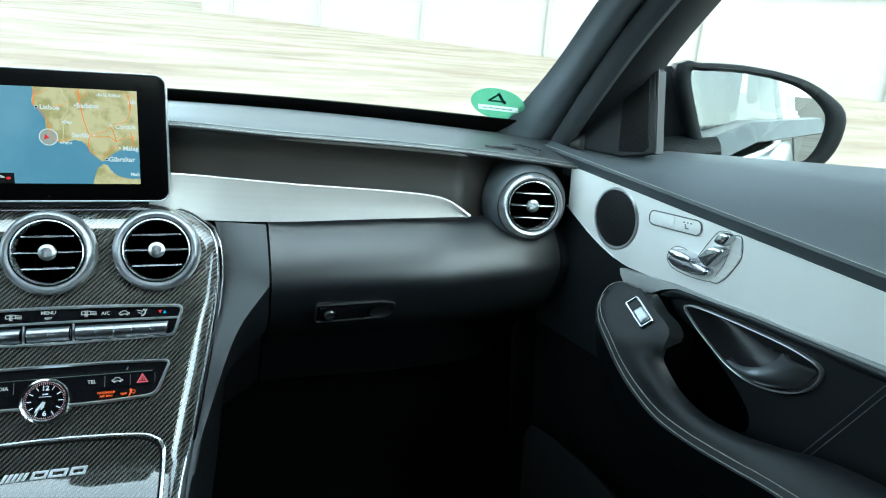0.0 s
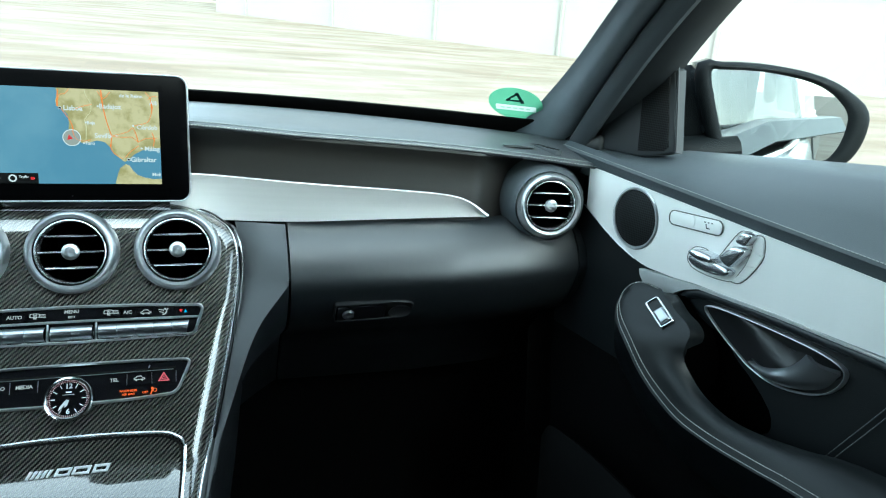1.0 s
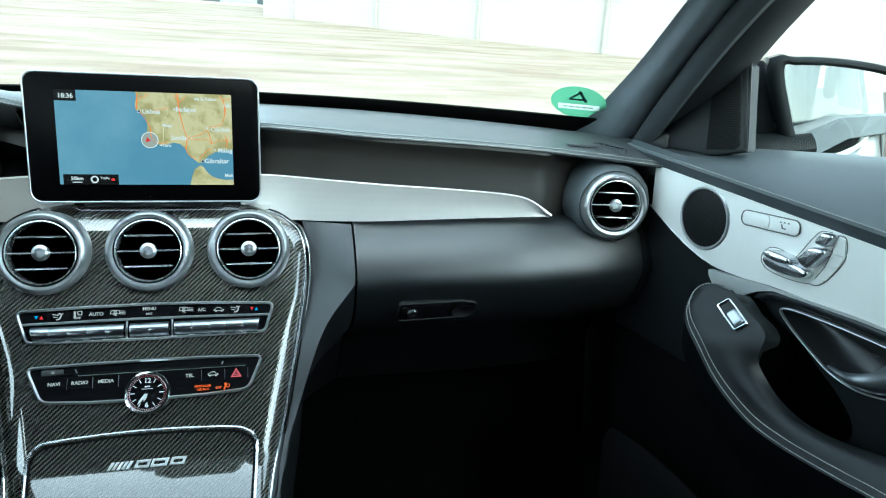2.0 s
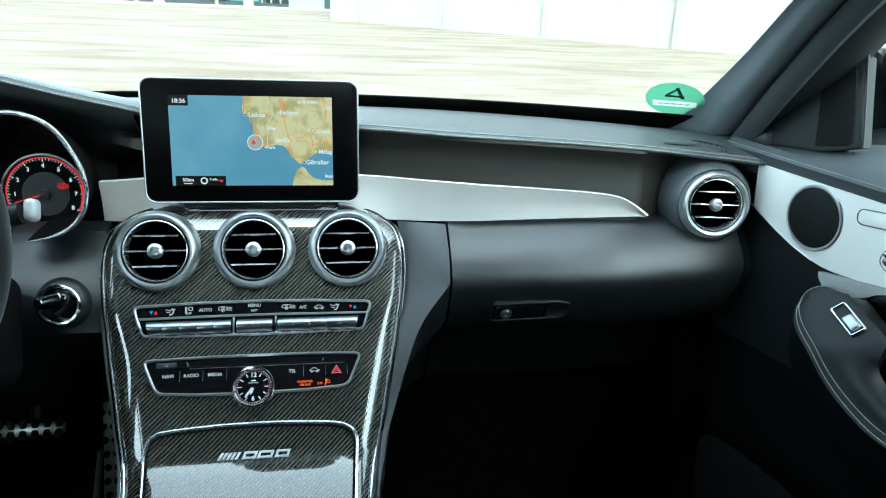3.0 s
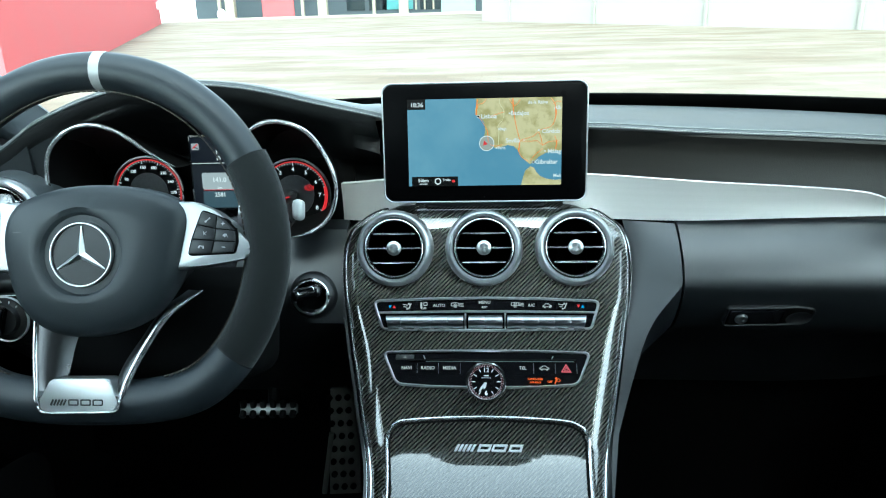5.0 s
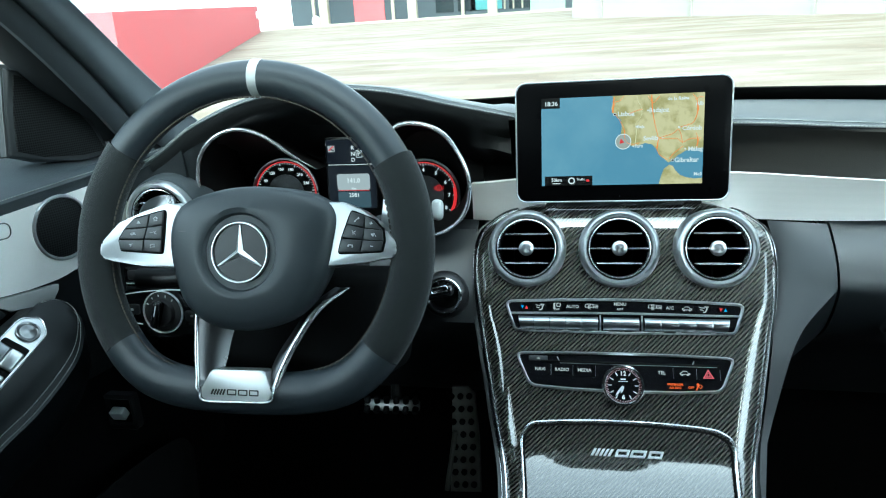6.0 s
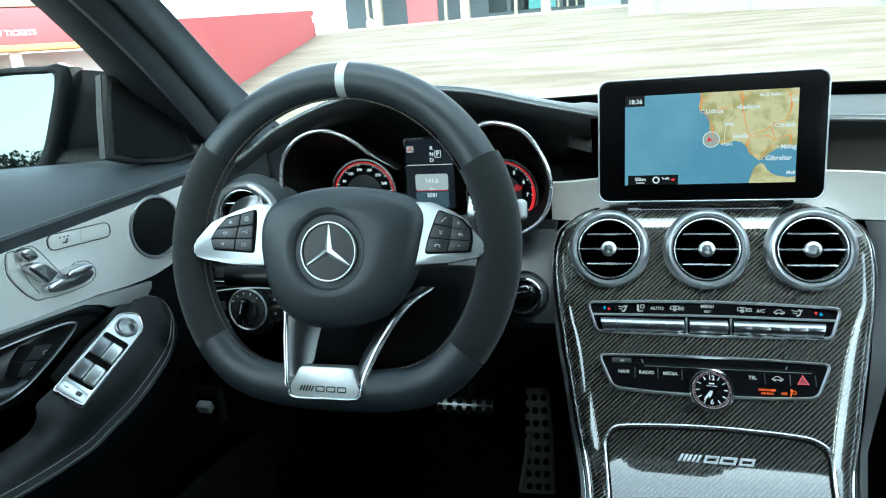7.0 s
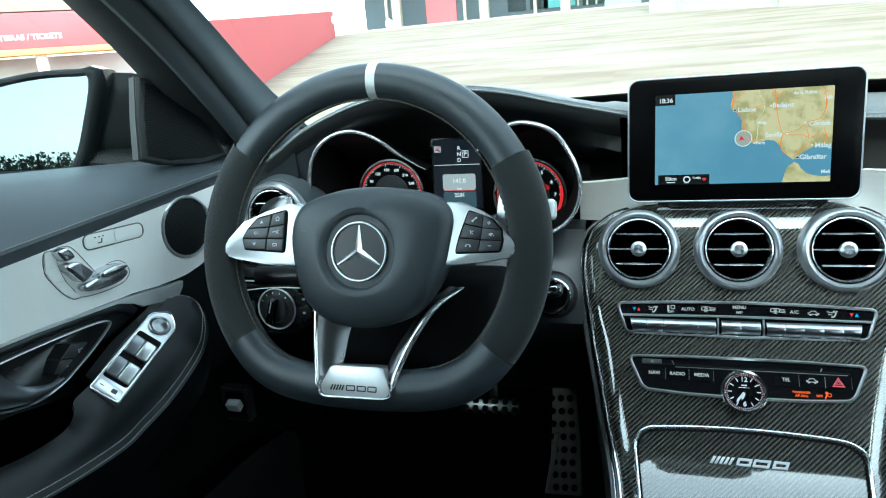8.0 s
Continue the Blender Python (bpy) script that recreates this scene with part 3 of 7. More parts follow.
def car_shell():
    s = thing("car_body", (0, -0.3, 0.3), "dark car body shell closing the cabin", "car body", kind="structure")
    floor = part("floor_pan", box((1.5, 3.4, 0.04), pose(0, -0.1, 0.30), 0.01), CARPET, s, "black carpeted floor")
    fw = [[(x, 1.02 + 0.12 * t + (0.05 if t > 0.6 else 0), 0.30 + 0.72 * t) for x in (-0.72, -0.3, 0, 0.3, 0.72)] for t in (0, 0.3, 0.6, 1)]
    part("firewall", grid(fw, thick=0.02), CARPET, s)
    roof = [[(x, y, 1.375 + 0.045 * math.sin(math.pi * (0.45 - y) / 2.0) - 0.05 * x * x) for x in frange(-0.62, 0.62, 8)] for y in frange(0.455, -1.5, 10)]
    part("roof_skin", grid([[(x * 1.1, y, z + 0.03) for x, y, z in row] for row in roof], thick=0.004), PAINT, s, "black painted roof")
    part("headliner", grid(roof, thick=0.02), HEADLINER, s, "black fabric headliner")
    for sx in (-1, 1):
        part("kick_panel", box((0.02, 0.5, 0.72), pose(0.735 * sx, 0.98, 0.65), 0.004), CARPET, s)
        part("sill", box((0.12, 3.0, 0.16), pose(0.74 * sx, -0.2, 0.36), 0.02), CARPET, s)
        part("rear_side", box((0.04, 1.0, 0.66), pose(0.72 * sx, -0.95, 0.7), 0.01), CARPET, s)
    # unseen wall added behind the camera to hold back rear light
    part("rear_light_block", box((1.36, 0.06, 0.92), pose(0, -0.52, 0.76), 0.02), CARPET, s)
    # unseen rear pane, added to darken rear light and its reflections
    back = [[(x, -1.50 - 0.35 * (1.37 - z) - 0.10 * (1 - x * x), z) for x in frange(-0.62, 0.62, 8)] for z in frange(1.0, 1.375, 4)]
    part("rear_window", grid(back), TINTED, s, "unseen tinted rear window that dims rear light")
    for sx in (-1, 1):
        part("rear_pillar", box((0.2, 0.35, 0.42), pose(0.52 * sx, -1.5, 1.24), 0.03), HEADLINER, s)
        part("roof_rail", sweep([(0.575 * sx, 0.44, 1.355), (0.60 * sx, 0.0, 1.39), (0.60 * sx, -0.6, 1.39), (0.575 * sx, -1.4, 1.36)], 0.032, 8), HEADLINER, s)
        part("centre_pillar", sweep([(0.70 * sx, -0.32, 0.95), (0.66 * sx, -0.35, 1.15), (0.60 * sx, -0.38, 1.38)], 0.045, 8), HEADLINER, s)


windscreen()
car_shell()
mirror = thing("rear_view_mirror", (0, 0.50, 1.36), "black interior mirror hanging from the roof header", "mirror")
part("sensor_housing", plate([(-0.10, 0.11), (-0.095, 0.03), (-0.06, -0.01), (0.06, -0.01), (0.095, 0.03), (0.10, 0.11)][::-1], axes((0, 0.52, 1.335), (1, 0, 0), (0, -0.9, 0.43)), -0.015, 0.015, 0.008), HARD, mirror)
part("mirror_case", box((0.24, 0.03, 0.06), pose(0, 0.475, 1.315, 12), 0.014, 3), HARD, mirror)


def rear_flank():
    """The car's own side behind the front doors, seen in the door mirrors."""
    f = thing("rear_flank", (0.88, -1.0, 0.35), "silver-grey rear door and wing of the car", "car body", "rear flanks", kind="structure")
    rows = []
    for y in frange(-0.33, -2.3, 12):
        xo = 0.90 - 0.03 * max(0, -y - 1.2) ** 2
        rows.append([(xo - 0.05, y, 1.06), (xo - 0.015, y, 1.035), (xo + 0.004, y, 0.95), (xo, y, 0.88), (xo + 0.012, y, 0.78), (xo + 0.01, y, 0.5), (xo - 0.03, y, 0.34)])
    part("rear_door_skin", grid(rows, thick=0.004), BODY, f, "silver-grey rear door skin")
    part("belt_strip", sweep([(0.866 - 0.03 * max(0, -y - 1.2) ** 2, y, 1.062) for y in frange(-0.33, -1.55, 10)], 0.007, 6), CHROME, f)
    pane = [[(0.84 - 0.30 * (z - 1.06) - 0.03 * max(0, -y - 1.2), y - 0.5 * (z - 1.06) * (1 if y < -1.2 else 0.2), z) for z in frange(1.06, 1.37, 4)] for y in frange(-0.43, -1.35, 6)]
    part("rear_pane", grid(pane), TINTED, f, "tinted rear side window")
    pil = [[(0.845 - 0.30 * (z - 1.06), y, z) for z in frange(1.05, 1.38, 4)] for y in (-0.31, -0.43)]
    part("outer_pillar", grid(pil, thick=0.01), BLACK, f, "black door pillar")
    part("roof_edge", sweep(spline([(0.62, 0.55, 1.30), (0.70, 0.2, 1.385), (0.735, -0.4, 1.40), (0.72, -1.1, 1.375), (0.66, -1.7, 1.25), (0.64, -2.1, 1.10)], 5), 0.03, 8), PAINT, f)
    cp = [[(0.80 - 0.3 * (z - 1.06) - 0.1 * k, -1.38 - 0.5 * k - 0.4 * (z - 1.06), z) for z in frange(1.05, 1.36, 4)] for k in (0, 1)]
    part("rear_quarter", grid(cp, thick=0.01), BODY, f)


def a_pillar():
    """Charcoal windscreen pillar with its inner trim and the black seal along the door."""
    p = thing("pillar_trim", (0.62, 0.9, 1.03), "charcoal fabric windscreen pillar trim", "pillar", "pillars", kind="structure")
    a = spline([(0.600, 1.01, 1.010), (0.601, 0.955, 1.046), (0.602, 0.82, 1.137), (0.577, 0.68, 1.215), (0.545, 0.52, 1.295), (0.515, 0.38, 1.36)], 5)
    b = spline([(0.672, 0.945, 0.995), (0.665, 0.90, 1.03), (0.648, 0.80, 1.115), (0.628, 0.68, 1.2), (0.60, 0.52, 1.29), (0.575, 0.38, 1.36)], 5)
    rows = []
    for q, r in zip(a, b):
        q, r = Vector(q), Vector(r)
        out = []
        for k in range(9):
            t = k / 8
            bulge = 0.020 * math.sin(math.pi * t ** 1.6)
            out.append(q.lerp(r, t) + Vector((-0.75, -0.55, -0.25)) * bulge)
        out += [r + Vector((0.03, 0.03, 0.0)), q + Vector((0.012, 0.02, 0.0))]
        rows.append(out)
    part("trim", grid(rows, close_v=True), PILLAR, p)
    c = spline([(0.712, 0.90, 1.0), (0.70, 0.84, 1.05), (0.69, 0.75, 1.115), (0.678, 0.66, 1.19), (0.65, 0.52, 1.28), (0.615, 0.38, 1.36)], 5)
    rows = []
    for q, r in zip(b, c):
        q, r = Vector(q), Vector(r)
        out = []
        for k in range(6):
            t = k / 5
            out.append(q.lerp(r, t) + Vector((-0.6, -0.5, -0.2)) * 0.012 * math.sin(math.pi * t) + Vector((0.006, 0.006, 0)))
        out += [r + Vector((0.03, 0.02, 0.0)), q + Vector((0.035, 0.035, 0.01))]
        rows.append(out)
    mid_ = [Vector(q).lerp(Vector(r), 0.24) + Vector((-0.010, -0.008, -0.003)) for q, r in zip(b, c)]
    part("frame_rib", sweep(mid_, 0.015, 10, flat=0.7, up=(0.6, 0.5, 0.2)), RIB, p, "grey rib of the door frame")
    part("pillar_foot", box((0.10, 0.20, 0.10), pose(0.70, 0.93, 0.965, 0, 0, 12), 0.01), HARD, p)
    part("corner_cap", box((0.075, 0.09, 0.03), pose(0.692, 0.885, 1.032, -6, 4, 20), 0.01, 3), HARD, p)
    part("door_seal", grid(rows, close_v=True), SEAL, p, "black rubber door seal and window frame")
    return p


for SIDE in (1, -1):
    a_pillar()
    rear_flank()
SIDE = 1


# ---- dashboard ----
Z_STITCH = [(-0.71, 0.985), (-0.66, 0.998), (-0.64, 1.008), (-0.58, 1.038), (-0.533, 1.067), (-0.449, 1.098), (-0.37, 1.109), (-0.281, 1.102), (-0.195, 1.079),
            (-0.131, 1.061), (-0.09, 1.045), (0.0, 1.038), (0.09, 1.038), (0.128, 1.0445), (0.256, 1.037), (0.4, 1.030), (0.513, 1.023), (0.64, 1.012), (0.71, 1.004)]
Y_STITCH = [(-0.66, 0.79), (-0.58, 0.79), (-0.45, 0.785), (-0.37, 0.785), (-0.28, 0.80), (-0.195, 0.825), (-0.131, 0.852), (-0.09, 0.885), (0.0, 0.90), (0.09, 0.885), (0.128, 0.85), (0.256, 0.84),
            (0.4, 0.832), (0.513, 0.82), (0.64, 0.80), (0.66, 0.797)]


def stitch_at(x):
    return Vector((x, curve_value(Y_STITCH, x), curve_value(Z_STITCH, x)))


dash = thing("dashboard", (0, 0.95, 0.62), "black leather dashboard with pale stitching and metal trim", "dashboard")
xs = frange(-0.70, 0.70, 96)
rows = []
for x in xs:
    s = stitch_at(x)
    w = ws_base(x)
    far = Vector((x, w.y + 0.01, 1.0475 - 0.012 * (x / 0.6) ** 2))
    row = [s + Vector((0, 0.003, -0.0035)), s + Vector((0, 0.0004, -0.0008)), s + Vector((0, 0.0025, 0.0022)), s + Vector((0, 0.012, 0.005))]
    for k in range(1, 9):
        t = k / 8
        e = t * t * (3 - 2 * t)
        p = (s + Vector((0, 0.012, 0.005))).lerp(far, t)
        p.z = (s.z + 0.005) * (1 - e) + far.z * e + (0.006 if x > -0.15 else 0.001) * math.sin(math.pi * t)
        row.append(p)
    rows.append(row)
# pad colour is lightened for skylight through the windscreen
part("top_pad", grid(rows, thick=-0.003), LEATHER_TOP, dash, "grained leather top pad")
part("stitching", joined(dashes([stitch_at(x) + Vector((0, 0.0068, 0.0042)) for x in xs], 0.0042, 0.0030, 0.0007),
                         dashes([stitch_at(x) + Vector((0, 0.0004, 0.0006)) for x in xs], 0.0042, 0.0030, 0.0006)), THREAD, dash, "pale grey double stitching")

# passenger trim, brushed metal, tapering to a hooked tip
TRIM_TOP = [(0.10, 0.986), (0.132, 0.985), (0.255, 0.979), (0.401, 0.970), (0.455, 0.964), (0.478, 0.956), (0.495, 0.944), (0.505, 0.9365)]
TRIM_LOW = [(0.10, 0.927), (0.168, 0.927), (0.235, 0.928), (0.327, 0.931), (0.505, 0.9355)]


Y_TRIM = [(-0.225, 0.892), (-0.2, 0.874), (-0.165, 0.857), (-0.1, 0.850), (0.1, 0.850), (0.165, 0.847), (0.21, 0.842), (0.4, 0.836), (0.505, 0.832)]


def inward(x):
    """How far the dash face steps back behind the console's shoulders."""
    t = max(0.0, min(1.0, (0.30 - abs(x)) / 0.17))
    return 0.016 * t * t * (3 - 2 * t)


def trim_rows(x0, x1, n, top, low):
    rows = []
    for x in frange(x0, x1, n):
        zt, zl = curve_value(top, x), curve_value(low, x)
        y = curve_value(Y_TRIM, x) + inward(x)
        rows.append([(x, y - 0.0135 + 0.0022 * math.sin(math.pi * k / 6) + 0.0055 * k / 6, zt + (zl - zt) * k / 6) for k in range(7)])
    return rows


# the dark face between the stitched edge and the trim, passenger side and behind the screen
rows = []
for x in frange(0.118, 0.655, 50):
    s = stitch_at(x)
    zb = 0.925
    pts = [(s.y + 0.0018, s.z - 0.0018), (s.y + 0.0012, s.z - 0.006), (s.y + 0.008, s.z - 0.014), (s.y + 0.012, s.z - 0.03), (s.y + 0.008, 0.5 * (s.z + zb)), (s.y + 0.004, zb)]
    well = 0.05 * max(0.0, 1 - (abs(x - 0.592) / 0.10) ** 2) ** 1.3
    rows.append([(x, y + inward(x) + well, z) for y, z in pts])
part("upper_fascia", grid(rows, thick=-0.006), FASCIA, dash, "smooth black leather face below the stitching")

part("metal_trim", grid(trim_rows(0.10, 0.505, 44, TRIM_TOP, TRIM_LOW), thick=-0.003), ALU, dash, "brushed aluminium trim strip")
edge = [Vector((x, curve_value(Y_TRIM, x) + inward(x) - 0.0125, curve_value(TRIM_TOP, x) + 0.0008)) for x in frange(0.10, 0.5, 60)]
part("trim_edge", sweep(edge, 0.00045, 6), SATIN, dash, "bright edge of the trim")

# driver's side trim between the screen and the instruments
part("metal_trim", grid(trim_rows(-0.187, -0.09, 14, [(-0.20, 0.974), (-0.18, 0.9755), (-0.125, 0.981), (-0.09, 0.984)], [(-0.20, 0.925), (-0.09, 0.927)]), thick=-0.006), ALU, dash)

# lower dashboard: glove box lid, the panel beside it
LOW = [(0.885, 0.926), (0.836, 0.9258), (0.824, 0.9190), (0.8065, 0.904), (0.7930, 0.888), (0.7850, 0.873), (0.7820, 0.862), (0.7830, 0.852), (0.7890, 0.838), (0.7985, 0.818), (0.811, 0.800), (0.832, 0.782),
       (0.865, 0.765), (0.91, 0.74), (0.955, 0.69), (1.0, 0.62)]
LOW_Y = sorted((z, y) for y, z in LOW)


def low_row(x):
    out = []
    corner = max(0.0, (x - 0.56) / 0.1)
    drop = 0.006 * (x - 0.24) / 0.4
    for y, z in LOW:
        out.append((x, y + 0.016 * corner ** 2 - 0.01 * max(0, 1 - abs(x - 0.45) / 0.2), z + drop))
    return out


part("glove_box_lid", grid([low_row(x) for x in frange(0.2385, 0.64, 30)], thick=-0.01), PLASTIC, dash, "black soft-touch glove box lid")
part("dash_end", grid([low_row(x) for x in frange(0.643, 0.668, 4)], thick=-0.01), PLASTIC, dash)
FACE_Y = [(0.645, 0.60), (0.666, 0.624), (0.6887, 0.672), (0.70, 0.690), (0.7085, 0.7015), (0.732, 0.720), (0.762, 0.742), (0.793, 0.766), (0.82, 0.788), (0.845, 0.807), (0.872, 0.826), (0.904, 0.843), (0.926, 0.853)]
def side_y(t, z, turn):
    """Depth of the panel between the console (t = 0) and the glove box lid (t = 1); below the height turn it folds under."""
    zz = max(z, turn)
    lid_y = curve_value(LOW_Y, zz) if zz > 0.862 else 0.782 - 0.6 * (0.862 - zz)
    y = curve_value(FACE_Y, zz) * (1 - t) + lid_y * t
    if z < turn:
        y += curve_value(LOW_Y, 0.862 - (turn - z)) - 0.782
    return y


rows = []
for t in frange(0, 1, 18):
    turn = 0.862 - 0.075 * (1 - t) - 0.125 * (1 - t) ** 6
    row = []
    for z in frange(0.9255, turn, 10) + frange(turn, turn - 0.24, 14)[1:]:
        x0 = curve_value([(0.60, 0.121), (0.645, 0.130), (0.686, 0.139), (0.733, 0.1535), (0.796, 0.169), (0.858, 0.181), (0.903, 0.1815), (0.93, 0.1735)], z)
        row.append((x0 + (0.2355 - x0) * t, side_y(t, z, turn), z))
    rows.append(row)
part("side_panel", grid(rows, thick=-0.008), PLASTIC, dash, "black panel between console and glove box")
rows = [[(x, y, z) for x in frange(0.23, 0.245, 2)] for y, z in [(a + 0.012, b) for a, b in LOW]]
part("gap", grid(rows), BLACK, dash, "dark gap beside the glove box lid")

# glove box latch
gm = axes((0.3455, 0.7922, 0.8190), (1, 0, 0.004), (0, -0.45, 0.89))
lo = fillet([(-0.0525, 0.0155, 0.006), (0.030, 0.0175, 0.012), (0.0535, 0.0125, 0.010), (0.0510, -0.0030, 0.010), (0.0300, -0.0160, 0.014), (-0.0525, -0.0180, 0.006)])[::-1]
latch = part("latch_recess", ring_plate(lo, 0.0022, gm, -0.008, 0.0022, 0.0009), HARD, dash, "black latch surround")
part("latch_cup", plate(shrink(lo, 0.002), gm, -0.008, 0.0006), BLACK, latch)
part("latch_lever", plate(fillet([(-0.0485, 0.0115, 0.004), (0.0150, 0.0125, 0.002), (0.0140, -0.0115, 0.003), (-0.0485, -0.0135, 0.004)])[::-1], gm, 0.0, 0.0034, 0.0012), GLOSS, latch, "black latch lever")
scoop = [[gm @ Vector((0.0335 + 0.0155 * k * math.cos(a), 0.0005 + 0.012 * k * math.sin(a), 0.0012 + 0.004 * (k ** 3))) for a in frange(0, 2 * math.pi, 20)[:-1]] for k in (1.0, 0.85, 0.6, 0.3, 0.02)]
part("finger_scoop", grid(scoop, close_v=True), HARD, latch, "hollow for the fingertips")
part("lock_barrel", lathe([(0, 0.0048), (0.0030, 0.0048), (0.0034, 0.0062), (0.0066, 0.0066), (0.0076, 0.0055), (0.0078, 0.0)], gm @ pose(-0.034, -0.001, 0), 24), STEEL_DARK, latch, "metal lock barrel")

# demister slot and airbag mark on the top pad
slot_a, slot_b = Vector((0.578, 0.884, 1.0318)), Vector((0.606, 0.828, 1.0282))
slot_m = axes((slot_a + slot_b) / 2, slot_b - slot_a, (0.5, 0.86, 0.05))
slot_w = (slot_b - slot_a).length
slot = part("demister_slot", plate(rounded(slot_w, 0.008, 0.0035, 5), slot_m, -0.006, 0.0003, 0.0004), BLACK, dash, "narrow black demister slot")
part("slot_rim", ring_plate(rounded(slot_w + 0.006, 0.014, 0.006, 5), 0.0014, slot_m, -0.006, 0.0005, 0.0003), LEATHER_TOP, slot)
for k in range(7):
    part("demister_vane", box((0.0016, 0.009, 0.002), slot_m @ pose(slot_w * (-0.42 + 0.14 * k), 0, -0.0004)), HARD, slot)
part("airbag_mark", plate(rounded(0.045, 0.008, 0.003), axes((0.553, 0.846, 1.0312), (1, -0.08, -0.02), (0.08, 1, 0.06)), -0.002, 0.0006), LEATHER_TOP, dash)


# ---- air vents ----
def air_vent(at, tilt, turn=0.0, hood=0.03, deep=0.042, label="round satin-silver air vent with three slats", k=1.0):
    m = Matrix.Translation(at) @ pose(0, 0, 0, 0, 0, turn) @ pose(0, 0, 0, 90 - tilt, 0, 0) @ Matrix.Diagonal((k, k, k, 1))
    v = thing("air_vent", at, label, "air vent", "air vents")
    part("bezel", lathe([(0.0490, -0.045), (0.0488, -hood), (0.0478, -0.011), (0.0462, -0.0040), (0.0440, -0.0004), (0.0420, 0.0008), (0.0402, 0.0004), (0.0388, -0.0014), (0.0380, -0.0026)], m, 64), VENT_SILVER, v, "satin silver ring")
    part("groove", lathe([(0.0382, -0.0024), (0.0375, -0.0048), (0.0362, -0.0030)], m, 56), BLACK, v, "dark groove inside the ring")
    part("inner_ring", lathe([(0.0366, -0.0036), (0.0362, -0.0016), (0.0353, -0.0012), (0.0346, -0.0022), (0.0344, -0.0055), (0.0344, -0.020)], m, 56), BRIGHT, v, "thin bright inner ring")
    # throat, slats and vanes carry the duct's shade in their black
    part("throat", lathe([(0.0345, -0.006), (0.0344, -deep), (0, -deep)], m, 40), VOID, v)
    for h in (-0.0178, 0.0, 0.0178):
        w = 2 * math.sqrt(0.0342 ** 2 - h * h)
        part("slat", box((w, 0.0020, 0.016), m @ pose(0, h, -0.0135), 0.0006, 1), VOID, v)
        e = w / 2 - (0.003 if h else 0.0005)
        part("slat_edge", sweep([m @ Vector((px * e, h, -0.0052)) for px in (-1, -0.96, -0.5, 0, 0.5, 0.96, 1)], [0.0004, 0.0009, 0.0010, 0.0012, 0.0010, 0.0009, 0.0004], 8), BRIGHT, v, "bright slat edge")
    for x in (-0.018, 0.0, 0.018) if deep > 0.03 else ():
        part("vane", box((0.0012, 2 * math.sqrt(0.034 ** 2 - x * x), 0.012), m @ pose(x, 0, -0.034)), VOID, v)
    part("knob", lathe([(0.0, 0.0105), (0.0010, 0.0101), (0.0022, 0.0080), (0.0040, 0.0040), (0.0056, 0.0016), (0.0066, 0.0012), (0.0084, 0.0002), (0.0092, -0.0018), (0.0090, -0.0045), (0.007, -0.010), (0.0, -0.012)], m, 32), KNOB, v, "pointed satin knob", 20)
    return v, m


VENT_X = (-0.1125, -0.0015, 0.1100)
for x in VENT_X:
    air_vent((x, 0.7975, 0.9070), 19)
air_vent((0.586, 0.792, 0.9575), 6, -10, 0.012, 0.021, "round satin-silver end vent in a flared bezel", 0.94)
air_vent((-0.578, 0.758, 0.962), 6, 4, 0.012, 0.021, "round satin-silver end vent in a flared bezel", 0.96)


def vent_cup(x, y, z, turn, mat, label, k=1.0):
    m = Matrix.Translation((x, y, z)) @ pose(0, 0, 0, 0, 0, turn) @ pose(0, 0, 0, 88, 0, 0)
    ob = part("vent_cup", lathe([(0.0455, -0.012), (0.0468, -0.010), (0.0478 + 0.003 * k, -0.014), (0.0485 + 0.007 * k, -0.026), (0.0490 + 0.0105 * k, -0.045), (0.0490 + 0.012 * k, -0.09)], m, 56), mat, dash, label)
    return ob


vent_cup(0.585, 0.792, 0.9565, -10, CUP, "dark satin flared cup")
vent_cup(-0.577, 0.760, 0.961, 4, CUP, "black flared cup", 0.3)

# ---- centre console ----
FACE = [(0.905, 0.951), (0.875, 0.9505), (0.856, 0.9465), (0.842, 0.938), (0.830, 0.924), (0.818, 0.904), (0.7980, 0.872), (0.7795, 0.845), (0.7650, 0.82), (0.7455, 0.793), (0.722, 0.762), (0.70, 0.732),
        (0.6815, 0.7085), (0.672, 0.7000), (0.655, 0.6887), (0.630, 0.6760), (0.60, 0.6660), (0.56, 0.657), (0.50, 0.650), (0.40, 0.647)]
FACE_S = spline(FACE, 4)
HALF = [(0.645, 0.122), (0.668, 0.1265), (0.686, 0.131), (0.708, 0.1385), (0.733, 0.1455), (0.765, 0.153), (0.796, 0.161), (0.829, 0.168), (0.858, 0.1735), (0.880, 0.1760), (0.903, 0.1752), (0.915, 0.172), (0.926, 0.166), (0.938, 0.1495)]
HALF_TOP = [(0.842, 0.1495), (0.849, 0.138), (0.856, 0.1245), (0.866, 0.108), (0.88, 0.098), (0.905, 0.094)]
console = thing("centre_console", (0, 0.7, 0.34), "glossy carbon-fibre centre console with chrome edging", "console")


def half_at(y, z):
    """Half the console's width, rounded off at the shoulders."""
    return curve_value(HALF_TOP, y) if y > 0.842 else curve_value(HALF, z)


rows = []
for y, z in FACE_S:
    h = half_at(y, z)
    roll = 0.005 + 0.007 * max(0.0, min(1.0, (0.93 - z) / 0.08))
    bend = 14 + 26 * math.exp(-((z - 0.845) / 0.03) ** 2)
    rows.append([(h * t, y + roll * abs(t) ** bend, z - 0.007 * abs(t) ** bend) for t in frange(-1, 1, 96)])
panel = grid(rows, uv=True, thick=-0.004)
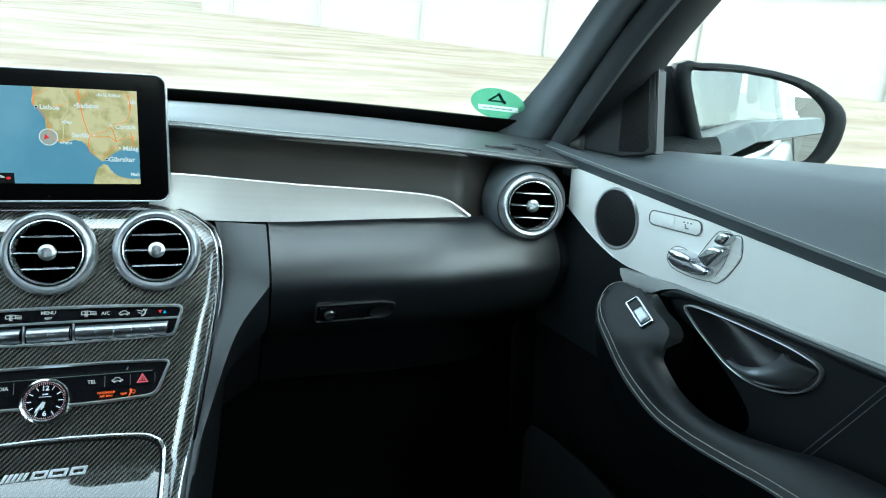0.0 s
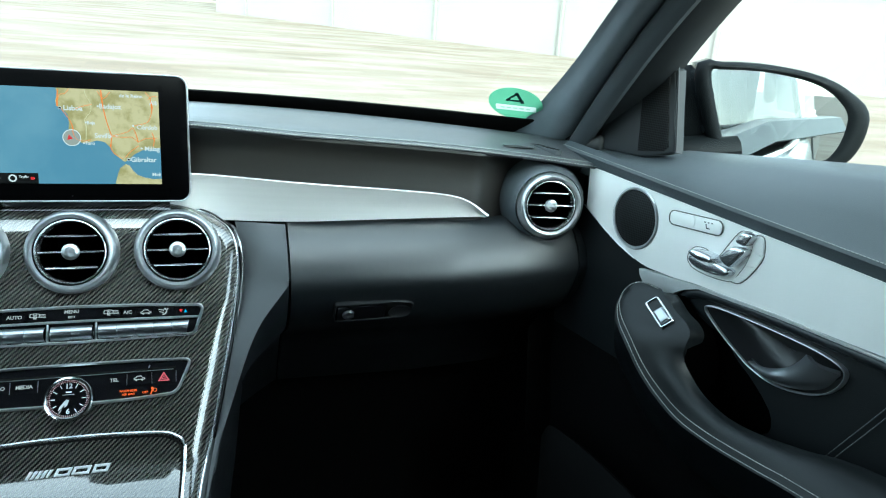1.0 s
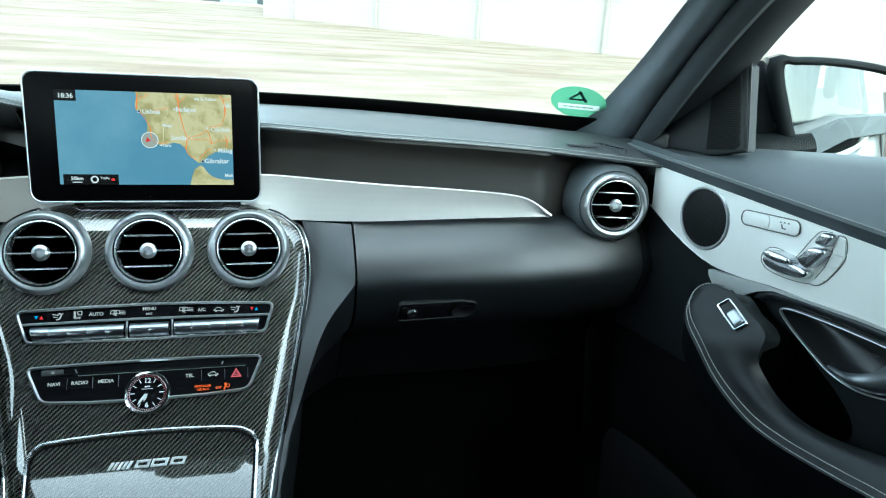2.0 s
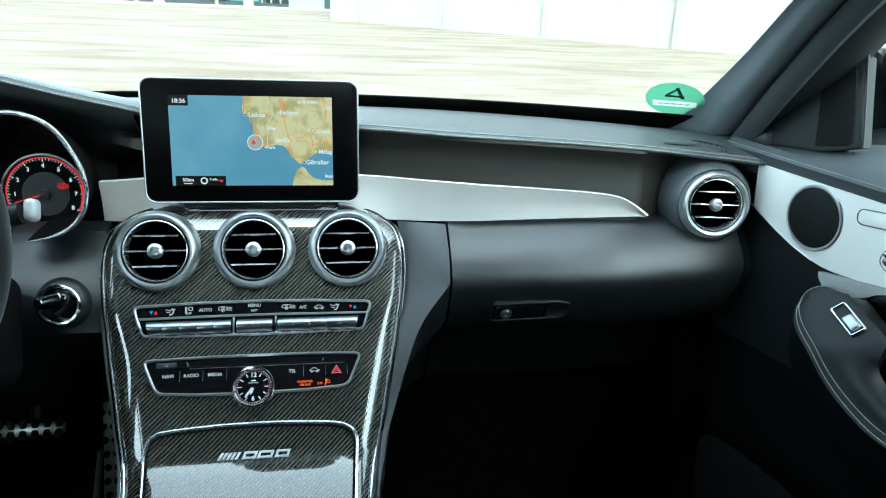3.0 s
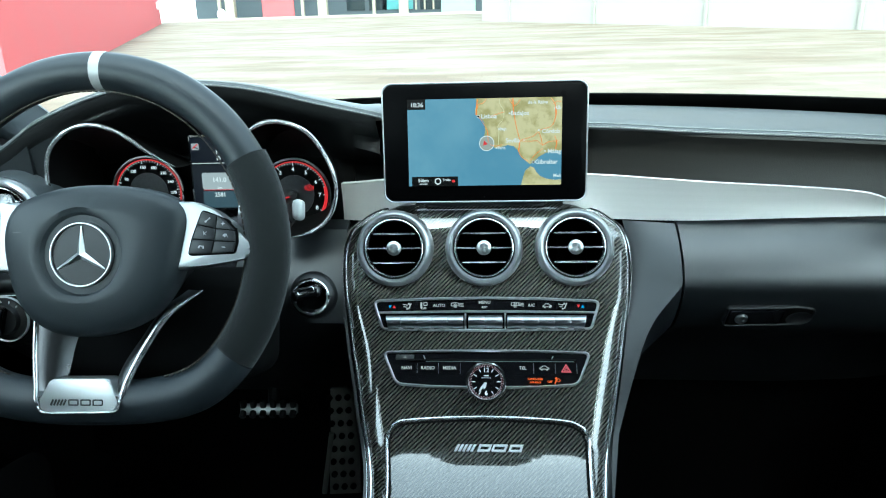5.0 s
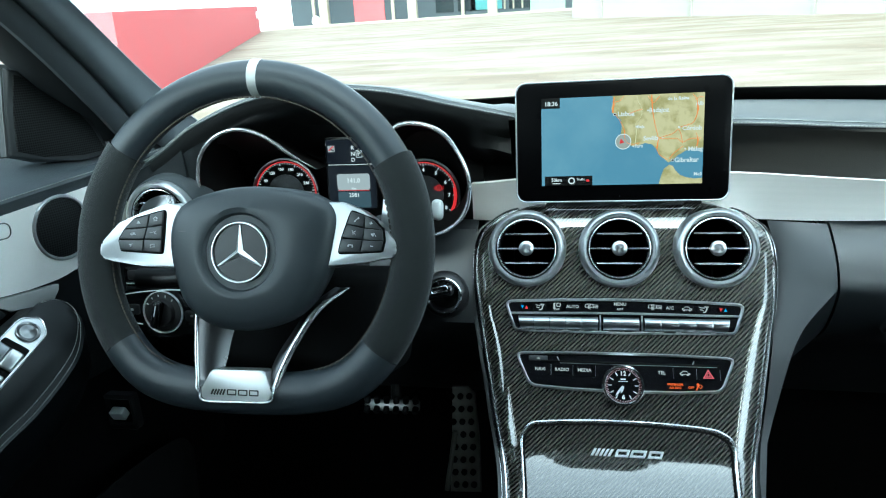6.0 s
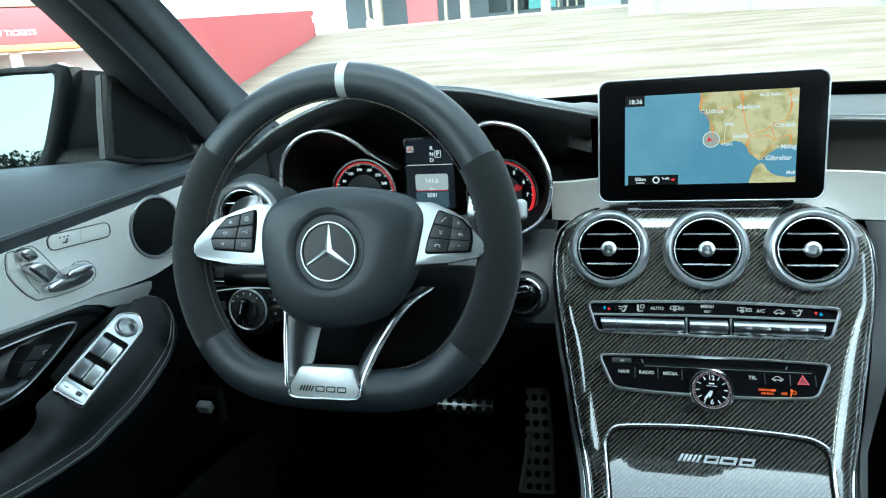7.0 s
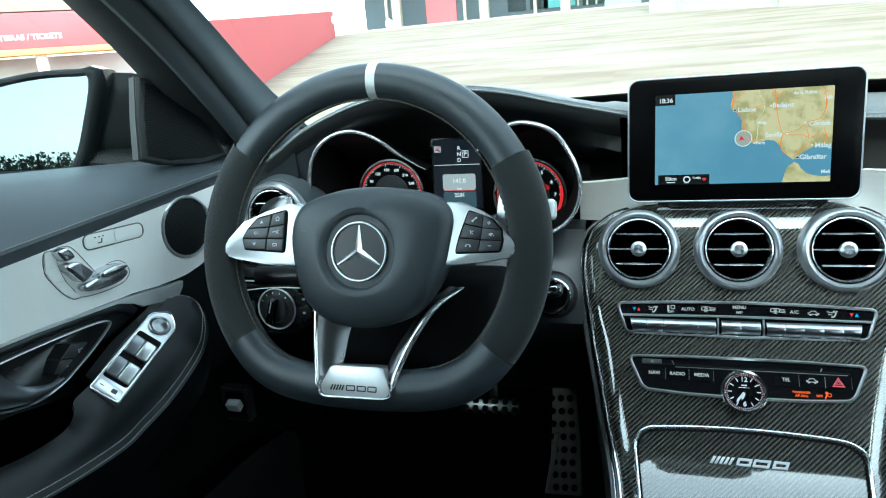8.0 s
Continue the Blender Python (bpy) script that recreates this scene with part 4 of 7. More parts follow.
holes = [f for f in panel.faces if any(math.hypot(f.calc_center_median().x - vx, (f.calc_center_median().z - 0.9010) * 1.05) < 0.0415 for vx in VENT_X)]
bmesh.ops.delete(panel, geom=holes, context="FACES")
EDGE = [q for q in FACE_S if q[0] < 0.868]
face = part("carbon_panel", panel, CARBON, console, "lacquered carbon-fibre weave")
for sx in (-1, 1):
    def along(out, back, down):
        """A line beside the panel's edge."""
        pts = []
        for y, z in EDGE:
            top = max(0.0, min(1.0, (y - 0.828) / 0.03))
            pts.append(Vector((sx * (half_at(y, z) + out * (1 - 0.4 * top)), y + back * (1 - top) + 0.004 * top, z - down * (1 - top) - 0.0065 * top + out * top * 0.4)))
        return pts
    part("edge_strip", sweep(along(0.0008, 0.0105, 0.0062), 0.0016, 6), BRIGHT, console, "chrome edge strip")
    part("edge_gap", sweep(along(0.0036, 0.0165, 0.008), 0.0026, 6), GLOSS, console, "gloss black gap between the edge strips")
    part("edge_strip", sweep(along(0.0066, 0.019, 0.009), 0.0011, 6), BRIGHT, console)
    rows = []
    for y, z in EDGE:
        if y > 0.842:
            continue
        h = half_at(y, z) + 0.0075
        k = max(0.0, min(1.0, (0.93 - z) / 0.3))
        rows.append([(sx * (h + 0.004 * t * (1 + 4 * k)), y + 0.022 + 0.20 * t, z - 0.012 - (0.10 + 0.10 * k) * t) for t in frange(0, 1, 6)])
    part("console_flank", grid(rows, thick=0.004), PLASTIC, console, "soft black console flank")


def face_frame(x, z):
    """A frame on the console's face at x and height z: local x to the right, y up along the face, z out of it."""
    best = min(range(1, len(FACE_S) - 1), key=lambda i: abs(FACE_S[i][1] - z) + (10 if FACE_S[i][0] > 0.845 else 0))
    (ya, za), (yb, zb) = FACE_S[best - 1], FACE_S[best + 1]
    y0, z0 = FACE_S[best]
    up = Vector((0, ya - yb, za - zb)).normalized()
    p = Vector((0, y0, z0)) + up * ((z - z0) / up.z)
    return axes((x, p.y, p.z), (1, 0, 0), up)


# ---- doors ----
def D(y, z, off=0.0):
    """A place on the door's inner face; off stands into the cabin."""
    return Vector((0.791 - 0.17 * y - off, y, z))


DN = Vector((-1, -0.17, 0)).normalized()


def dplate(outline, low, high, bevel=0.0015, seg=2):
    """A piece of door trim from its outline in (y, z)."""
    m = Matrix(((-0.17, 0, -1, 0.791), (1, 0, 0, 0), (0, 1, 0, 0), (0, 0, 0, 1)))
    return plate(outline, m, low, high, bevel, seg)


def dring(outline, d, low, high, bevel=0.0008):
    m = Matrix(((-0.17, 0, -1, 0.791), (1, 0, 0, 0), (0, 1, 0, 0), (0, 0, 0, 1)))
    return ring_plate(outline, d, m, low, high, bevel)


def z_belt(y):
    return 1.027 - 0.075 * (0.854 - y)


def z_trim(y):
    return 1.010 - 0.075 * (0.813 - y)


def door(driver):
    d = thing("car_door", (0.72, 0.3, 0.4), "black leather car door panel with brushed metal inlay", "car door", "front doors")
    ys = frange(0.865, -0.30, 40)
    # belt: from the window slot over the sill to the stitched roll
    rows = []
    for y in ys:
        zb = z_belt(y)
        sill = 1.034 + 0.100 * (0.81 - y) if y > 0.4 else 1.075
        prof = [(-0.125, sill - 0.03), (-0.105, sill + 0.002), (-0.085, sill + 0.004), (-0.05, sill + 0.003 - 0.2 * (sill - zb)), (-0.018, zb + 0.42 * (sill - zb)), (0.002, zb + 0.010), (0.010, zb + 0.004),
                (0.011, zb), (0.009, zb - 0.004), (0.003, zb - 0.012), (0.0, zb - 0.03)]
        rows.append([D(y, z, o) for o, z in prof])
    # the top's paler leather includes daylight from the window
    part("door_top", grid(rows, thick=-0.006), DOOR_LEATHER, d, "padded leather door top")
    st = [D(y, z_belt(y) + 0.004, 0.0108) for y in ys]
    part("stitching", dashes(st, 0.0038, 0.0027, 0.0005), THREAD, d, "pale grey stitching")
    # metal inlay
    top = [(y, z_trim(y)) for y in frange(0.812, -0.28, 24)]
    low = [(-0.28, 0.92), (0.0, 0.918), (0.37, 0.915), (0.491, 0.912), (0.603, 0.909)] + spline([(0.64, 0.905), (0.690, 0.9055), (0.736, 0.9190), (0.765, 0.9315), (0.79, 0.944), (0.8085, 0.9535)], 4)
    part("inlay", dplate(top + low, -0.004, 0.004, 0.0015), ALU_DOOR, d, "brushed aluminium inlay")
    # light strip below the inlay
    sd = -0.015 if driver else 0.0
    strip = [(0.692, 0.899), (0.690, 0.8915), (0.682, 0.883), (0.660, 0.876), (0.640, 0.8795), (0.618, 0.8985), (0.597, 0.9066), (0.5, 0.9093), (0.3, 0.9105), (0.3, 0.9140), (0.5, 0.9128), (0.603, 0.908), (0.66, 0.9025)]
    strip = [(y + sd, z) for y, z in strip]
    part("light_strip", dplate(strip[::-1], -0.002, 0.0058, 0.002), SATIN_GREY, d, "pale grey strip above the armrest")
    # lower panel, open round the handle bowl
    sh = -0.016 if driver else 0.0
    bowl = spline([(y + sh, z) for y, z in ((0.586, 0.885), (0.566, 0.869), (0.536, 0.852), (0.514, 0.842), (0.485, 0.8375), (0.452, 0.844), (0.431, 0.856), (0.420, 0.873), (0.4215, 0.886), (0.440, 0.892), (0.472, 0.8945), (0.531, 0.8945), (0.574, 0.892))], 4, True)
    il, ir = max(range(len(bowl)), key=lambda i: bowl[i][0]), min(range(len(bowl)), key=lambda i: bowl[i][0])
    n = len(bowl)
    under = [bowl[(il + i) % n] for i in range((ir - il) % n + 1)]
    over = [bowl[(ir + i) % n] for i in range((il - ir) % n + 1)]
    zl, zr = bowl[il][1], bowl[ir][1]
    above = [(0.812, 0.962), (0.765, 0.937), (0.736, 0.924), (0.70, 0.910), (0.60, 0.905), (-0.28, 0.915), (-0.28, zr)] + over + [(0.859, zl), (0.86, 0.95)]
    below = [(0.859, zl)] + under + [(-0.28, zr), (-0.28, 0.76), (0.8565, 0.76)]
    part("kick_trim", dplate([(0.8565, 0.7595), (-0.28, 0.7595), (-0.28, 0.40), (0.80, 0.40), (0.855, 0.70)][::-1], -0.03, -0.003, 0.001), CARPET, d, "black carpet lower door trim")
    # the lower panel's shade is in its darker leather
    part("lower_panel", joined(dplate(above[::-1], -0.03, -0.002, 0.0), dplate(below[::-1], -0.03, -0.002, 0.0)), DOOR_LOW, d, "lower door panel, its black deepened for shade")
    part("padded_roll", sweep(spline([D(y + sh, z, o) for y, z, o in ((0.622, 0.884, -0.004), (0.610, 0.895, -0.002), (0.585, 0.901, -0.001), (0.54, 0.904, -0.001), (0.45, 0.905, -0.001), (0.30, 0.906, -0.001), (-0.28, 0.909, -0.001))], 4), 0.0065, 10), LEATHER, d, "padded leather roll under the inlay")
    part("bright_line", sweep([D(y, z, 0.0038) for y, z in ((0.812, 0.9545), (0.79, 0.9432), (0.765, 0.9306), (0.736, 0.9182), (0.705, 0.9085))], 0.0008, 6), SATIN, d)
    # speaker
    c = D(0.713, 0.9600, 0.004)
    if driver:
        c = D(0.700, 0.964, 0.004)
    sm = axes(c, (0.17, -1, 0.0), (0, 0, 1)) @ Matrix.Diagonal((0.88, 0.88, 1, 1))
    spk = part("speaker_ring", lathe([(0.046, -0.004), (0.046, 0.001), (0.0445, 0.0025), (0.042, 0.0022), (0.041, 0.0)], sm, 48), SATIN, d, "silver speaker ring")
    part("speaker_mesh", lathe([(0, 0.004), (0.02, 0.0035), (0.035, 0.0018), (0.0415, 0.0002), (0.0415, -0.003)], sm, 40), MESH, spk, "black perforated speaker mesh")
    # memory and heater buttons
    mem = rounded(0.079, 0.0185, 0.008, 5)
    mm = axes(D(0.619 if not driver else 0.597, 0.979 if not driver else 0.9815, 0.004), (0.168, -1, 0.06), (0, 0, 1))
    ms = part("button_bezel", ring_plate(mem, 0.0011, mm, 0, 0.0016, 0.0003), PEDAL, d, "thin dark bezel")
    for sx in (-0.0192, 0.0192):
        part("button", plate(rounded(0.0372, 0.0155, 0.0055, 4, sx, 0), mm, 0, 0.0012, 0.0004), ALU_DOOR, ms)
    for k in range(3):
        part("mark", box((0.0022, 0.0012, 0.0003), mm @ pose(0.0145 + 0.005 * k, 0.0035, 0.0013)), HARD, ms)
    part("mark", joined(box((0.005, 0.0012, 0.0003), mm @ pose(0.0195, -0.0032, 0.0013)), box((0.0012, 0.005, 0.0003), mm @ pose(0.0168, -0.001, 0.0013, 0, 0, 15))), HARD, ms)
    # seat switches: a small seat in chrome
    line = [(0.5410, 0.9859), (0.5404, 0.9678), (0.5443, 0.9506), (0.5508, 0.9374), (0.5568, 0.9274)]
    outer = [(0.5290, 0.9850), (0.5253, 0.9665), (0.5305, 0.9525), (0.5385, 0.9385), (0.5475, 0.9290)]
    seat = [(0.6214, 0.9361), (0.6191, 0.9453), (0.6113, 0.9525), (0.5975, 0.9539), (0.5819, 0.9492), (0.5769, 0.9547), (0.5611, 0.9822), (0.5514, 0.9874)] + line + [(0.5826, 0.9238), (0.6077, 0.9251), (0.6174, 0.9297)]

    def shifted(pts):
        return [(y + sd, z) for y, z in pts]

    so = spline(shifted(seat), 4, True)
    base = part("seat_switch_base", dring(so[::-1], 0.0008, 0.003, 0.0047, 0.0002), PEDAL, d, "dark outline of the seat switches")
    rim_line = spline(shifted(line[:1] + [(0.5375, 0.9866)] + outer + [(0.5568, 0.9274)]), 4)
    part("memory_outline", sweep([D(y, z, 0.0042) for y, z in rim_line], 0.0006, 6), PEDAL, base)
    for a0, b0, a1, b1 in zip(line, outer, line[1:], outer[1:]):
        part("memory_button", dplate(shrink(shifted([a0, b0, b1, a1]), 0.0004), 0.003, 0.0052, 0.0004, 1), ALU_DOOR, base)

    def dome(name, pts, low_, high_, r, label):
        """A switch with a softly rounded top."""
        o_ = spline(shifted(pts), 4, True)
        if sum(a[0] * b[1] - b[0] * a[1] for a, b in zip(o_, o_[1:] + o_[:1])) < 0:
            o_ = o_[::-1]
        levels = [[D(y, z, low_) for y, z in o_]]
        for k in range(6):
            a = math.pi / 2 * k / 5
            levels.append([D(y, z, high_ - r + r * math.sin(a)) for y, z in shrink(o_, r * (1 - math.cos(a)))])
        cy, cz = sum(q[0] for q in o_) / len(o_), sum(q[1] for q in o_) / len(o_)
        levels.append([D(cy, cz, high_ + 0.0006) + (q - D(cy, cz, high_)) * 0.02 for q in levels[-1]])
        part(name, grid(levels, close_v=True), SOFT_CHROME, base, label)

    dome("cushion_switch", [(0.6115, 0.9377), (0.6007, 0.9310), (0.5801, 0.9300), (0.5600, 0.9330), (0.5555, 0.9410), (0.5713, 0.9452), (0.5914, 0.9462), (0.6069, 0.9448)], 0.003, 0.0150, 0.0042, "chrome seat cushion switch")
    dome("cushion_front_switch", [(0.6076, 0.9468), (0.6030, 0.9518), (0.5887, 0.9527), (0.5755, 0.9503), (0.5760, 0.9440), (0.5948, 0.9422)], 0.003, 0.0205, 0.0036, "chrome seat front switch")
    dome("backrest_switch", [(0.5690, 0.9525), (0.5565, 0.9455), (0.5470, 0.9560), (0.5400, 0.9672), (0.5470, 0.9706), (0.5565, 0.9685), (0.5640, 0.9605)], 0.003, 0.0170, 0.0045, "chrome backrest switch")
    dome("headrest_switch", [(0.5545, 0.9752), (0.5440, 0.9728), (0.5385, 0.9795), (0.5372, 0.9862), (0.5480, 0.9868)], 0.003, 0.0150, 0.0036, "chrome headrest switch")
    # release handle in its bowl
    rim = part("handle_rim", dring(bowl, 0.0015, -0.004, 0.0040, 0.0006), SATIN, d, "bright rim round the handle bowl")
    inner = shrink(bowl, 0.002)
    cy, cz = 0.50 + sh, 0.868
    rr = []
    for k, (sc, of) in enumerate(((1, 0.001), (0.94, -0.012), (0.8, -0.024), (0.5, -0.03), (0.05, -0.032))):
        rr.append([D(cy + (y - cy) * sc, cz + (z - cz) * sc, of) for y, z in inner])
    part("handle_bowl", grid(rr, close_v=True), BOWL, rim, "dark handle bowl")
    # the pull: a curved blade that widens towards its hinge
    upper = spline([(y + sh, z) for y, z in ((0.522, 0.8485), (0.499, 0.8520), (0.477, 0.8620), (0.465, 0.8740), (0.458, 0.8860))], 5)
    under_ = spline([(y + sh, z) for y, z in ((0.5215, 0.8455), (0.495, 0.8400), (0.464, 0.8445), (0.436, 0.8590), (0.4235, 0.8800))], 5)
    blade = [[D(p[0] + (q[0] - p[0]) * t, p[1] + (q[1] - p[1]) * t, -0.004 + 0.005 * min(1.0, i / 8) + 0.0115 * min(1.0, 0.35 + i / 10) * math.sin(math.pi * (0.12 + 0.80 * t)) - 0.006 * max(0, t - 0.8)) for t in frange(0, 1, 8)] for i, (p, q) in enumerate(zip(upper, under_))]
    part("release_handle", grid(blade, thick=0.006), SATIN_DARK, rim, "curved satin door handle")
    if driver:
        for quad in (((0.528, 0.877), (0.562, 0.867), (0.5445, 0.8558), (0.513, 0.8655)), ((0.5122, 0.8645), (0.5435, 0.8548), (0.523, 0.844), (0.502, 0.853))):
            qy, qz = sum(q[0] for q in quad) / 4, sum(q[1] for q in quad) / 4
            part("lock_button", dplate(list(quad), -0.03, -0.009, 0.001), KEY_GREY, rim, "dark grey lock button")
            part("lock_mark", dring([(qy - 0.0028, qz - 0.0026), (qy + 0.0028, qz - 0.0026), (qy + 0.0028, qz + 0.0015), (qy - 0.0028, qz + 0.0015)], 0.0009, -0.0092, -0.0084, 0.0001), KEY_PRINT, rim)
    # pull pocket: a flat black plate stands in for the hollow's shade
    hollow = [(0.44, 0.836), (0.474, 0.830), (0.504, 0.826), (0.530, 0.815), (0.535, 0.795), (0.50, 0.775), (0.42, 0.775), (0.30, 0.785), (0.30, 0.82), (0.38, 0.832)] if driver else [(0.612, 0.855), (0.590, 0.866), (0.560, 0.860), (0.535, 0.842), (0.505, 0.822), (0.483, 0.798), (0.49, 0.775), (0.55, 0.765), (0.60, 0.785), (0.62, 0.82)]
    part("pull_pocket", dplate(spline(hollow, 3, True)[::-1], -0.02, -0.0008, 0.0004), VOID, d, "pull pocket with its shade as flat black")
    # armrest: a stitched leather form that curls round the pull pocket
    if driver:
        edge_in = ((0.620, 0.898, 0.0366), (0.632, 0.897, 0.0396), (0.640, 0.888, 0.0492), (0.635, 0.874, 0.0621), (0.609, 0.851, 0.078), (0.583, 0.831, 0.079), (0.545, 0.811, 0.079), (0.511, 0.799, 0.078), (0.488, 0.792, 0.078),
                   (0.45, 0.790, 0.078), (0.41, 0.791, 0.078), (0.35, 0.796, 0.078), (0.28, 0.80, 0.078), (0.10, 0.805, 0.078), (-0.28, 0.81, 0.078))
        edge_up = ((0.612, 0.896, 0.037), (0.600, 0.892, 0.0385), (0.577, 0.886, 0.042), (0.549, 0.878, 0.0447), (0.519, 0.867, 0.051), (0.490, 0.855, 0.057), (0.465, 0.848, 0.060), (0.461, 0.838, 0.062), (0.452, 0.825, 0.060),
                   (0.435, 0.818, 0.055), (0.405, 0.815, 0.048), (0.35, 0.818, 0.035), (0.28, 0.822, 0.022), (0.10, 0.825, 0.015), (-0.28, 0.83, 0.01))
    else:
        edge_in = ((0.623, 0.898, 0.034), (0.645, 0.898, 0.0373), (0.655, 0.890, 0.0456), (0.650, 0.877, 0.0595), (0.631, 0.863, 0.0717), (0.602, 0.848, 0.080), (0.578, 0.825, 0.079), (0.551, 0.808, 0.078), (0.518, 0.796, 0.078),
                   (0.482, 0.793, 0.078), (0.45, 0.794, 0.078), (0.42, 0.796, 0.078), (0.357, 0.80, 0.078), (0.10, 0.805, 0.078), (-0.28, 0.81, 0.078))
        edge_up = ((0.615, 0.896, 0.0355), (0.602, 0.891, 0.0387), (0.585, 0.884, 0.0435), (0.566, 0.878, 0.046), (0.554, 0.870, 0.050), (0.552, 0.857, 0.055), (0.551, 0.843, 0.056), (0.538, 0.828, 0.055), (0.516, 0.813, 0.054),
                   (0.488, 0.803, 0.050), (0.455, 0.803, 0.046), (0.412, 0.811, 0.042), (0.34, 0.822, 0.028), (0.10, 0.825, 0.015), (-0.28, 0.83, 0.01))
    inner_e, upper_e = spline(edge_in, 5), spline(edge_up, 5)
    rows = []
    for i, ((ya, za, oa), (yb, zb, ob_)) in enumerate(zip(upper_e, inner_e)):
        a, b = D(ya, za, oa), D(yb, zb, ob_)
        plump = 0.15 + 0.85 * max(0.0, min(1.0, (i - 22) / 15))
        row = []
        for k in range(9):
            t = k / 8
            row.append(a.lerp(b, t) + (Vector((0, 0, 0.008)) + DN * 0.005) * plump * math.sin(math.pi * t))
        low_ = D(yb + 0.012, zb - 0.03, ob_ - 0.004)
        row += [b.lerp(low_, 0.35) + DN * 0.007, low_, D(yb + 0.03, zb - 0.075, ob_ * 0.6), D(yb + 0.03, zb - 0.12, -0.01), D(ya, za - 0.06, -0.01)]
        row.append(D(ya, za - 0.008, max(-0.01, oa - 0.035)) if i < 24 else D(ya, za - 0.052, oa - 0.008))
        row.append(D(ya, za - 0.004, oa - 0.02) if i < 24 else D(ya, za - 0.007, oa - 0.003))
        rows.append(row)
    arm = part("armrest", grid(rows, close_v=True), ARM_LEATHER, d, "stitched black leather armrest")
    # faces towards the pocket are coloured black for the shade inside it
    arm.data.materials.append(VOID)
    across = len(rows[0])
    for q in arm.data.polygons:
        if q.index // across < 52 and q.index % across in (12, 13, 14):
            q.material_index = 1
    pa = [D(y, z, o) + DN * 0.004 + Vector((0, 0, -0.001)) for y, z, o in inner_e]
    part("stitching", joined(dashes([p + Vector((0, 0, 0.0015)) for p in pa], 0.0038, 0.0027, 0.0005), dashes([p + Vector((0, 0, -0.006)) + DN * 0.002 for p in pa], 0.0038, 0.0027, 0.0005)), THREAD, arm, "pale grey double stitching")
    if not driver:
        wm = axes((0.637, 0.5978, 0.8775), (0.6355 - 0.6385, 0.578 - 0.6175, 0.8705 - 0.8845), (0.0110, -0.0095, 0.008))
        sw = part("switch_bezel", ring_plate(rounded(0.043, 0.0175, 0.003, 4), 0.0024, wm, -0.004, 0.003, 0.0008), CHROME, arm, "chrome window switch frame")
        part("switch_well", plate(rounded(0.039, 0.0135, 0.002), wm, -0.006, 0.0002), BLACK, sw)
        part("switch_rocker", box((0.019, 0.0125, 0.008), wm @ pose(0.008, 0, 0.003, 0, 10, 0), 0.0025, 3), ROCKER, sw, "silver window rocker")
    else:
        wm = axes((0.639, 0.5465, 0.8625), (0.0015, 0.110, 0.039), (-0.022, 0.016, -0.018))
        pan = fillet([(-0.0640, -0.0168, 0.004), (0.050, -0.0168, 0.016), (0.066, 0.0, 0.010), (0.050, 0.0168, 0.016), (-0.0640, 0.0168, 0.004)], 5)
        sw = part("switch_panel", plate(pan, wm, -0.006, 0.0025, 0.0012), SATIN, arm, "satin silver switch panel")
        part("panel_edge", ring_plate(pan, 0.0016, wm, 0.0, 0.0034, 0.0006), BRIGHT, sw, "bright panel edge")
        part("switch_well", plate(rounded(0.068, 0.0285, 0.003, 4, -0.011, 0), wm, 0.0, 0.0029), BLACK, sw)
        # paired rockers: one row darker, its shade put into the metal
        for px in (-0.031, 0.001):
            for py in (-0.0069, 0.0069):
                part("window_switch", box((0.021, 0.0138, 0.012), wm @ pose(px, py, 0.0050, 0, -16, 0), 0.0022, 3), SATIN_DARK if py < 0 else SATIN, sw, "window rocker with shade in its chrome" if py < 0 else "")
        part("mirror_dial", lathe([(0.0135, 0.002), (0.0135, 0.004), (0.0125, 0.0048), (0.0105, 0.0044), (0.0095, 0.0034), (0.006, 0.004), (0.0025, 0.0052), (0, 0.0052)], wm @ pose(0.040, 0.0, 0.001) @ Matrix.Diagonal((0.9, 0.9, 1, 1)), 30), STEEL_DARK, sw, "round mirror adjuster")
        part("child_lock_button", plate(rounded(0.0125, 0.0285, 0.003, 3, -0.0555, 0), wm, 0.0, 0.0038, 0.0008), SATIN, sw)
        part("mark", box((0.001, 0.005, 0.0005), wm @ pose(-0.055, -0.008, 0.0037)), HARD, sw)
        part("mark", box((0.005, 0.006, 0.0005), wm @ pose(-0.055, 0.006, 0.0037)), HARD, sw)
    # low stitched seam and door pocket
    for off in (0.0, 0.007):
        part("seam", dashes([q + Vector((0, -off, 0)) + DN * 0.001 for q in (D(0.424, 0.785, 0.0), D(0.3914, 0.8471, 0.0), D(0.364, 0.900, 0.0))], 0.0038, 0.0027, 0.0004), THREAD_DIM, d)
    pocket = spline([(0.80, 0.60, 0.03), (0.74, 0.64, 0.06), (0.62, 0.655, 0.075), (0.45, 0.64, 0.08), (0.2, 0.63, 0.08), (-0.2, 0.63, 0.075)], 4)
    rows = [[D(y, z, o * 0.9), D(y, z + 0.004, o), D(y, z - 0.01, o + 0.006), D(y, z - 0.12, o), D(y, 0.42, o * 0.6), D(y, 0.42, -0.01)] for y, z, o in pocket]
    part("door_pocket", grid(rows, thick=-0.005), BLACK, d, "black plastic door pocket")
    # tweeter triangle
    tri = [(0.851, 1.030), (0.839, 1.062), (0.816, 1.096), (0.784, 1.125), (0.751, 1.142), (0.728, 1.149), (0.722, 1.146), (0.714, 1.096), (0.705, 1.046), (0.759, 1.032)]
    if driver:
        tri = [(0.832, 1.034), (0.81, 1.078), (0.783, 1.116), (0.751, 1.139), (0.719, 1.151), (0.707, 1.153), (0.696, 1.104), (0.688, 1.054), (0.727, 1.040), (0.784, 1.033)]
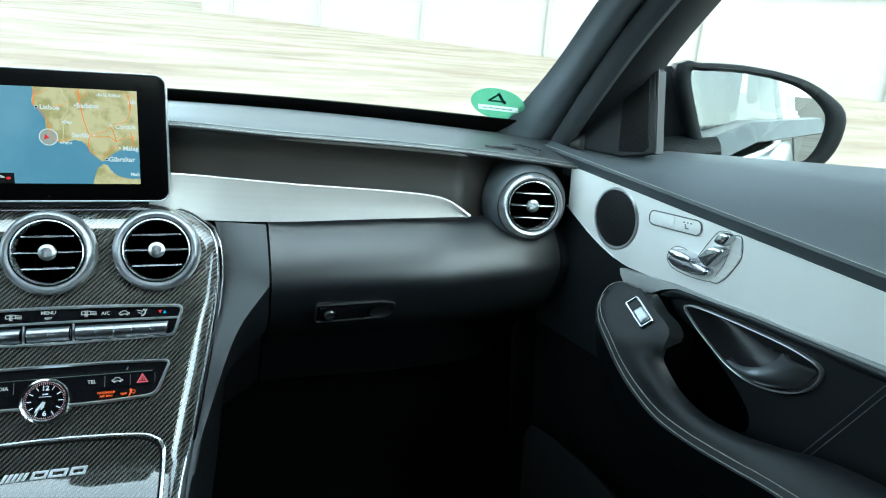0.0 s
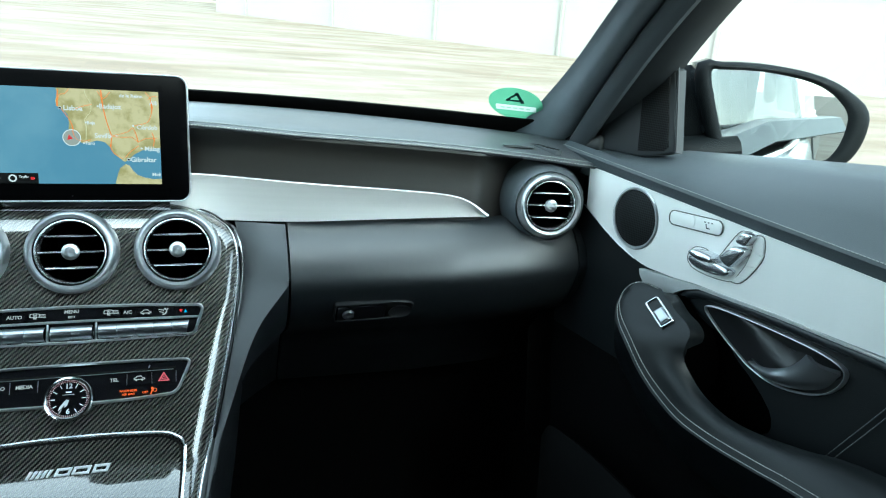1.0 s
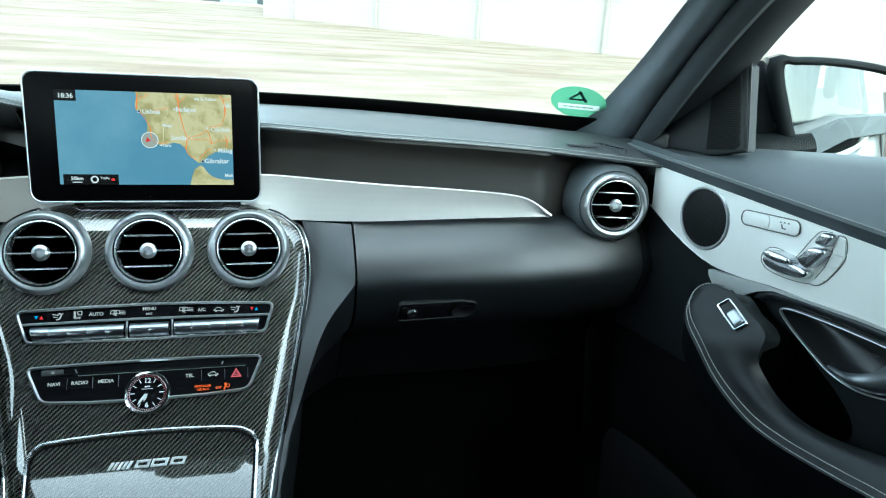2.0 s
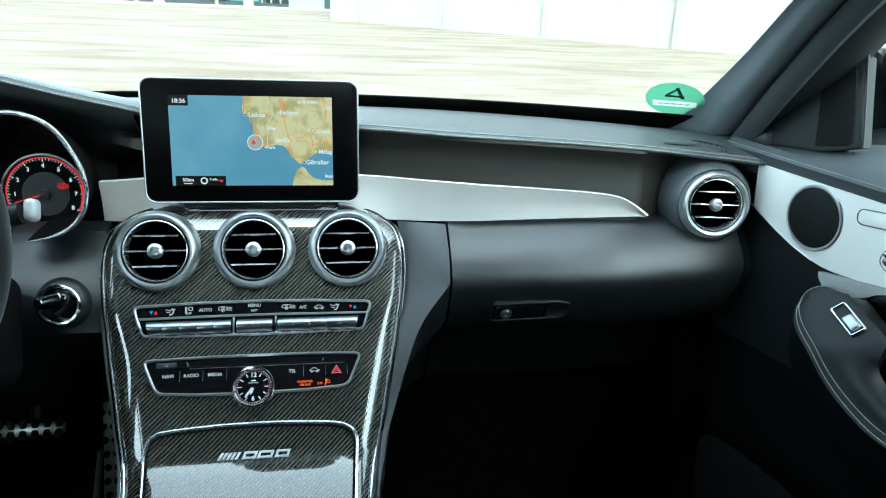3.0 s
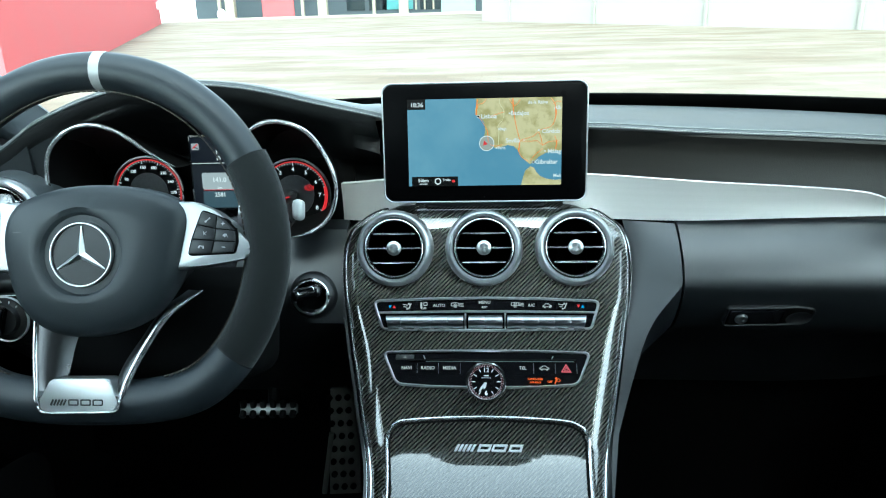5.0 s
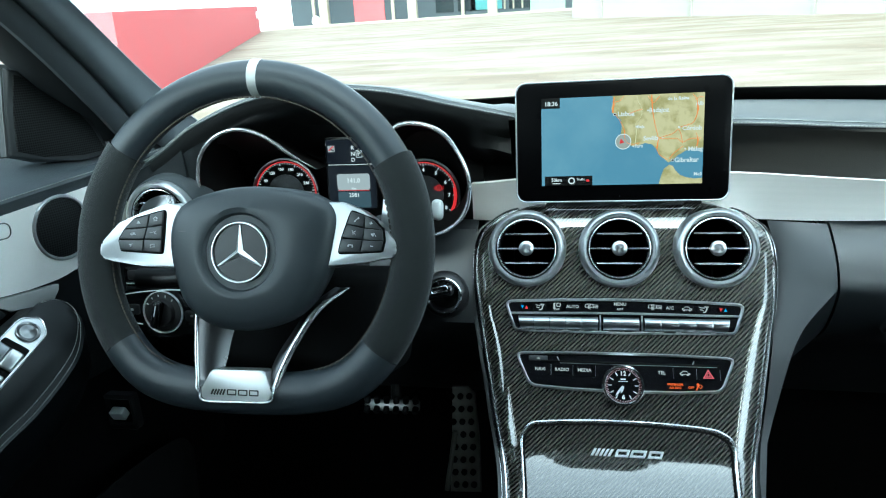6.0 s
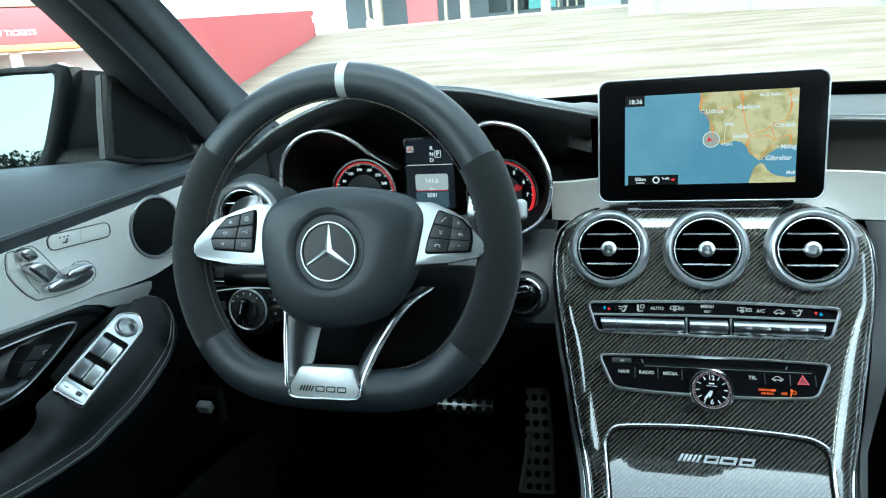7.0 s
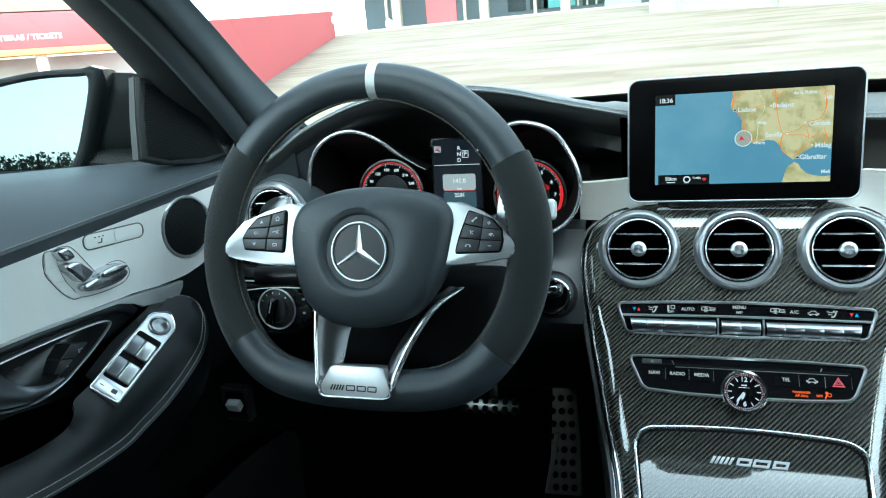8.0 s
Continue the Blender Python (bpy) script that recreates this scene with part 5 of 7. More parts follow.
    tw = part("tweeter_panel", dplate(tri, -0.045, -0.030, 0.004, 3), SEAL, d, "black triangular mirror cover")
    grille = [(0.766, 1.038), (0.773, 1.126), (0.76, 1.133), (0.733, 1.140), (0.728, 1.137), (0.721, 1.095), (0.713, 1.052), (0.72, 1.045)]
    if driver:
        grille = shrink(tri, 0.0055)
    part("tweeter_mesh", dplate(shrink(grille, 0.001), -0.031, -0.0285, 0.001), MESH, tw, "perforated tweeter grille")
    part("bright_strip", sweep([D(0.703, 1.048, -0.032), D(0.712, 1.10, -0.032), D(0.721, 1.150, -0.032)] if not driver else [D(0.686, 1.054, -0.034), D(0.694, 1.104, -0.034), D(0.704, 1.154, -0.034)], 0.0012, 6), HARD, d)
    # window frame edge and glass
    g = [[Vector((0.842 - 0.17 * y - 0.235 * (z - 1.05), y, z)) for z in frange(1.02, 1.38, 4)] for y in frange(0.80, -0.3, 6)]
    for i, row in enumerate(g):
        y = row[0].y
        zmax = 1.37 if y < 0.36 else 1.37 - (y - 0.36) * 0.66
        for k, v in enumerate(row):
            v.z = 1.02 + (zmax - 1.02) * k / 4
            v.x = 0.842 - 0.17 * min(y, 0.5) - 0.235 * (v.z - 1.05)
    pane = part("window_pane", grid(g), GLASS, d, "clear side window")
    pane.visible_shadow = False
    # outer skin, seen in the door mirror
    rows = []
    for y in frange(0.86, -0.32, 8):
        xo = 0.90 - 0.09 * max(0, y) ** 2
        rows.append([(xo - 0.035, y, 1.018), (xo - 0.015, y, 1.005), (xo + 0.004, y, 0.95), (xo, y, 0.88), (xo + 0.012, y, 0.78), (xo + 0.01, y, 0.5), (xo - 0.03, y, 0.34)])
    skin = part("outer_skin", grid(rows, thick=-0.004), BODY, d, "silver-grey painted door skin")
    part("belt_strip", sweep([(0.862 - 0.09 * max(0, y) ** 2, y, 1.022) for y in frange(0.86, -0.32, 12)], 0.007, 6), CHROME, d, "bright belt moulding")
    part("outer_handle", sweep(spline([(0.906, -0.12, 0.93), (0.935, -0.15, 0.932), (0.937, -0.24, 0.934), (0.91, -0.28, 0.935)], 4), 0.011, 8), CHROME, d, "chrome outer door handle")
    return d


SOFT_CHROME = material("soft_chrome", (0.62, 0.63, 0.66), 0.2, metal=0.92)
SATIN_GREY = material("satin_grey_trim", (0.52, 0.53, 0.52), 0.42, metal=0.25, vary=0.05, vary_scale=30)
# pale base colour stands in for bright reflections on small chrome parts
LINE = material("bright_line", (0.86, 0.87, 0.88), 0.35, metal=0.3)
KEY_PRINT = material("grey_key_print", (0.42, 0.43, 0.44), 0.6, vary=0.05)
KEY_GREY = material("dark_grey_key", (0.03, 0.031, 0.033), 0.4, vary=0.1)
SATIN_DARK = material("dark_chrome", (0.22, 0.23, 0.245), 0.3, metal=0.85)
BOWL = material("dark_bowl_plastic", (0.02, 0.02, 0.021), 0.35, vary=0.15, vary_scale=30)


def mesh_material():
    """Black sheet with a close pattern of punched holes."""
    m = material("perforated_mesh", (0.02, 0.02, 0.021), 0.6, spec=0.15, vary=0.1)
    n, l = m.node_tree.nodes, m.node_tree.links
    co = n.new("ShaderNodeTexCoord")
    vo = n.new("ShaderNodeTexVoronoi")
    vo.inputs["Scale"].default_value, vo.inputs["Randomness"].default_value = 340, 0.0
    vo.voronoi_dimensions = "2D"
    sp, cb = n.new("ShaderNodeSeparateXYZ"), n.new("ShaderNodeCombineXYZ")
    l.new(co.outputs["Object"], sp.inputs[0])
    l.new(sp.outputs[1], cb.inputs[0])
    l.new(sp.outputs[2], cb.inputs[1])
    l.new(cb.outputs[0], vo.inputs["Vector"])
    rp = n.new("ShaderNodeValToRGB")
    rp.color_ramp.elements[0].position, rp.color_ramp.elements[0].color = 0.32, (0.002, 0.002, 0.002, 1)
    rp.color_ramp.elements[1].position, rp.color_ramp.elements[1].color = 0.45, (0.017, 0.018, 0.019, 1)
    l.new(vo.outputs["Distance"], rp.inputs[0])
    l.new(rp.outputs[0], n["Principled BSDF"].inputs["Base Color"])
    return m


MESH = mesh_material()
for SIDE, drv in ((1, False), (-1, True)):
    door(drv)
SIDE = 1


# ---- door mirrors ----
def door_mirror(normal, centre, glass_label, glass, narrow=1.0):
    n = Vector(normal).normalized()
    x = Vector((0, 0, 1)).cross(n).normalized()
    m = axes(centre, x, n.cross(x))
    k = thing("door_mirror", (0.78, 0.72, 1.03), glass_label, "door mirror", "door mirrors")
    # outline of the glass, inner edge first
    o = spline([(-0.105, 0.047), (-0.09, 0.052), (-0.03, 0.052), (0.04, 0.04), (0.085, 0.014), (0.093, -0.012), (0.082, -0.045), (0.055, -0.058), (-0.045, -0.062), (-0.068, -0.05), (-0.09, 0.0)], 5, True)
    o = [(x if x < 0 else x * narrow, y) for x, y in o]
    grow = shrink(o, -0.001)

    def rim(k):
        """The glass outline widened by the share k of the frame's width, wider at its ends."""
        out = []
        for (px, py), (gx, gy) in zip(o, grow):
            nx, ny = (gx - px) / 0.001, (gy - py) / 0.001
            d = 0.010 + (0.019 if nx > 0 else 0.010) * nx * nx
            out.append((px + nx * d * k, py + ny * d * k))
        return out

    housing = rim(1.0)
    back = []
    for sc, dep in ((1.0, -0.004), (1.015, -0.014), (1.0, -0.04), (0.9, -0.07), (0.65, -0.10), (0.3, -0.115), (0.02, -0.12)):
        back.append([m @ Vector((px * sc, py * sc, dep)) for px, py in housing])
    part("housing", grid(back, close_v=True), PAINT, k, "dark painted mirror housing")
    lip = ((-0.1, -0.002), (0.02, 0.0016), (0.16, 0.0046), (0.34, 0.0060), (0.62, 0.0054), (0.86, 0.0022), (1.0, -0.004))
    part("glass_frame", grid([[m @ Vector((px, py, h)) for px, py in rim(k_)] for k_, h in lip], close_v=True), MIRROR_FRAME, k, "black mirror surround")
    part("mirror_glass", plate(o, m, -0.004, 0.0005), glass, k, "mirror glass")
    cheek = []
    for i in range(33):
        u = i / 32
        top, low_ = 0.057 - 0.004 * u - 0.030 * u ** 3, -0.062 + 0.004 * u
        cheek.append([m @ Vector((-0.098 - 0.115 * u + 0.010 * (1 - v) * (1 - u) ** 2, low_ + (top - low_) * v, -0.012 - 0.046 * u ** 1.4 - 0.014 * abs(2 * v - 1) ** 4 + 0.0007 * (i % 2))) for v in frange(0, 1, 8)])
    part("housing_cheek", grid(cheek, thick=0.004), MIRROR_FRAME, k, "ribbed dark inner side of the housing")
    part("mirror_foot", sweep(spline([(0.715, 0.80, 1.036), (0.765, 0.765, 1.040), (0.825, 0.745, 1.050)], 3), 0.032, 12, flat=0.65), MIRROR_FRAME, k)
    return k


door_mirror((-0.405, -0.914, 0.012), (0.870, 0.708, 1.099), "black door mirror showing sky and the car's side", MIRROR, 0.84)
SIDE = -1
door_mirror((-0.30, -0.95, 0.064), (0.893, 0.69, 1.108), "black door mirror showing bright sky", MIRROR_DIM)
SIDE = 1


# ---- steering wheel ----
SPOKE = material("satin_wheel_spoke", (0.42, 0.43, 0.44), 0.36, metal=0.9, grain=0.05, grain_scale=1800)
SPOKE_DARK = material("smoked_metal", (0.11, 0.11, 0.115), 0.3, metal=0.8, vary=0.08, vary_scale=40)
RAKE = 18.3
WM = axes((-0.395, 0.640, 0.957), (1, 0, 0), (0, math.sin(radians(RAKE)), math.cos(radians(RAKE))))


def rim_point(a, r=0.180):
    x, y = r * math.cos(a), r * math.sin(a)
    low = -(r - 0.020)
    if y < low + 0.05:
        t = (low + 0.05 - y) / 0.05
        y = low + 0.05 - 0.05 * math.tanh(t * 1.0) / 1.0
        y = max(y, low)
    return Vector((x, y, 0.0))


wheel = thing("steering_wheel", (-0.395, 0.72, 0.93), "flat-bottomed leather and suede sports steering wheel with metal spokes", "steering wheel")


def rim_piece(name, a0, a1, mat, n, label="", rr=0.0225, caps=True):
    path = [rim_point(radians(a0 + (a1 - a0) * i / n)) for i in range(n + 1)]
    rings = []
    for i, p in enumerate(path):
        t = (path[min(i + 1, n)] - path[max(i - 1, 0)]).normalized()
        side = Vector((t.y, -t.x, 0))
        rings.append([WM @ (p + side * rr * math.cos(q) + Vector((0, 0, 0.018 * math.sin(q)))) for q in [2 * math.pi * k / 18 for k in range(18)]])
    bm = grid(rings, close_v=True)
    return part(name, bm, mat, wheel, label)


rim_piece("rim_top", 29.0, 85.2, WHEEL_LEATHER, 20, "smooth leather upper rim", 0.0195)
rim_piece("rim_top", 88.6, 144.0, WHEEL_LEATHER, 20, "", 0.0195)
rim_piece("rim_mark", 85.2, 88.6, SATIN_GREY, 3, "pale grey centre mark", 0.0199)
rim_piece("rim_grip", -36.0, 29.0, SUEDE, 26, "charcoal suede grip")
rim_piece("rim_grip", 144.0, 216.0, SUEDE, 26)
rim_piece("rim_bottom", 216.0, 324.0, WHEEL_LEATHER, 40, "smooth leather lower rim")
inner = [WM @ (rim_point(radians(a), 0.1585) + Vector((0, 0, 0.006))) for a in range(-60, 241, 2)]
part("rim_stitching", dashes(inner, 0.0062, 0.0048, 0.0010), THREAD_TAN, wheel, "tan stitching inside the rim")
pad = spline([(-0.083, 0.0098), (-0.071, 0.0434), (-0.030, 0.0592), (0.014, 0.0636), (0.060, 0.0592), (0.090, 0.0497), (0.104, 0.0329), (0.101, 0.0035), (0.092, -0.0313), (0.069, -0.0661), (0.038, -0.0819), (0.002, -0.0882), (-0.033, -0.0831), (-0.058, -0.0673), (-0.074, -0.0398)][::-1], 4, True)
pad = [(x - 0.006, y) for x, y in pad]
rows = []
for sc, h in ((0.97, -0.012), (1.0, 0.004), (0.985, 0.014), (0.94, 0.0205), (0.85, 0.0245), (0.62, 0.028), (0.5, 0.0285), (0.445, 0.0265), (0.42, 0.0225), (0.2, 0.022), (0.02, 0.022)):
    if sc > 0.6:
        rows.append([WM @ Vector((x * sc + 0.006, y * sc, h)) for x, y in pad])
    else:
        nn = len(pad)
        rows.append([WM @ Vector((0.003 + 0.092 * sc * x / math.hypot(x, y), -0.006 + 0.092 * sc * y / math.hypot(x, y), h)) for x, y in pad])
airbag = part("airbag_cover", grid(rows, close_v=True), HUB, wheel, "padded black hub cover")
em = WM @ pose(0.003, -0.006, 0.0225) @ Matrix.Diagonal((0.94, 0.94, 1, 1))
part("emblem_ring", lathe([(0.0335, 0.0), (0.0335, 0.003), (0.0329, 0.0040), (0.0321, 0.0040), (0.0315, 0.003), (0.0315, 0.0)], em, 44), SATIN, airbag, "chrome emblem ring")
part("emblem_disc", lathe([(0.031, 0.0012), (0.01, 0.0018), (0, 0.0018)], em, 32), HARD, airbag)
for k in range(3):
    r = em @ pose(0, 0, 0, 0, 0, 120 * k)
    bm = bmesh.new()
    v = [bm.verts.new(r @ Vector(q)) for q in ((-0.0048, -0.0028, 0.0018), (0.0048, -0.0028, 0.0018), (0.0006, 0.0298, 0.0025), (-0.0006, 0.0298, 0.0025), (0, 0, 0.0058))]
    for f in ((0, 1, 4), (1, 2, 4), (2, 3, 4), (3, 0, 4)):
        bm.faces.new([v[i] for i in f])
    bmesh.ops.recalc_face_normals(bm, faces=bm.faces)
    part("emblem_arm", bm, SATIN, airbag, crease=10)
for sx in (-0.058, 0.062):
    part("horn_mark", box((0.014, 0.0012, 0.0006), WM @ pose(sx, 0.016, 0.0262)), PLASTIC, airbag)


def key_mark(side, column_, row_, m):
    """Printed sign of one key on the spokes."""
    def bar(w, h, x=0.0, y=0.0, turn=0.0):
        return box((w, h, 0.0005), m @ pose(x, y, 0.0028, 0, 0, turn))
    if side < 0 and column_ == 0:
        if row_ == 1:
            return words("OK", 0.0042, m @ pose(0, 0, 0.0027))
        f = 1 if row_ == 0 else -1
        return plate([(-0.0022, -0.0014 * f), (0.0022, -0.0014 * f), (0, 0.0019 * f)][::f], m, 0.0026, 0.0031)
    if side < 0:
        return (joined(bar(0.0036, 0.0006, 0, -0.0016), bar(0.0006, 0.0026, -0.0017, -0.0004), bar(0.0006, 0.0026, 0.0017, -0.0004), bar(0.0034, 0.0007, -0.0013, 0.0017, 38), bar(0.0034, 0.0007, 0.0013, 0.0017, -38)),
                joined(bar(0.0034, 0.0007, -0.0026, 0.0006), bar(0.0006, 0.0034, 0.0008, 0, 25), bar(0.0028, 0.0006, 0.0022, -0.0010, -35), bar(0.0028, 0.0006, 0.0022, 0.0010, 35)),
                joined(bar(0.0050, 0.0006, 0.0002, -0.0013), bar(0.0006, 0.0030, 0.0026, 0), bar(0.0046, 0.0006, 0.0006, 0.0014), bar(0.0020, 0.0006, -0.0014, 0.0008, 45)))[row_]
    if column_ == 0:
        return (joined(bar(0.0044, 0.0009, 0, 0, 45), bar(0.0018, 0.0016, -0.0016, -0.0018, 45), bar(0.0018, 0.0016, 0.0018, 0.0016, 45)),
                joined(bar(0.0006, 0.0040, -0.0008, 0, 15), bar(0.0026, 0.0006, 0.0010, -0.0010, -35), bar(0.0026, 0.0006, 0.0010, 0.0010, 35)),
                joined(bar(0.0048, 0.0010, 0, 0.0010), bar(0.0014, 0.0020, -0.0022, -0.0004), bar(0.0014, 0.0020, 0.0022, -0.0004)))[row_]
    return (joined(bar(0.0034, 0.0007), bar(0.0007, 0.0034)),
            joined(bar(0.0014, 0.0018, -0.0014, 0), bar(0.0012, 0.0034, 0.0, 0), bar(0.0006, 0.0036, 0.0020, 0, 30)), bar(0.0034, 0.0008))[row_]


for sx in (-1, 1):
    if sx < 0:
        out = [(-0.167, -0.0034), (-0.165, 0.0048), (-0.144, 0.026), (-0.115, 0.0377), (-0.086, 0.0459), (-0.066, 0.047), (-0.074, 0.0219), (-0.076, -0.0025), (-0.073, -0.0246), (-0.114, -0.0205), (-0.151, -0.0151), (-0.166, -0.011)]
        lines = (((-0.1235, 0.0300), (-0.1350, 0.0190), (-0.1425, 0.0078), (-0.1400, -0.0035)), ((-0.1050, 0.0345), (-0.1080, 0.0207), (-0.1115, 0.0077), (-0.1130, -0.0050)), ((-0.0885, 0.0385), (-0.0895, 0.0232), (-0.0905, 0.0078), (-0.0915, -0.0065)))
    else:
        out = [(0.167, -0.0015), (0.164, 0.006), (0.148, 0.0238), (0.131, 0.0364), (0.110, 0.0452), (0.092, 0.046), (0.094, 0.0238), (0.092, -0.0025), (0.088, -0.0224), (0.131, -0.0161), (0.164, -0.0101)]
        lines = (((0.1195, 0.0355), (0.1150, 0.0225), (0.1100, 0.0085), (0.1060, -0.0065)), ((0.1345, 0.0315), (0.1335, 0.0185), (0.1320, 0.0065), (0.1290, -0.0060)), ((0.1430, 0.0265), (0.1525, 0.0165), (0.1535, 0.0055), (0.1510, -0.0045)))
    out = fillet([(*q, 0.005) for q in out], 3)
    sp = part("spoke", plate(out, WM, -0.006, 0.014, 0.003, 3), SPOKE, wheel, "satin silver spoke")
    bed = fillet([(*q, 0.004) for q in shrink(list(lines[0]) + list(lines[2])[::-1], -0.0016)], 3)
    part("key_bed", plate(bed, WM, 0.010, 0.0152, 0.0008), BLACK, sp, "black key bed")
    for ci in range(2):
        for j in range(3):
            quad = [lines[ci][j], lines[ci][j + 1], lines[ci + 1][j + 1], lines[ci + 1][j]]
            cx, cy = sum(q[0] for q in quad) / 4, sum(q[1] for q in quad) / 4
            km_ = WM @ pose(cx, cy, 0.0150, 0, 0, 6 if sx < 0 else -6)
            part("key", plate(shrink(quad, 0.00045), WM, 0.013, 0.0176, 0.0006), KEY_GREY, sp)
            mk_ = key_mark(sx, ci, j, km_)
            part("key_mark", mk_, KEY_PRINT, sp)
    # shift paddle; the left one's shade is put into a darker silver
    po = spline([(-0.150, 0.0417), (-0.138, 0.0552), (-0.114, 0.0603), (-0.106, 0.0512), (-0.106, 0.02), (-0.146, 0.02)] if sx < 0 else [(0.139, 0.02), (0.158, 0.02), (0.161, 0.040), (0.157, 0.0562), (0.149, 0.0616), (0.142, 0.0584), (0.139, 0.04)], 3, True)
    part("shift_paddle", plate(po, WM, -0.033, -0.028, 0.0012), SATIN if sx > 0 else STEEL_DARK, wheel, "silver shift paddle" if sx > 0 else "shift paddle with shade in its silver")
# lower twin spoke and its plate
for sx in (-1, 1):
    if sx < 0:
        c0 = spline([(-0.038, -0.1585, 0.013), (-0.047, -0.150, 0.016), (-0.049, -0.1378, 0.014), (-0.053, -0.1008, 0.010), (-0.056, -0.066, 0.004), (-0.057, -0.05, 0.0)], 4)
        inn = spline([(-0.030, -0.142, 0.006), (-0.028, -0.132, 0.004), (-0.024, -0.1239, 0.0), (-0.020, -0.0936, -0.006), (-0.012, -0.07, -0.012), (-0.010, -0.05, -0.016)], 4)
    else:
        c0 = spline([(0.029, -0.156, 0.013), (0.038, -0.148, 0.016), (0.044, -0.128, 0.012), (0.057, -0.098, 0.005), (0.078, -0.065, -0.002), (0.106, -0.043, -0.018)], 4)
        inn = spline([(0.026, -0.142, 0.006), (0.028, -0.130, 0.004), (0.034, -0.112, -0.002), (0.046, -0.090, -0.010), (0.064, -0.062, -0.016), (0.09, -0.042, -0.020)], 4)
    rows = [[WM @ Vector((a[0] + (b[0] - a[0]) * t, a[1] + (b[1] - a[1]) * t, a[2] + (b[2] - a[2]) * t + 0.004 * math.sin(math.pi * t))) for t in frange(0, 1, 6)] for a, b in zip(c0, inn)]
    part("lower_spoke", grid(rows, thick=0.006), SPOKE_DARK, wheel, "smoked metal lower spoke")
    part("spoke_edge", sweep([WM @ Vector(a) for a in c0], [(0.0026 if sx < 0 else 0.0036) * min(1.0, 0.12 + i / 5, 0.12 + (len(c0) - 1 - i) / 5) for i in range(len(c0))], 10), BRIGHT, wheel, "bright spoke edge")
po = fillet([(-0.0285, -0.1268, 0.006), (0.0300, -0.1262, 0.006), (0.0385, -0.1500, 0.006), (0.0335, -0.1575, 0.006), (-0.0360, -0.1588, 0.007), (-0.0415, -0.1510, 0.006)])
if sum(a[0] * b[1] - b[0] * a[1] for a, b in zip(po, po[1:] + po[:1])) < 0:
    po = po[::-1]
lp = part("lower_plate", plate(po, WM, 0.004, 0.0222, 0.0022, 3), SATIN, wheel, "satin plate at the bottom spoke")
part("plate_edge", sweep([WM @ Vector((*q, 0.0212)) for q in spline([(-0.0405, -0.1440), (-0.0422, -0.1515), (-0.0365, -0.1594), (0.0, -0.1592), (0.0338, -0.1582), (0.0392, -0.1505), (0.0372, -0.1430)], 5)], 0.0013, 8), BRIGHT, lp, "bright lower edge of the plate")
for k in range(5):
    part("plate_mark", box((0.0018, 0.0062, 0.0006), WM @ pose(-0.027 + 0.0032 * k, -0.1495, 0.0224, 0, 0, -25)), HARD, lp)
for k in range(3):
    part("plate_mark", ring_plate(rounded(0.0105, 0.0062, 0.001, 2, -0.0055 + 0.0122 * k, -0.1495), 0.0013, WM, 0.0220, 0.0227, 0.0002), HARD, lp)
column = thing("steering_column", (-0.395, 0.80, 0.88), "black steering column shroud behind the wheel", "steering column")
part("shroud", lathe([(0.052, -0.02), (0.058, -0.05), (0.060, -0.09), (0.075, -0.16), (0.08, -0.30)], WM @ pose(0, -0.012, 0), 32), HARD, column)
part("lower_cover", box((0.25, 0.13, 0.10), WM @ pose(0.015, -0.085, -0.135), 0.025, 4), BLACK, column, "black lower column cover")
stalk = part("gear_stalk", sweep(spline([WM @ Vector((0.05, 0.0, -0.055)), WM @ Vector((0.12, 0.025, -0.07)), WM @ Vector((0.180, 0.040, -0.074))], 4), 0.0115, 12), HARD, column, "black gear selector stalk")
part("stalk_tip", box((0.012, 0.023, 0.018), WM @ pose(0.190, 0.043, -0.073), 0.005, 3), SATIN_GREY, stalk, "pale stalk end button")
part("wiper_stalk", sweep(spline([WM @ Vector((-0.05, -0.03, -0.06)), WM @ Vector((-0.13, -0.035, -0.055)), WM @ Vector((-0.165, -0.035, -0.05))], 4), 0.012, 12), HARD, column, "black indicator stalk")


# ---- instrument cluster ----
GLOW = 0.5 ** EXPOSURE


def glow(name, colour, level=1.0):
    return glowing(name, colour, level * GLOW)


WHITE_LIT = glow("lit_white", (0.85, 0.88, 0.9), 0.9)
RED_LIT = glow("lit_red", (0.9, 0.03, 0.04), 0.8)
AMBER_LIT = glow("lit_amber", (1.0, 0.13, 0.02), 1.0)
NAVY_LIT = glow("lit_navy", (0.0016, 0.0036, 0.010), 1.0)
GREY_LIT = glow("lit_grey", (0.42, 0.44, 0.46), 1.0)
BLUE_LIT = glow("lit_pale_blue", (0.10, 0.17, 0.22), 0.5)


def upright(x, y, z, lean=0.0):
    """An upright frame that faces the cabin: local x right, y up, z towards the driver."""
    return axes((x, y, z), (1, 0, 0), (0, math.sin(radians(lean)), math.cos(radians(lean))))


cluster = thing("instrument_cluster", (-0.345, 0.84, 0.90), "dark instrument cluster with two red-ringed dials", "instruments")
# hooded well behind the wheel
rows = []
for x in frange(-0.60, -0.135, 40):
    s = stitch_at(x)
    rows.append([s + Vector((0, 0.0018, -0.0018)), s + Vector((0, 0.0030, -0.010)), s + Vector((0, 0.010, -0.020)), Vector((x, s.y + 0.03, s.z - 0.032)), Vector((x, 0.87, s.z - 0.05)), Vector((x, 0.915, 0.99)), Vector((x, 0.92, 0.88))])
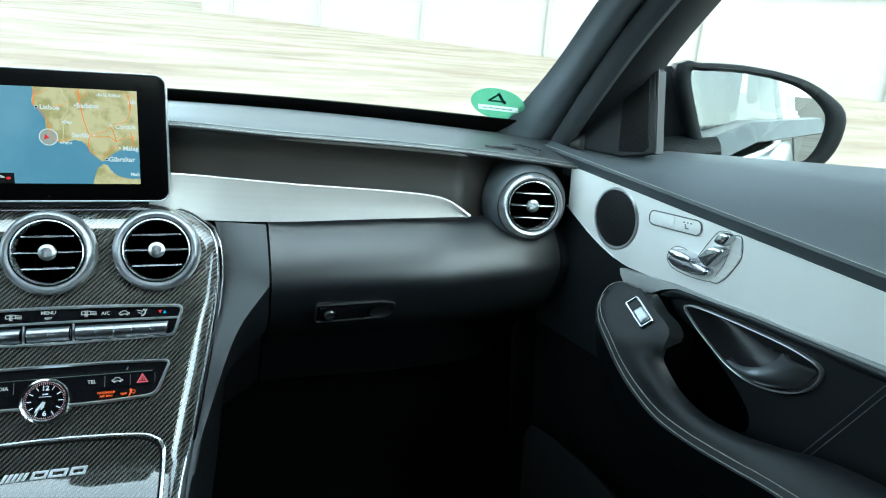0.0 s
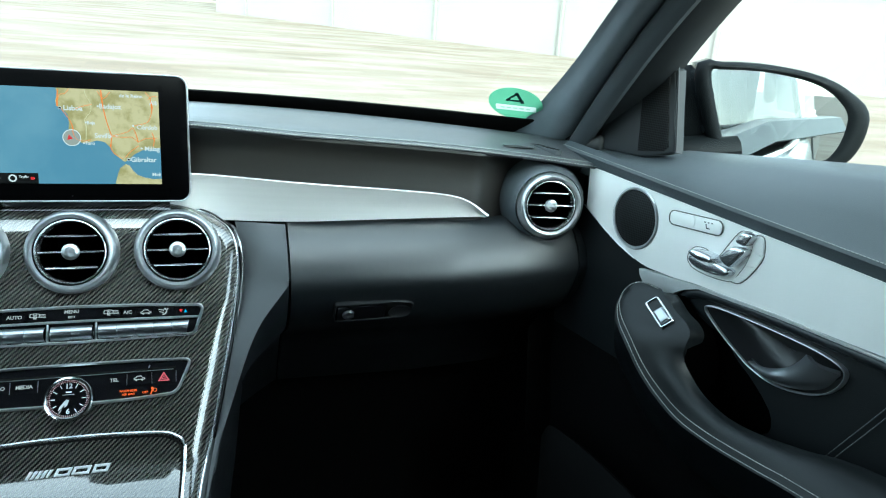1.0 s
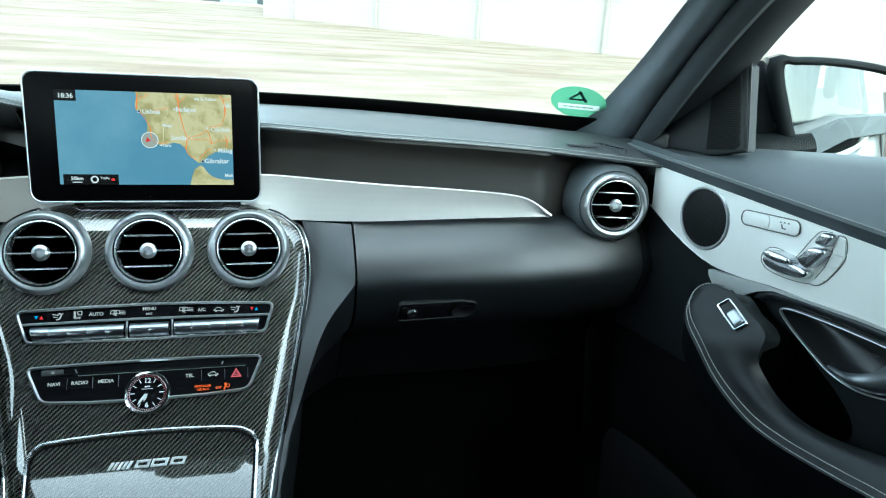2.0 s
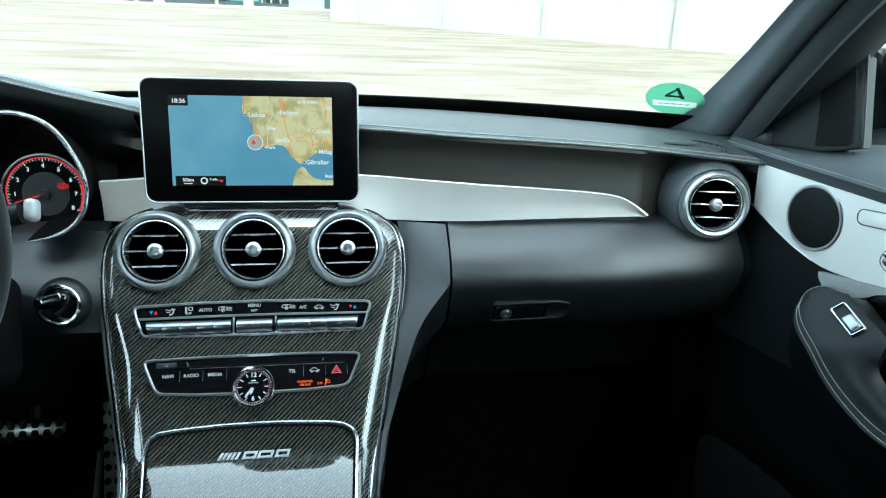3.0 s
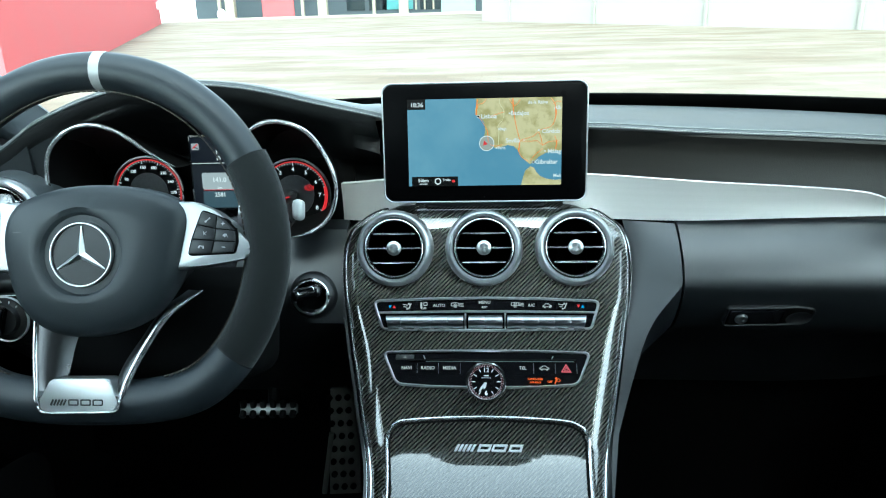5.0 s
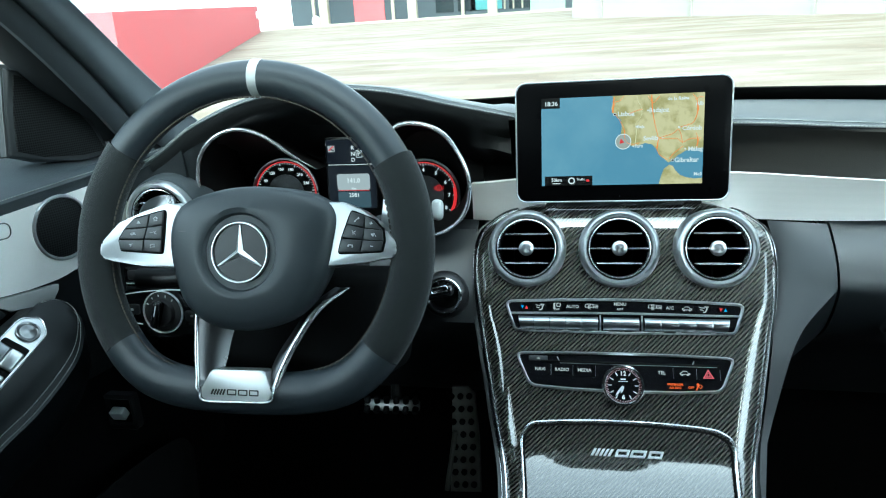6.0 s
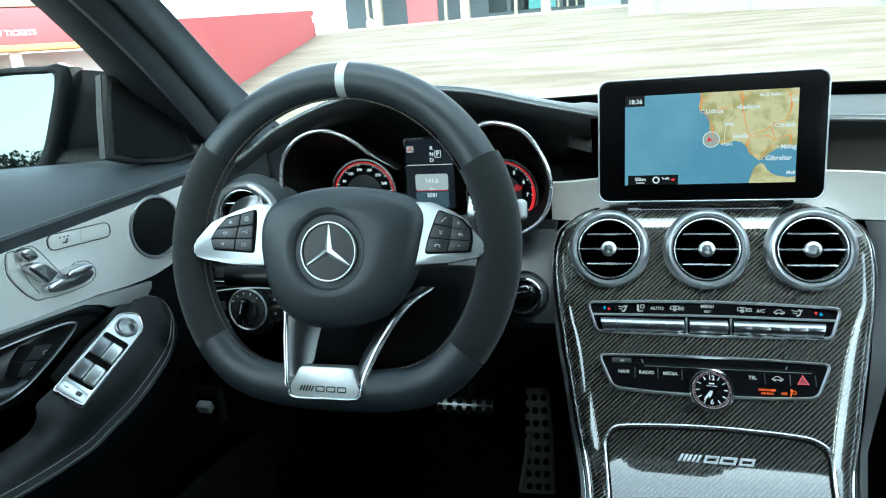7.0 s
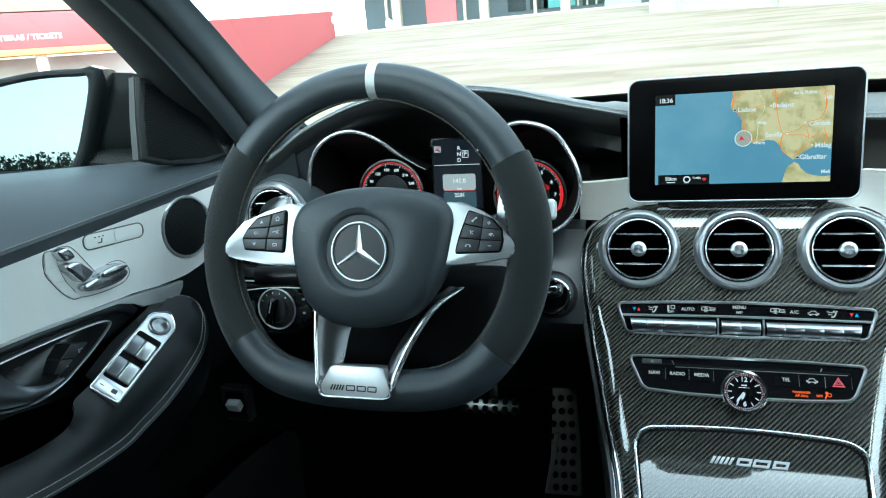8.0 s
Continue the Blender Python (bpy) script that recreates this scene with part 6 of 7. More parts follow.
# lining colour is darkened for the shadow under the hood
part("hood_lining", grid(rows, thick=0.004), HOOD, cluster, "smooth hood lining, darkened for shade")
face_rows = [[(x, 0.902, z) for x in frange(-0.56, -0.175, 8)] for z in frange(0.89, 1.055, 5)]
part("backplate", grid(face_rows, thick=0.006), BLACK, cluster)


def dial(cx, cz, numbers, a0, gap, needle, flip):
    m = upright(cx, 0.885, cz, 6) @ Matrix.Diagonal((0.9, 0.9, 1, 1))
    rx = -0.462 if not flip else -0.242
    f = -1 if flip else 1
    path = spline([(-0.050, -0.060), (-0.072, -0.03), (-0.078, 0.005), (-0.068, 0.042), (-0.042, 0.066), (-0.012, 0.0735), (0.016, 0.067), (0.036, 0.055), (0.055, 0.040), (0.088, 0.020)], 6)
    if flip:
        path = spline([(-0.064, 0.040), (-0.036, 0.064), (-0.006, 0.0735), (0.030, 0.062), (0.052, 0.032), (0.062, 0.0), (0.058, -0.03), (0.044, -0.052), (0.02, -0.066), (-0.01, -0.072)], 6)
    ring = [Vector((rx + px, 0.800 + 0.12 * (0.0735 - pz) * 0.3, 0.990 + pz)) for px, pz in path]
    d = part("dial_face", lathe([(0.0555, -0.002), (0.0555, 0.0005), (0, 0.0005)], m, 40), BLACK, cluster, "black dial")
    part("cowl_ring", sweep(ring, [0.0026 * min(1.0, 0.15 + 6.0 * min(i, len(ring) - 1 - i) / len(ring)) for i in range(len(ring))], 8), BRIGHT, d, "chrome arc round the dial")
    wall = []
    for k, p in enumerate(ring):
        c = Vector((cx, 0.895, cz))
        q = p.lerp(c, 0.22)
        wall.append([p + Vector((0, 0.002, 0)), p.lerp(q, 0.4) + Vector((0, 0.02, 0)), Vector((q.x, 0.893, q.z))])
    part("dial_tube", grid(wall), BLACK, d, "dark conical dial surround")
    part("tick_ring", lathe([(0.0505, 0.0004), (0.0505, 0.0014), (0.0488, 0.0014), (0.0488, 0.0004)], m, 48), RED_LIT, d, "lit red ring")
    part("outer_bead", lathe([(0.0555, 0.0), (0.0555, 0.004), (0.053, 0.004), (0.0525, 0.0)], m, 44), STEEL_DARK, d, "thin grey bead")
    part("centre_weave", plate(circle(0.030, 32), m, 0, 0.0012), CARBON_FLAT, d, "carbon-look dial centre")
    a1 = a0 - gap * (len(numbers) - 1)
    tk = []
    for k in range(49):
        a = radians(a0 + (a1 - a0) * k / 48)
        big = k % 6 == 0
        tk.append(box((0.0045 if big else 0.0026, 0.0010 if big else 0.0006, 0.0004), m @ Matrix.Rotation(a, 4, "Z") @ pose(0.0462 if big else 0.0472, 0, 0.0014)))
    part("ticks", joined(*tk), WHITE_LIT, d, "lit white tick marks")
    for k, t in enumerate(numbers):
        a = radians(a0 - gap * k)
        part("figure", words(t, 0.0078 if len(t) < 2 else 0.0062, m @ pose(0.0385 * math.cos(a), 0.0385 * math.sin(a), 0.0014)), WHITE_LIT, d)
    r = m @ Matrix.Rotation(radians(needle), 4, "Z")
    part("needle", plate([(-0.004, -0.0012), (0.040, -0.0005), (0.040, 0.0005), (-0.004, 0.0012)], r, 0.0045, 0.006), RED_LIT, d, "red needle")
    part("needle_hub", lathe([(0.0065, 0.001), (0.006, 0.0075), (0, 0.008)], m, 20), HARD, d)
    return d, m


CARBON_FLAT = material("carbon_look_print", (0.03, 0.03, 0.032), 0.4, vary=0.6, vary_scale=420, stretch=(1, 0.1, 1))
dial(-0.456, 0.962, [str(30 * k) for k in range(11)], 222, 24.7, 222, False)
tach, tm = dial(-0.2554, 0.956, [str(k) for k in range(9)], 210, 30.0, 196, True)
part("red_zone", sweep([tm @ Vector((0.0478 * math.cos(radians(a)), 0.0478 * math.sin(radians(a)), 0.0016)) for a in frange(14, -30, 16)], 0.0019, 6, flat=0.4, up=(0, -1, 0)), RED_LIT, tach, "lit red zone of the rev counter")
lamp = part("warning_light", ring_plate(circle(0.0046, 20, 0.023, 0.011), 0.0010, tm, 0.0012, 0.002, 0.0001), RED_LIT, tach, "red warning light")
part("lamp_bar", box((0.0016, 0.0046, 0.0006), tm @ pose(0.023, 0.011, 0.0016)), RED_LIT, lamp)
for px in (0.0166, 0.0294):
    part("lamp_bar", box((0.0010, 0.0062, 0.0006), tm @ pose(px, 0.011, 0.0016)), RED_LIT, lamp)
part("figure", words("60", 0.0055, tm @ pose(0.002, -0.041, 0.0014)), WHITE_LIT, tach)
part("figure", words("120", 0.0055, tm @ pose(0.022, -0.035, 0.0014)), WHITE_LIT, tach)
cm = upright(-0.349, 0.864, 0.992, 4)
mid = part("driver_display", plate(rounded(0.070, 0.098, 0.004), cm, 0, 0.001), GLOSS, cluster, "small driver display")
part("status_field", plate(rounded(0.066, 0.032, 0.002, 3, 0, 0.030), cm, 0.0005, 0.0015), NAVY_LIT, mid, "lit navy field")
part("trip_field", plate(rounded(0.066, 0.058, 0.002, 3, 0, -0.018), cm, 0.0005, 0.0015), NAVY_LIT, mid)
part("divider", box((0.064, 0.0008, 0.0004), cm @ pose(0, 0.0125, 0.0017)), WHITE_LIT, mid)
part("trip_card", plate(rounded(0.046, 0.022, 0.003, 3, 0.002, -0.011), cm, 0.001, 0.002), GREY_LIT, mid, "lit grey trip card")
part("trip_card", plate(rounded(0.046, 0.022, 0.002, 3, 0.002, -0.035), cm, 0.001, 0.002), BLUE_LIT, mid)
for t, px, pz, sz in (("R", 0.004, 0.0345, 0.0075), ("N", 0.004, 0.0265, 0.0075), ("D", 0.004, 0.0185, 0.0075), ("P", 0.0125, 0.0265, 0.0085), ("141.0", 0.002, -0.0095, 0.0085), ("km", 0.002, -0.020, 0.005), ("2581", 0.002, -0.029, 0.0075)):
    part("figure", words(t, sz, cm @ pose(px, pz, 0.0022)), WHITE_LIT, mid)
part("frame_mark", ring_plate(rounded(0.0088, 0.0098, 0.001, 2, 0.0125, 0.0265), 0.0008, cm, 0.0014, 0.002, 0.0001), WHITE_LIT, mid)
part("warning_icon", plate(rounded(0.0095, 0.0085, 0.001, 2, -0.026, 0.034), cm, 0.001, 0.0022), GREY_LIT, mid, "small status icon")
part("icon_mark", box((0.009, 0.0016, 0.0006), cm @ pose(-0.026, 0.0345, 0.0022, 0, 0, 40)), RED_LIT, mid)
part("icon_mark", box((0.006, 0.0014, 0.0006), cm @ pose(-0.0245, 0.0325, 0.0022, 0, 0, -30)), NAVY_LIT, mid)
part("red_rule", box((0.044, 0.0007, 0.0004), cm @ pose(0.002, -0.0225, 0.0022)), RED_LIT, mid)

# ---- driver's lower dashboard ----
DLOW = [(0.872, 0.925), (0.85, 0.917), (0.835, 0.90), (0.815, 0.88), (0.79, 0.86), (0.783, 0.835), (0.79, 0.81), (0.81, 0.78), (0.85, 0.73), (0.90, 0.68), (0.96, 0.62)]
rows = []
for x in frange(-0.655, -0.18, 30):
    bulge = 0.045 * math.exp(-((x + 0.57) / 0.09) ** 2)
    near = max(0.0, 1 + (x + 0.18) / 0.10) ** 1.5
    rows.append([(x, y - bulge * math.exp(-((z - 0.85) / 0.07) ** 2) + (max(y, curve_value(FACE_Y, z) + 0.002) - y) * near, z) for y, z in DLOW])
part("driver_panel", grid(rows, thick=0.006), PLASTIC, dash, "black lower panel under the instruments")
rows = []
for x in frange(-0.655, -0.553, 8):
    s = stitch_at(x)
    rows.append([s + Vector((0, 0.004, -0.004)), Vector((x, s.y + 0.008, s.z - 0.02)), Vector((x, 0.80, 0.98)), Vector((x, 0.815, 0.94)), Vector((x, 0.83, 0.90))])
part("driver_end", grid(rows, thick=0.006), LEATHER, dash)
# leather cheek that runs from the hood down to the left dial's chrome arc
inner_c = spline([(-0.512, 0.810, 0.930), (-0.534, 0.809, 0.960), (-0.540, 0.807, 0.995), (-0.530, 0.804, 1.032), (-0.504, 0.802, 1.056), (-0.478, 0.802, 1.0635)], 5)
outer_c = spline([(-0.575, 0.83, 0.90), (-0.575, 0.812, 0.94), (-0.575, 0.802, 0.985), (-0.570, 0.797, 1.036), (-0.540, 0.794, 1.0585), (-0.500, 0.792, 1.0755)], 5)
part("dial_cheek", grid([[Vector(a).lerp(Vector(b), t) for t in frange(0, 1, 4)] for a, b in zip(inner_c, outer_c)], thick=0.004), LEATHER, dash)


def start_button():
    m = upright(-0.215, 0.778, 0.851, 12) @ Matrix.Diagonal((0.92, 0.92, 1, 1))
    s = thing("start_button", (-0.215, 0.79, 0.85), "black ignition switch in a chrome ring", "ignition switch")
    part("surround", lathe([(0.033, -0.012), (0.0315, -0.006), (0.029, -0.001), (0.0255, 0.001)], m, 36), HARD, s)
    part("ring", lathe([(0.0255, -0.004), (0.0255, 0.003), (0.024, 0.0045), (0.0215, 0.0042), (0.0205, 0.002), (0.0205, -0.006)], m, 40), CHROME, s, "chrome ring")
    part("well", lathe([(0.0205, 0.001), (0.0195, -0.008), (0, -0.008)], m, 32), GLOSS, s)
    key = part("key_head", box((0.040, 0.017, 0.020), m @ pose(-0.003, 0.007, 0.010, 0, 0, 12), 0.006, 3), GLOSS, s, "gloss black key head")
    part("key_clasp", ring_plate(rounded(0.024, 0.009, 0.003, 3), 0.0022, m @ pose(-0.002, 0.011, 0.019, 0, 0, 12), 0, 0.0022, 0.0006), CHROME, key, "chrome clasp")


def light_switch():
    m = upright(-0.5735, 0.728, 0.843, 8) @ Matrix.Diagonal((1.03, 1.03, 1.03, 1))
    s = thing("light_switch", (-0.57, 0.74, 0.843), "black rotary light switch with chrome ring", "light switch")
    part("panel", plate(spline([(-0.058, 0.022), (0.0, 0.029), (0.052, 0.027), (0.056, -0.01), (0.03, -0.03), (-0.02, -0.031), (-0.045, -0.02)], 4, True)[::-1], m, -0.012, 0.0, 0.003), GLOSS, s, "gloss black switch panel")
    part("trim_line", sweep([m @ Vector(q) for q in spline([(-0.058, 0.021, 0.001), (-0.02, 0.0265, 0.001), (0.02, 0.0285, 0.001), (0.055, 0.0265, 0.001)], 5)], 0.0008, 6), LINE, s)
    part("ring", lathe([(0.0272, -0.002), (0.0272, 0.0022), (0.0266, 0.0030), (0.0258, 0.0024), (0.0258, -0.002)], m, 44), LINE, s, "chrome ring")
    part("trim_line", sweep([m @ Vector(q) for q in spline([(-0.058, 0.004, 0.001), (-0.05, -0.012, 0.001), (-0.030, -0.016, 0.001)], 5)], 0.0007, 6), LINE, s)
    part("trim_line", sweep([m @ Vector(q) for q in spline([(0.030, -0.004, 0.001), (0.045, -0.003, 0.001), (0.058, 0.002, 0.001)], 5)], 0.0007, 6), LINE, s)
    part("dial", lathe([(0.025, 0.0), (0.0245, 0.002), (0.018, 0.003), (0.016, 0.008), (0, 0.009)], m, 36), HARD, s)
    part("grip", box((0.0095, 0.034, 0.014), m @ pose(0, 0, 0.013, 0, 0, -16), 0.004, 3), GLOSS, s, "black grip bar")
    part("grip_line", box((0.0012, 0.014, 0.0006), m @ pose(0.002, 0.006, 0.0203, 0, 0, -16)), WHITE_MARK, s)
    for k in range(5):
        a = radians(150 - 26 * k)
        part("mark", box((0.0026, 0.0013, 0.0004), m @ Matrix.Rotation(a, 4, "Z") @ pose(0.0215, 0, 0.0033)), WHITE_MARK, s)
    for px, py in ((-0.042, 0.003), (0.040, 0.014), (0.040, -0.004)):
        part("button", plate(rounded(0.020, 0.013, 0.003, 3, px, py), m, 0, 0.0022, 0.0006), HARD, s)
        part("mark", box((0.004, 0.0028, 0.0004), m @ pose(px, py, 0.0024)), WHITE_MARK, s)
    m2 = upright(-0.575, 0.735, 0.889, 10)
    part("upper_panel", plate(rounded(0.100, 0.026, 0.005), m2, -0.01, 0.0, 0.002), GLOSS, s, "gloss black button panel")
    for k in range(4):
        part("button", plate(rounded(0.0205, 0.0125, 0.002, 3, -0.033 + 0.022 * k, 0.002), m2, 0, 0.003, 0.0008), SATIN_DARK if k in (1, 2) else HARD, s, "silver button" if k == 1 else "")
    part("trim_line", sweep([m2 @ Vector((px, -0.0095, 0.001)) for px in (-0.047, 0.0, 0.047)], 0.0008, 6), LINE, s)


def park_brake():
    m = upright(-0.655, 0.712, 0.703, 0)
    s = thing("parking_brake_switch", (-0.655, 0.72, 0.70), "black parking brake switch with a silver lever", "switch")
    part("frame", ring_plate(rounded(0.048, 0.052, 0.005), 0.007, m, -0.01, 0.003, 0.002), HARD, s)
    part("well", plate(rounded(0.036, 0.040, 0.003), m, -0.02, -0.006), BLACK, s)
    part("lever", box((0.020, 0.015, 0.012), m @ pose(0.001, 0.0, 0.004, 24), 0.0018, 3), LINE, s, "silver lever")


def pedals():
    b = thing("brake_pedal", (-0.31, 0.93, 0.55), "studded steel brake pedal", "pedal", "pedals")
    m = axes((-0.339, 0.935, 0.598), (1, 0, 0.02), (0, 0.5, 0.87))
    part("pad", box((0.092, 0.018, 0.012), m @ pose(-0.004, 0.001, 0), 0.004, 2), STEEL, b)
    for k in range(6):
        part("stud", lathe([(0.0052, 0.0), (0.0052, 0.0085), (0.004, 0.010), (0, 0.010)], m @ pose(-0.044 + 0.016 * k, 0.005, 0.004, -55, 0, 0), 12), HARD, b, "black rubber stud")
        part("stud", lathe([(0.0052, 0.0), (0.0052, 0.0085), (0.004, 0.010), (0, 0.010)], m @ pose(-0.044 + 0.016 * k, -0.003, 0.004, 55, 0, 0), 12), HARD, b)
    part("arm", sweep([(-0.34, 0.95, 0.60), (-0.345, 1.0, 0.72), (-0.345, 1.06, 0.90)], 0.009, 8), HARD, b)
    a = thing("accelerator_pedal", (-0.225, 0.92, 0.46), "perforated steel accelerator pedal with rubber studs", "pedal", "pedals")
    m = axes((-0.2256, 0.922, 0.554), (1, 0.0, 0.06), (0.13, 0.18, 0.95)) @ Matrix.Diagonal((1.05, 1.05, 1, 1))
    out = [(-0.027, -0.085), (0.021, -0.085), (0.024, 0.0), (0.0225, 0.068), (0.012, 0.080), (-0.011, 0.080), (-0.016, 0.02)]
    part("pad", plate(out, m, -0.004, 0.003, 0.002), PEDAL, a)
    for j in range(8):
        for i in range(3):
            px = -0.013 + 0.0135 * i - (0.003 if j < 3 else 0)
            part("stud", lathe([(0.0046, 0.0), (0.0046, 0.005), (0.0036, 0.006), (0, 0.006)], m @ pose(px, -0.072 + 0.0197 * j, 0.002), 12), BLACK, a)
    part("arm", sweep([(-0.2186, 0.937, 0.545), (-0.2186, 1.0, 0.64), (-0.22, 1.07, 0.78)], 0.008, 8), HARD, a)
    part("rod", sweep(spline([(-0.245, 0.862, 0.50), (-0.238, 0.862, 0.54), (-0.228, 0.868, 0.60)], 4), 0.004, 8), PEDAL, a)


start_button()
light_switch()
park_brake()
pedals()

# ---- climate strip ----
climate = thing("climate_controls", (0, 0.775, 0.83), "chrome-framed climate control strip with silver rocker keys", "controls")
fm = face_frame(0.0, 0.830)


o = fillet([(-0.1395, 0.0180, 0.008), (-0.07, 0.0205, 0), (0.0, 0.0215, 0), (0.07, 0.0203, 0), (0.1395, 0.0172, 0.008), (0.1275, -0.0190, 0.009), (0.0, -0.0212, 0), (-0.1265, -0.0195, 0.009)])[::-1]
part("frame", ring_plate(o, 0.0032, fm, -0.004, 0.0045, 0.0014), SATIN, climate, "satin chrome frame")
part("bed", plate(shrink(o, 0.003), fm, -0.006, 0.0015), GLOSS, climate, "gloss black strip")
rail = spline([(-0.134, 0.002, 0.0022), (0.0, 0.0035, 0.0022), (0.134, 0.002, 0.0022)], 8)
part("divider", sweep([fm @ Vector(q) for q in rail], 0.0014, 6), SATIN, climate)
for px in (-0.0245, 0.0235):
    part("divider", box((0.0022, 0.021, 0.004), fm @ pose(px, -0.009, 0.0022), 0.0008, 1), SATIN, climate)
for x0, x1, n in ((-0.122, -0.027, 5), (-0.021, 0.020, 2), (0.026, 0.121, 5)):
    w = (x1 - x0) / n
    for i in range(n):
        cx = x0 + w * (i + 0.5)
        prof = [(-0.0092 + 0.0078 * math.cos(radians(a)), 0.0010 + 0.0075 * math.sin(radians(a))) for a in frange(185, -5, 12)]
        slant = [(-0.22 if (i == 0 and x0 < -0.1) else 0.0), (0.22 if (i == n - 1 and x1 > 0.1) else 0.0)]
        xa, xb = cx - w / 2 + 0.0001, cx + w / 2 - 0.0001
        keyrow = []
        for ex, sl, dip in ((xa, slant[0], 0.0002), (xa + 0.0007, slant[0], 0.0), (xb - 0.0007, slant[1], 0.0), (xb, slant[1], 0.0002)):
            keyrow.append([fm @ Vector((ex + sl * (py + 0.001), py, pz - dip)) for py, pz in prof])
        part("rocker_key", grid(keyrow, thick=0.001), ROCKER, climate, "silver rocker key" if i == 0 else "")
        part("key_lip", box((w - 0.005, 0.0018, 0.003), fm @ pose(cx, -0.0178, 0.003), 0.0006, 1), CHROME, climate)
BLUE_MARK = glow("lit_blue_mark", (0.05, 0.45, 0.9), 0.7)
PRINT_LIT = glow("lit_print", (0.62, 0.64, 0.65), 0.75)
for sx in (-1, 1):
    px = sx * 0.1145
    t = fm @ pose(px, 0.0095, 0.0016)
    part("temperature_mark", plate([(-0.0045, 0.002), (-0.0005, 0.002), (-0.0025, -0.002)][::-1], t, 0, 0.0006), BLUE_MARK if sx < 0 else RED_LIT, climate)
    part("temperature_mark", plate([(0.0005, -0.002), (0.0045, -0.002), (0.0025, 0.002)], t, 0, 0.0006), RED_LIT if sx < 0 else BLUE_MARK, climate)
part("print", words("AUTO", 0.0053, fm @ pose(-0.0567, 0.0108, 0.0017)), PRINT_LIT, climate, "white key print")
part("print", words("MENU", 0.0053, fm @ pose(-0.0012, 0.0145, 0.0017)), PRINT_LIT, climate)
part("print", words("REST", 0.0034, fm @ pose(-0.0012, 0.0085, 0.0017)), PRINT_LIT, climate)
part("print", words("A/C", 0.0053, fm @ pose(0.0555, 0.0108, 0.0017)), PRINT_LIT, climate)
part("print", words("OFF", 0.0036, fm @ pose(-0.0755, 0.0072, 0.0017)), PRINT_LIT, climate)


def icon_seat(px, py):
    """A seated figure with air blowing at it, in strokes."""
    t = fm @ pose(px, py, 0.0016)
    body = spline([(0.0052, 0.0034, 0), (0.0036, 0.0020, 0), (0.0030, -0.0008, 0), (0.0012, -0.0030, 0), (-0.0012, -0.0034, 0)], 4)
    return joined(plate(circle(0.0012, 10, 0.0018, 0.0030), t, 0, 0.0005), sweep([t @ Vector(q) for q in body], 0.0008, 6),
                  box((0.0050, 0.0009, 0.0005), t @ pose(-0.0030, 0.0022, 0, 0, 0, -12)), box((0.0046, 0.0009, 0.0005), t @ pose(-0.0022, -0.0006, 0, 0, 0, -12)),
                  plate([(-0.0004, 0.0027), (-0.0006, 0.0007), (0.0010, 0.0014)][::-1], t, 0, 0.0005))


def icon_screen(px, py):
    """A heated pane: a bowed outline with three wavy rays through it."""
    t = fm @ pose(px, py, 0.0016)
    rays = [sweep([t @ Vector((0.0012 * k, -0.0036 + 0.0011 * i, 0)) + t.to_3x3() @ Vector((0.0004 * (-1) ** i, 0, 0)) for i in range(6)], 0.0004, 5) for k in (-1, 0, 1)]
    lines = [box((0.0060, 0.0007, 0.0005), t @ pose(0.0074, 0.0016 - 0.0016 * k, 0, 0, 0, -6)) for k in range(3)]
    return joined(ring_plate(fillet([(-0.0056, -0.0016, 0.001), (0.0052, -0.0016, 0.001), (0.0044, 0.0026, 0.0012), (0.0, 0.0032, 0), (-0.0048, 0.0026, 0.0012)], 3), 0.0008, t, 0, 0.0005, 0.0001), *rays, *lines)


def icon_car(px, py, t0=None):
    t = (t0 or fm) @ pose(px, py, 0.0017)
    return joined(ring_plate([(-0.0055, -0.0016), (0.0055, -0.0016), (0.0058, 0.0002), (0.0035, 0.0008), (0.0018, 0.0028), (-0.0022, 0.0028), (-0.0042, 0.0008), (-0.0058, 0.0004)], 0.0008, t, 0, 0.0005, 0.0001),
                  plate(circle(0.0011, 10, -0.003, -0.0018), t, 0, 0.0005), plate(circle(0.0011, 10, 0.003, -0.0018), t, 0, 0.0005))


for bm in (icon_seat(-0.0958, 0.0098), icon_seat(0.0932, 0.0098), icon_screen(-0.037, 0.0115), icon_screen(0.036, 0.0118), icon_car(0.0746, 0.0102)):
    part("icon", bm, PRINT_LIT, climate)
part("icon", joined(box((0.0022, 0.0075, 0.0005), fm @ pose(-0.0785, 0.0112, 0.0017)), ring_plate(rounded(0.005, 0.0048, 0.001, 2, -0.0735, 0.0128), 0.0009, fm, 0.0015, 0.0021, 0.0001)), PRINT_LIT, climate)

# ---- audio panel and clock ----
audio = thing("audio_panel", (0, 0.74, 0.775), "chrome-framed gloss black audio panel with disc slot", "controls")
am = face_frame(0.0, 0.776)
o = fillet([(-0.1250, 0.0208, 0.007), (-0.06, 0.0226, 0), (0.0, 0.023, 0), (0.06, 0.0226, 0), (0.1250, 0.0205, 0.007), (0.1080, -0.0195, 0.016), (0.06, -0.0225, 0), (0.0, -0.0235, 0), (-0.06, -0.0225, 0), (-0.1070, -0.0195, 0.016)])[::-1]
part("frame", ring_plate(o, 0.003, am, -0.004, 0.0045, 0.0013), SATIN, audio, "satin chrome frame")
part("bed", plate(shrink(o, 0.0028), am, -0.006, 0.0015), GLOSS, audio, "gloss black panel")
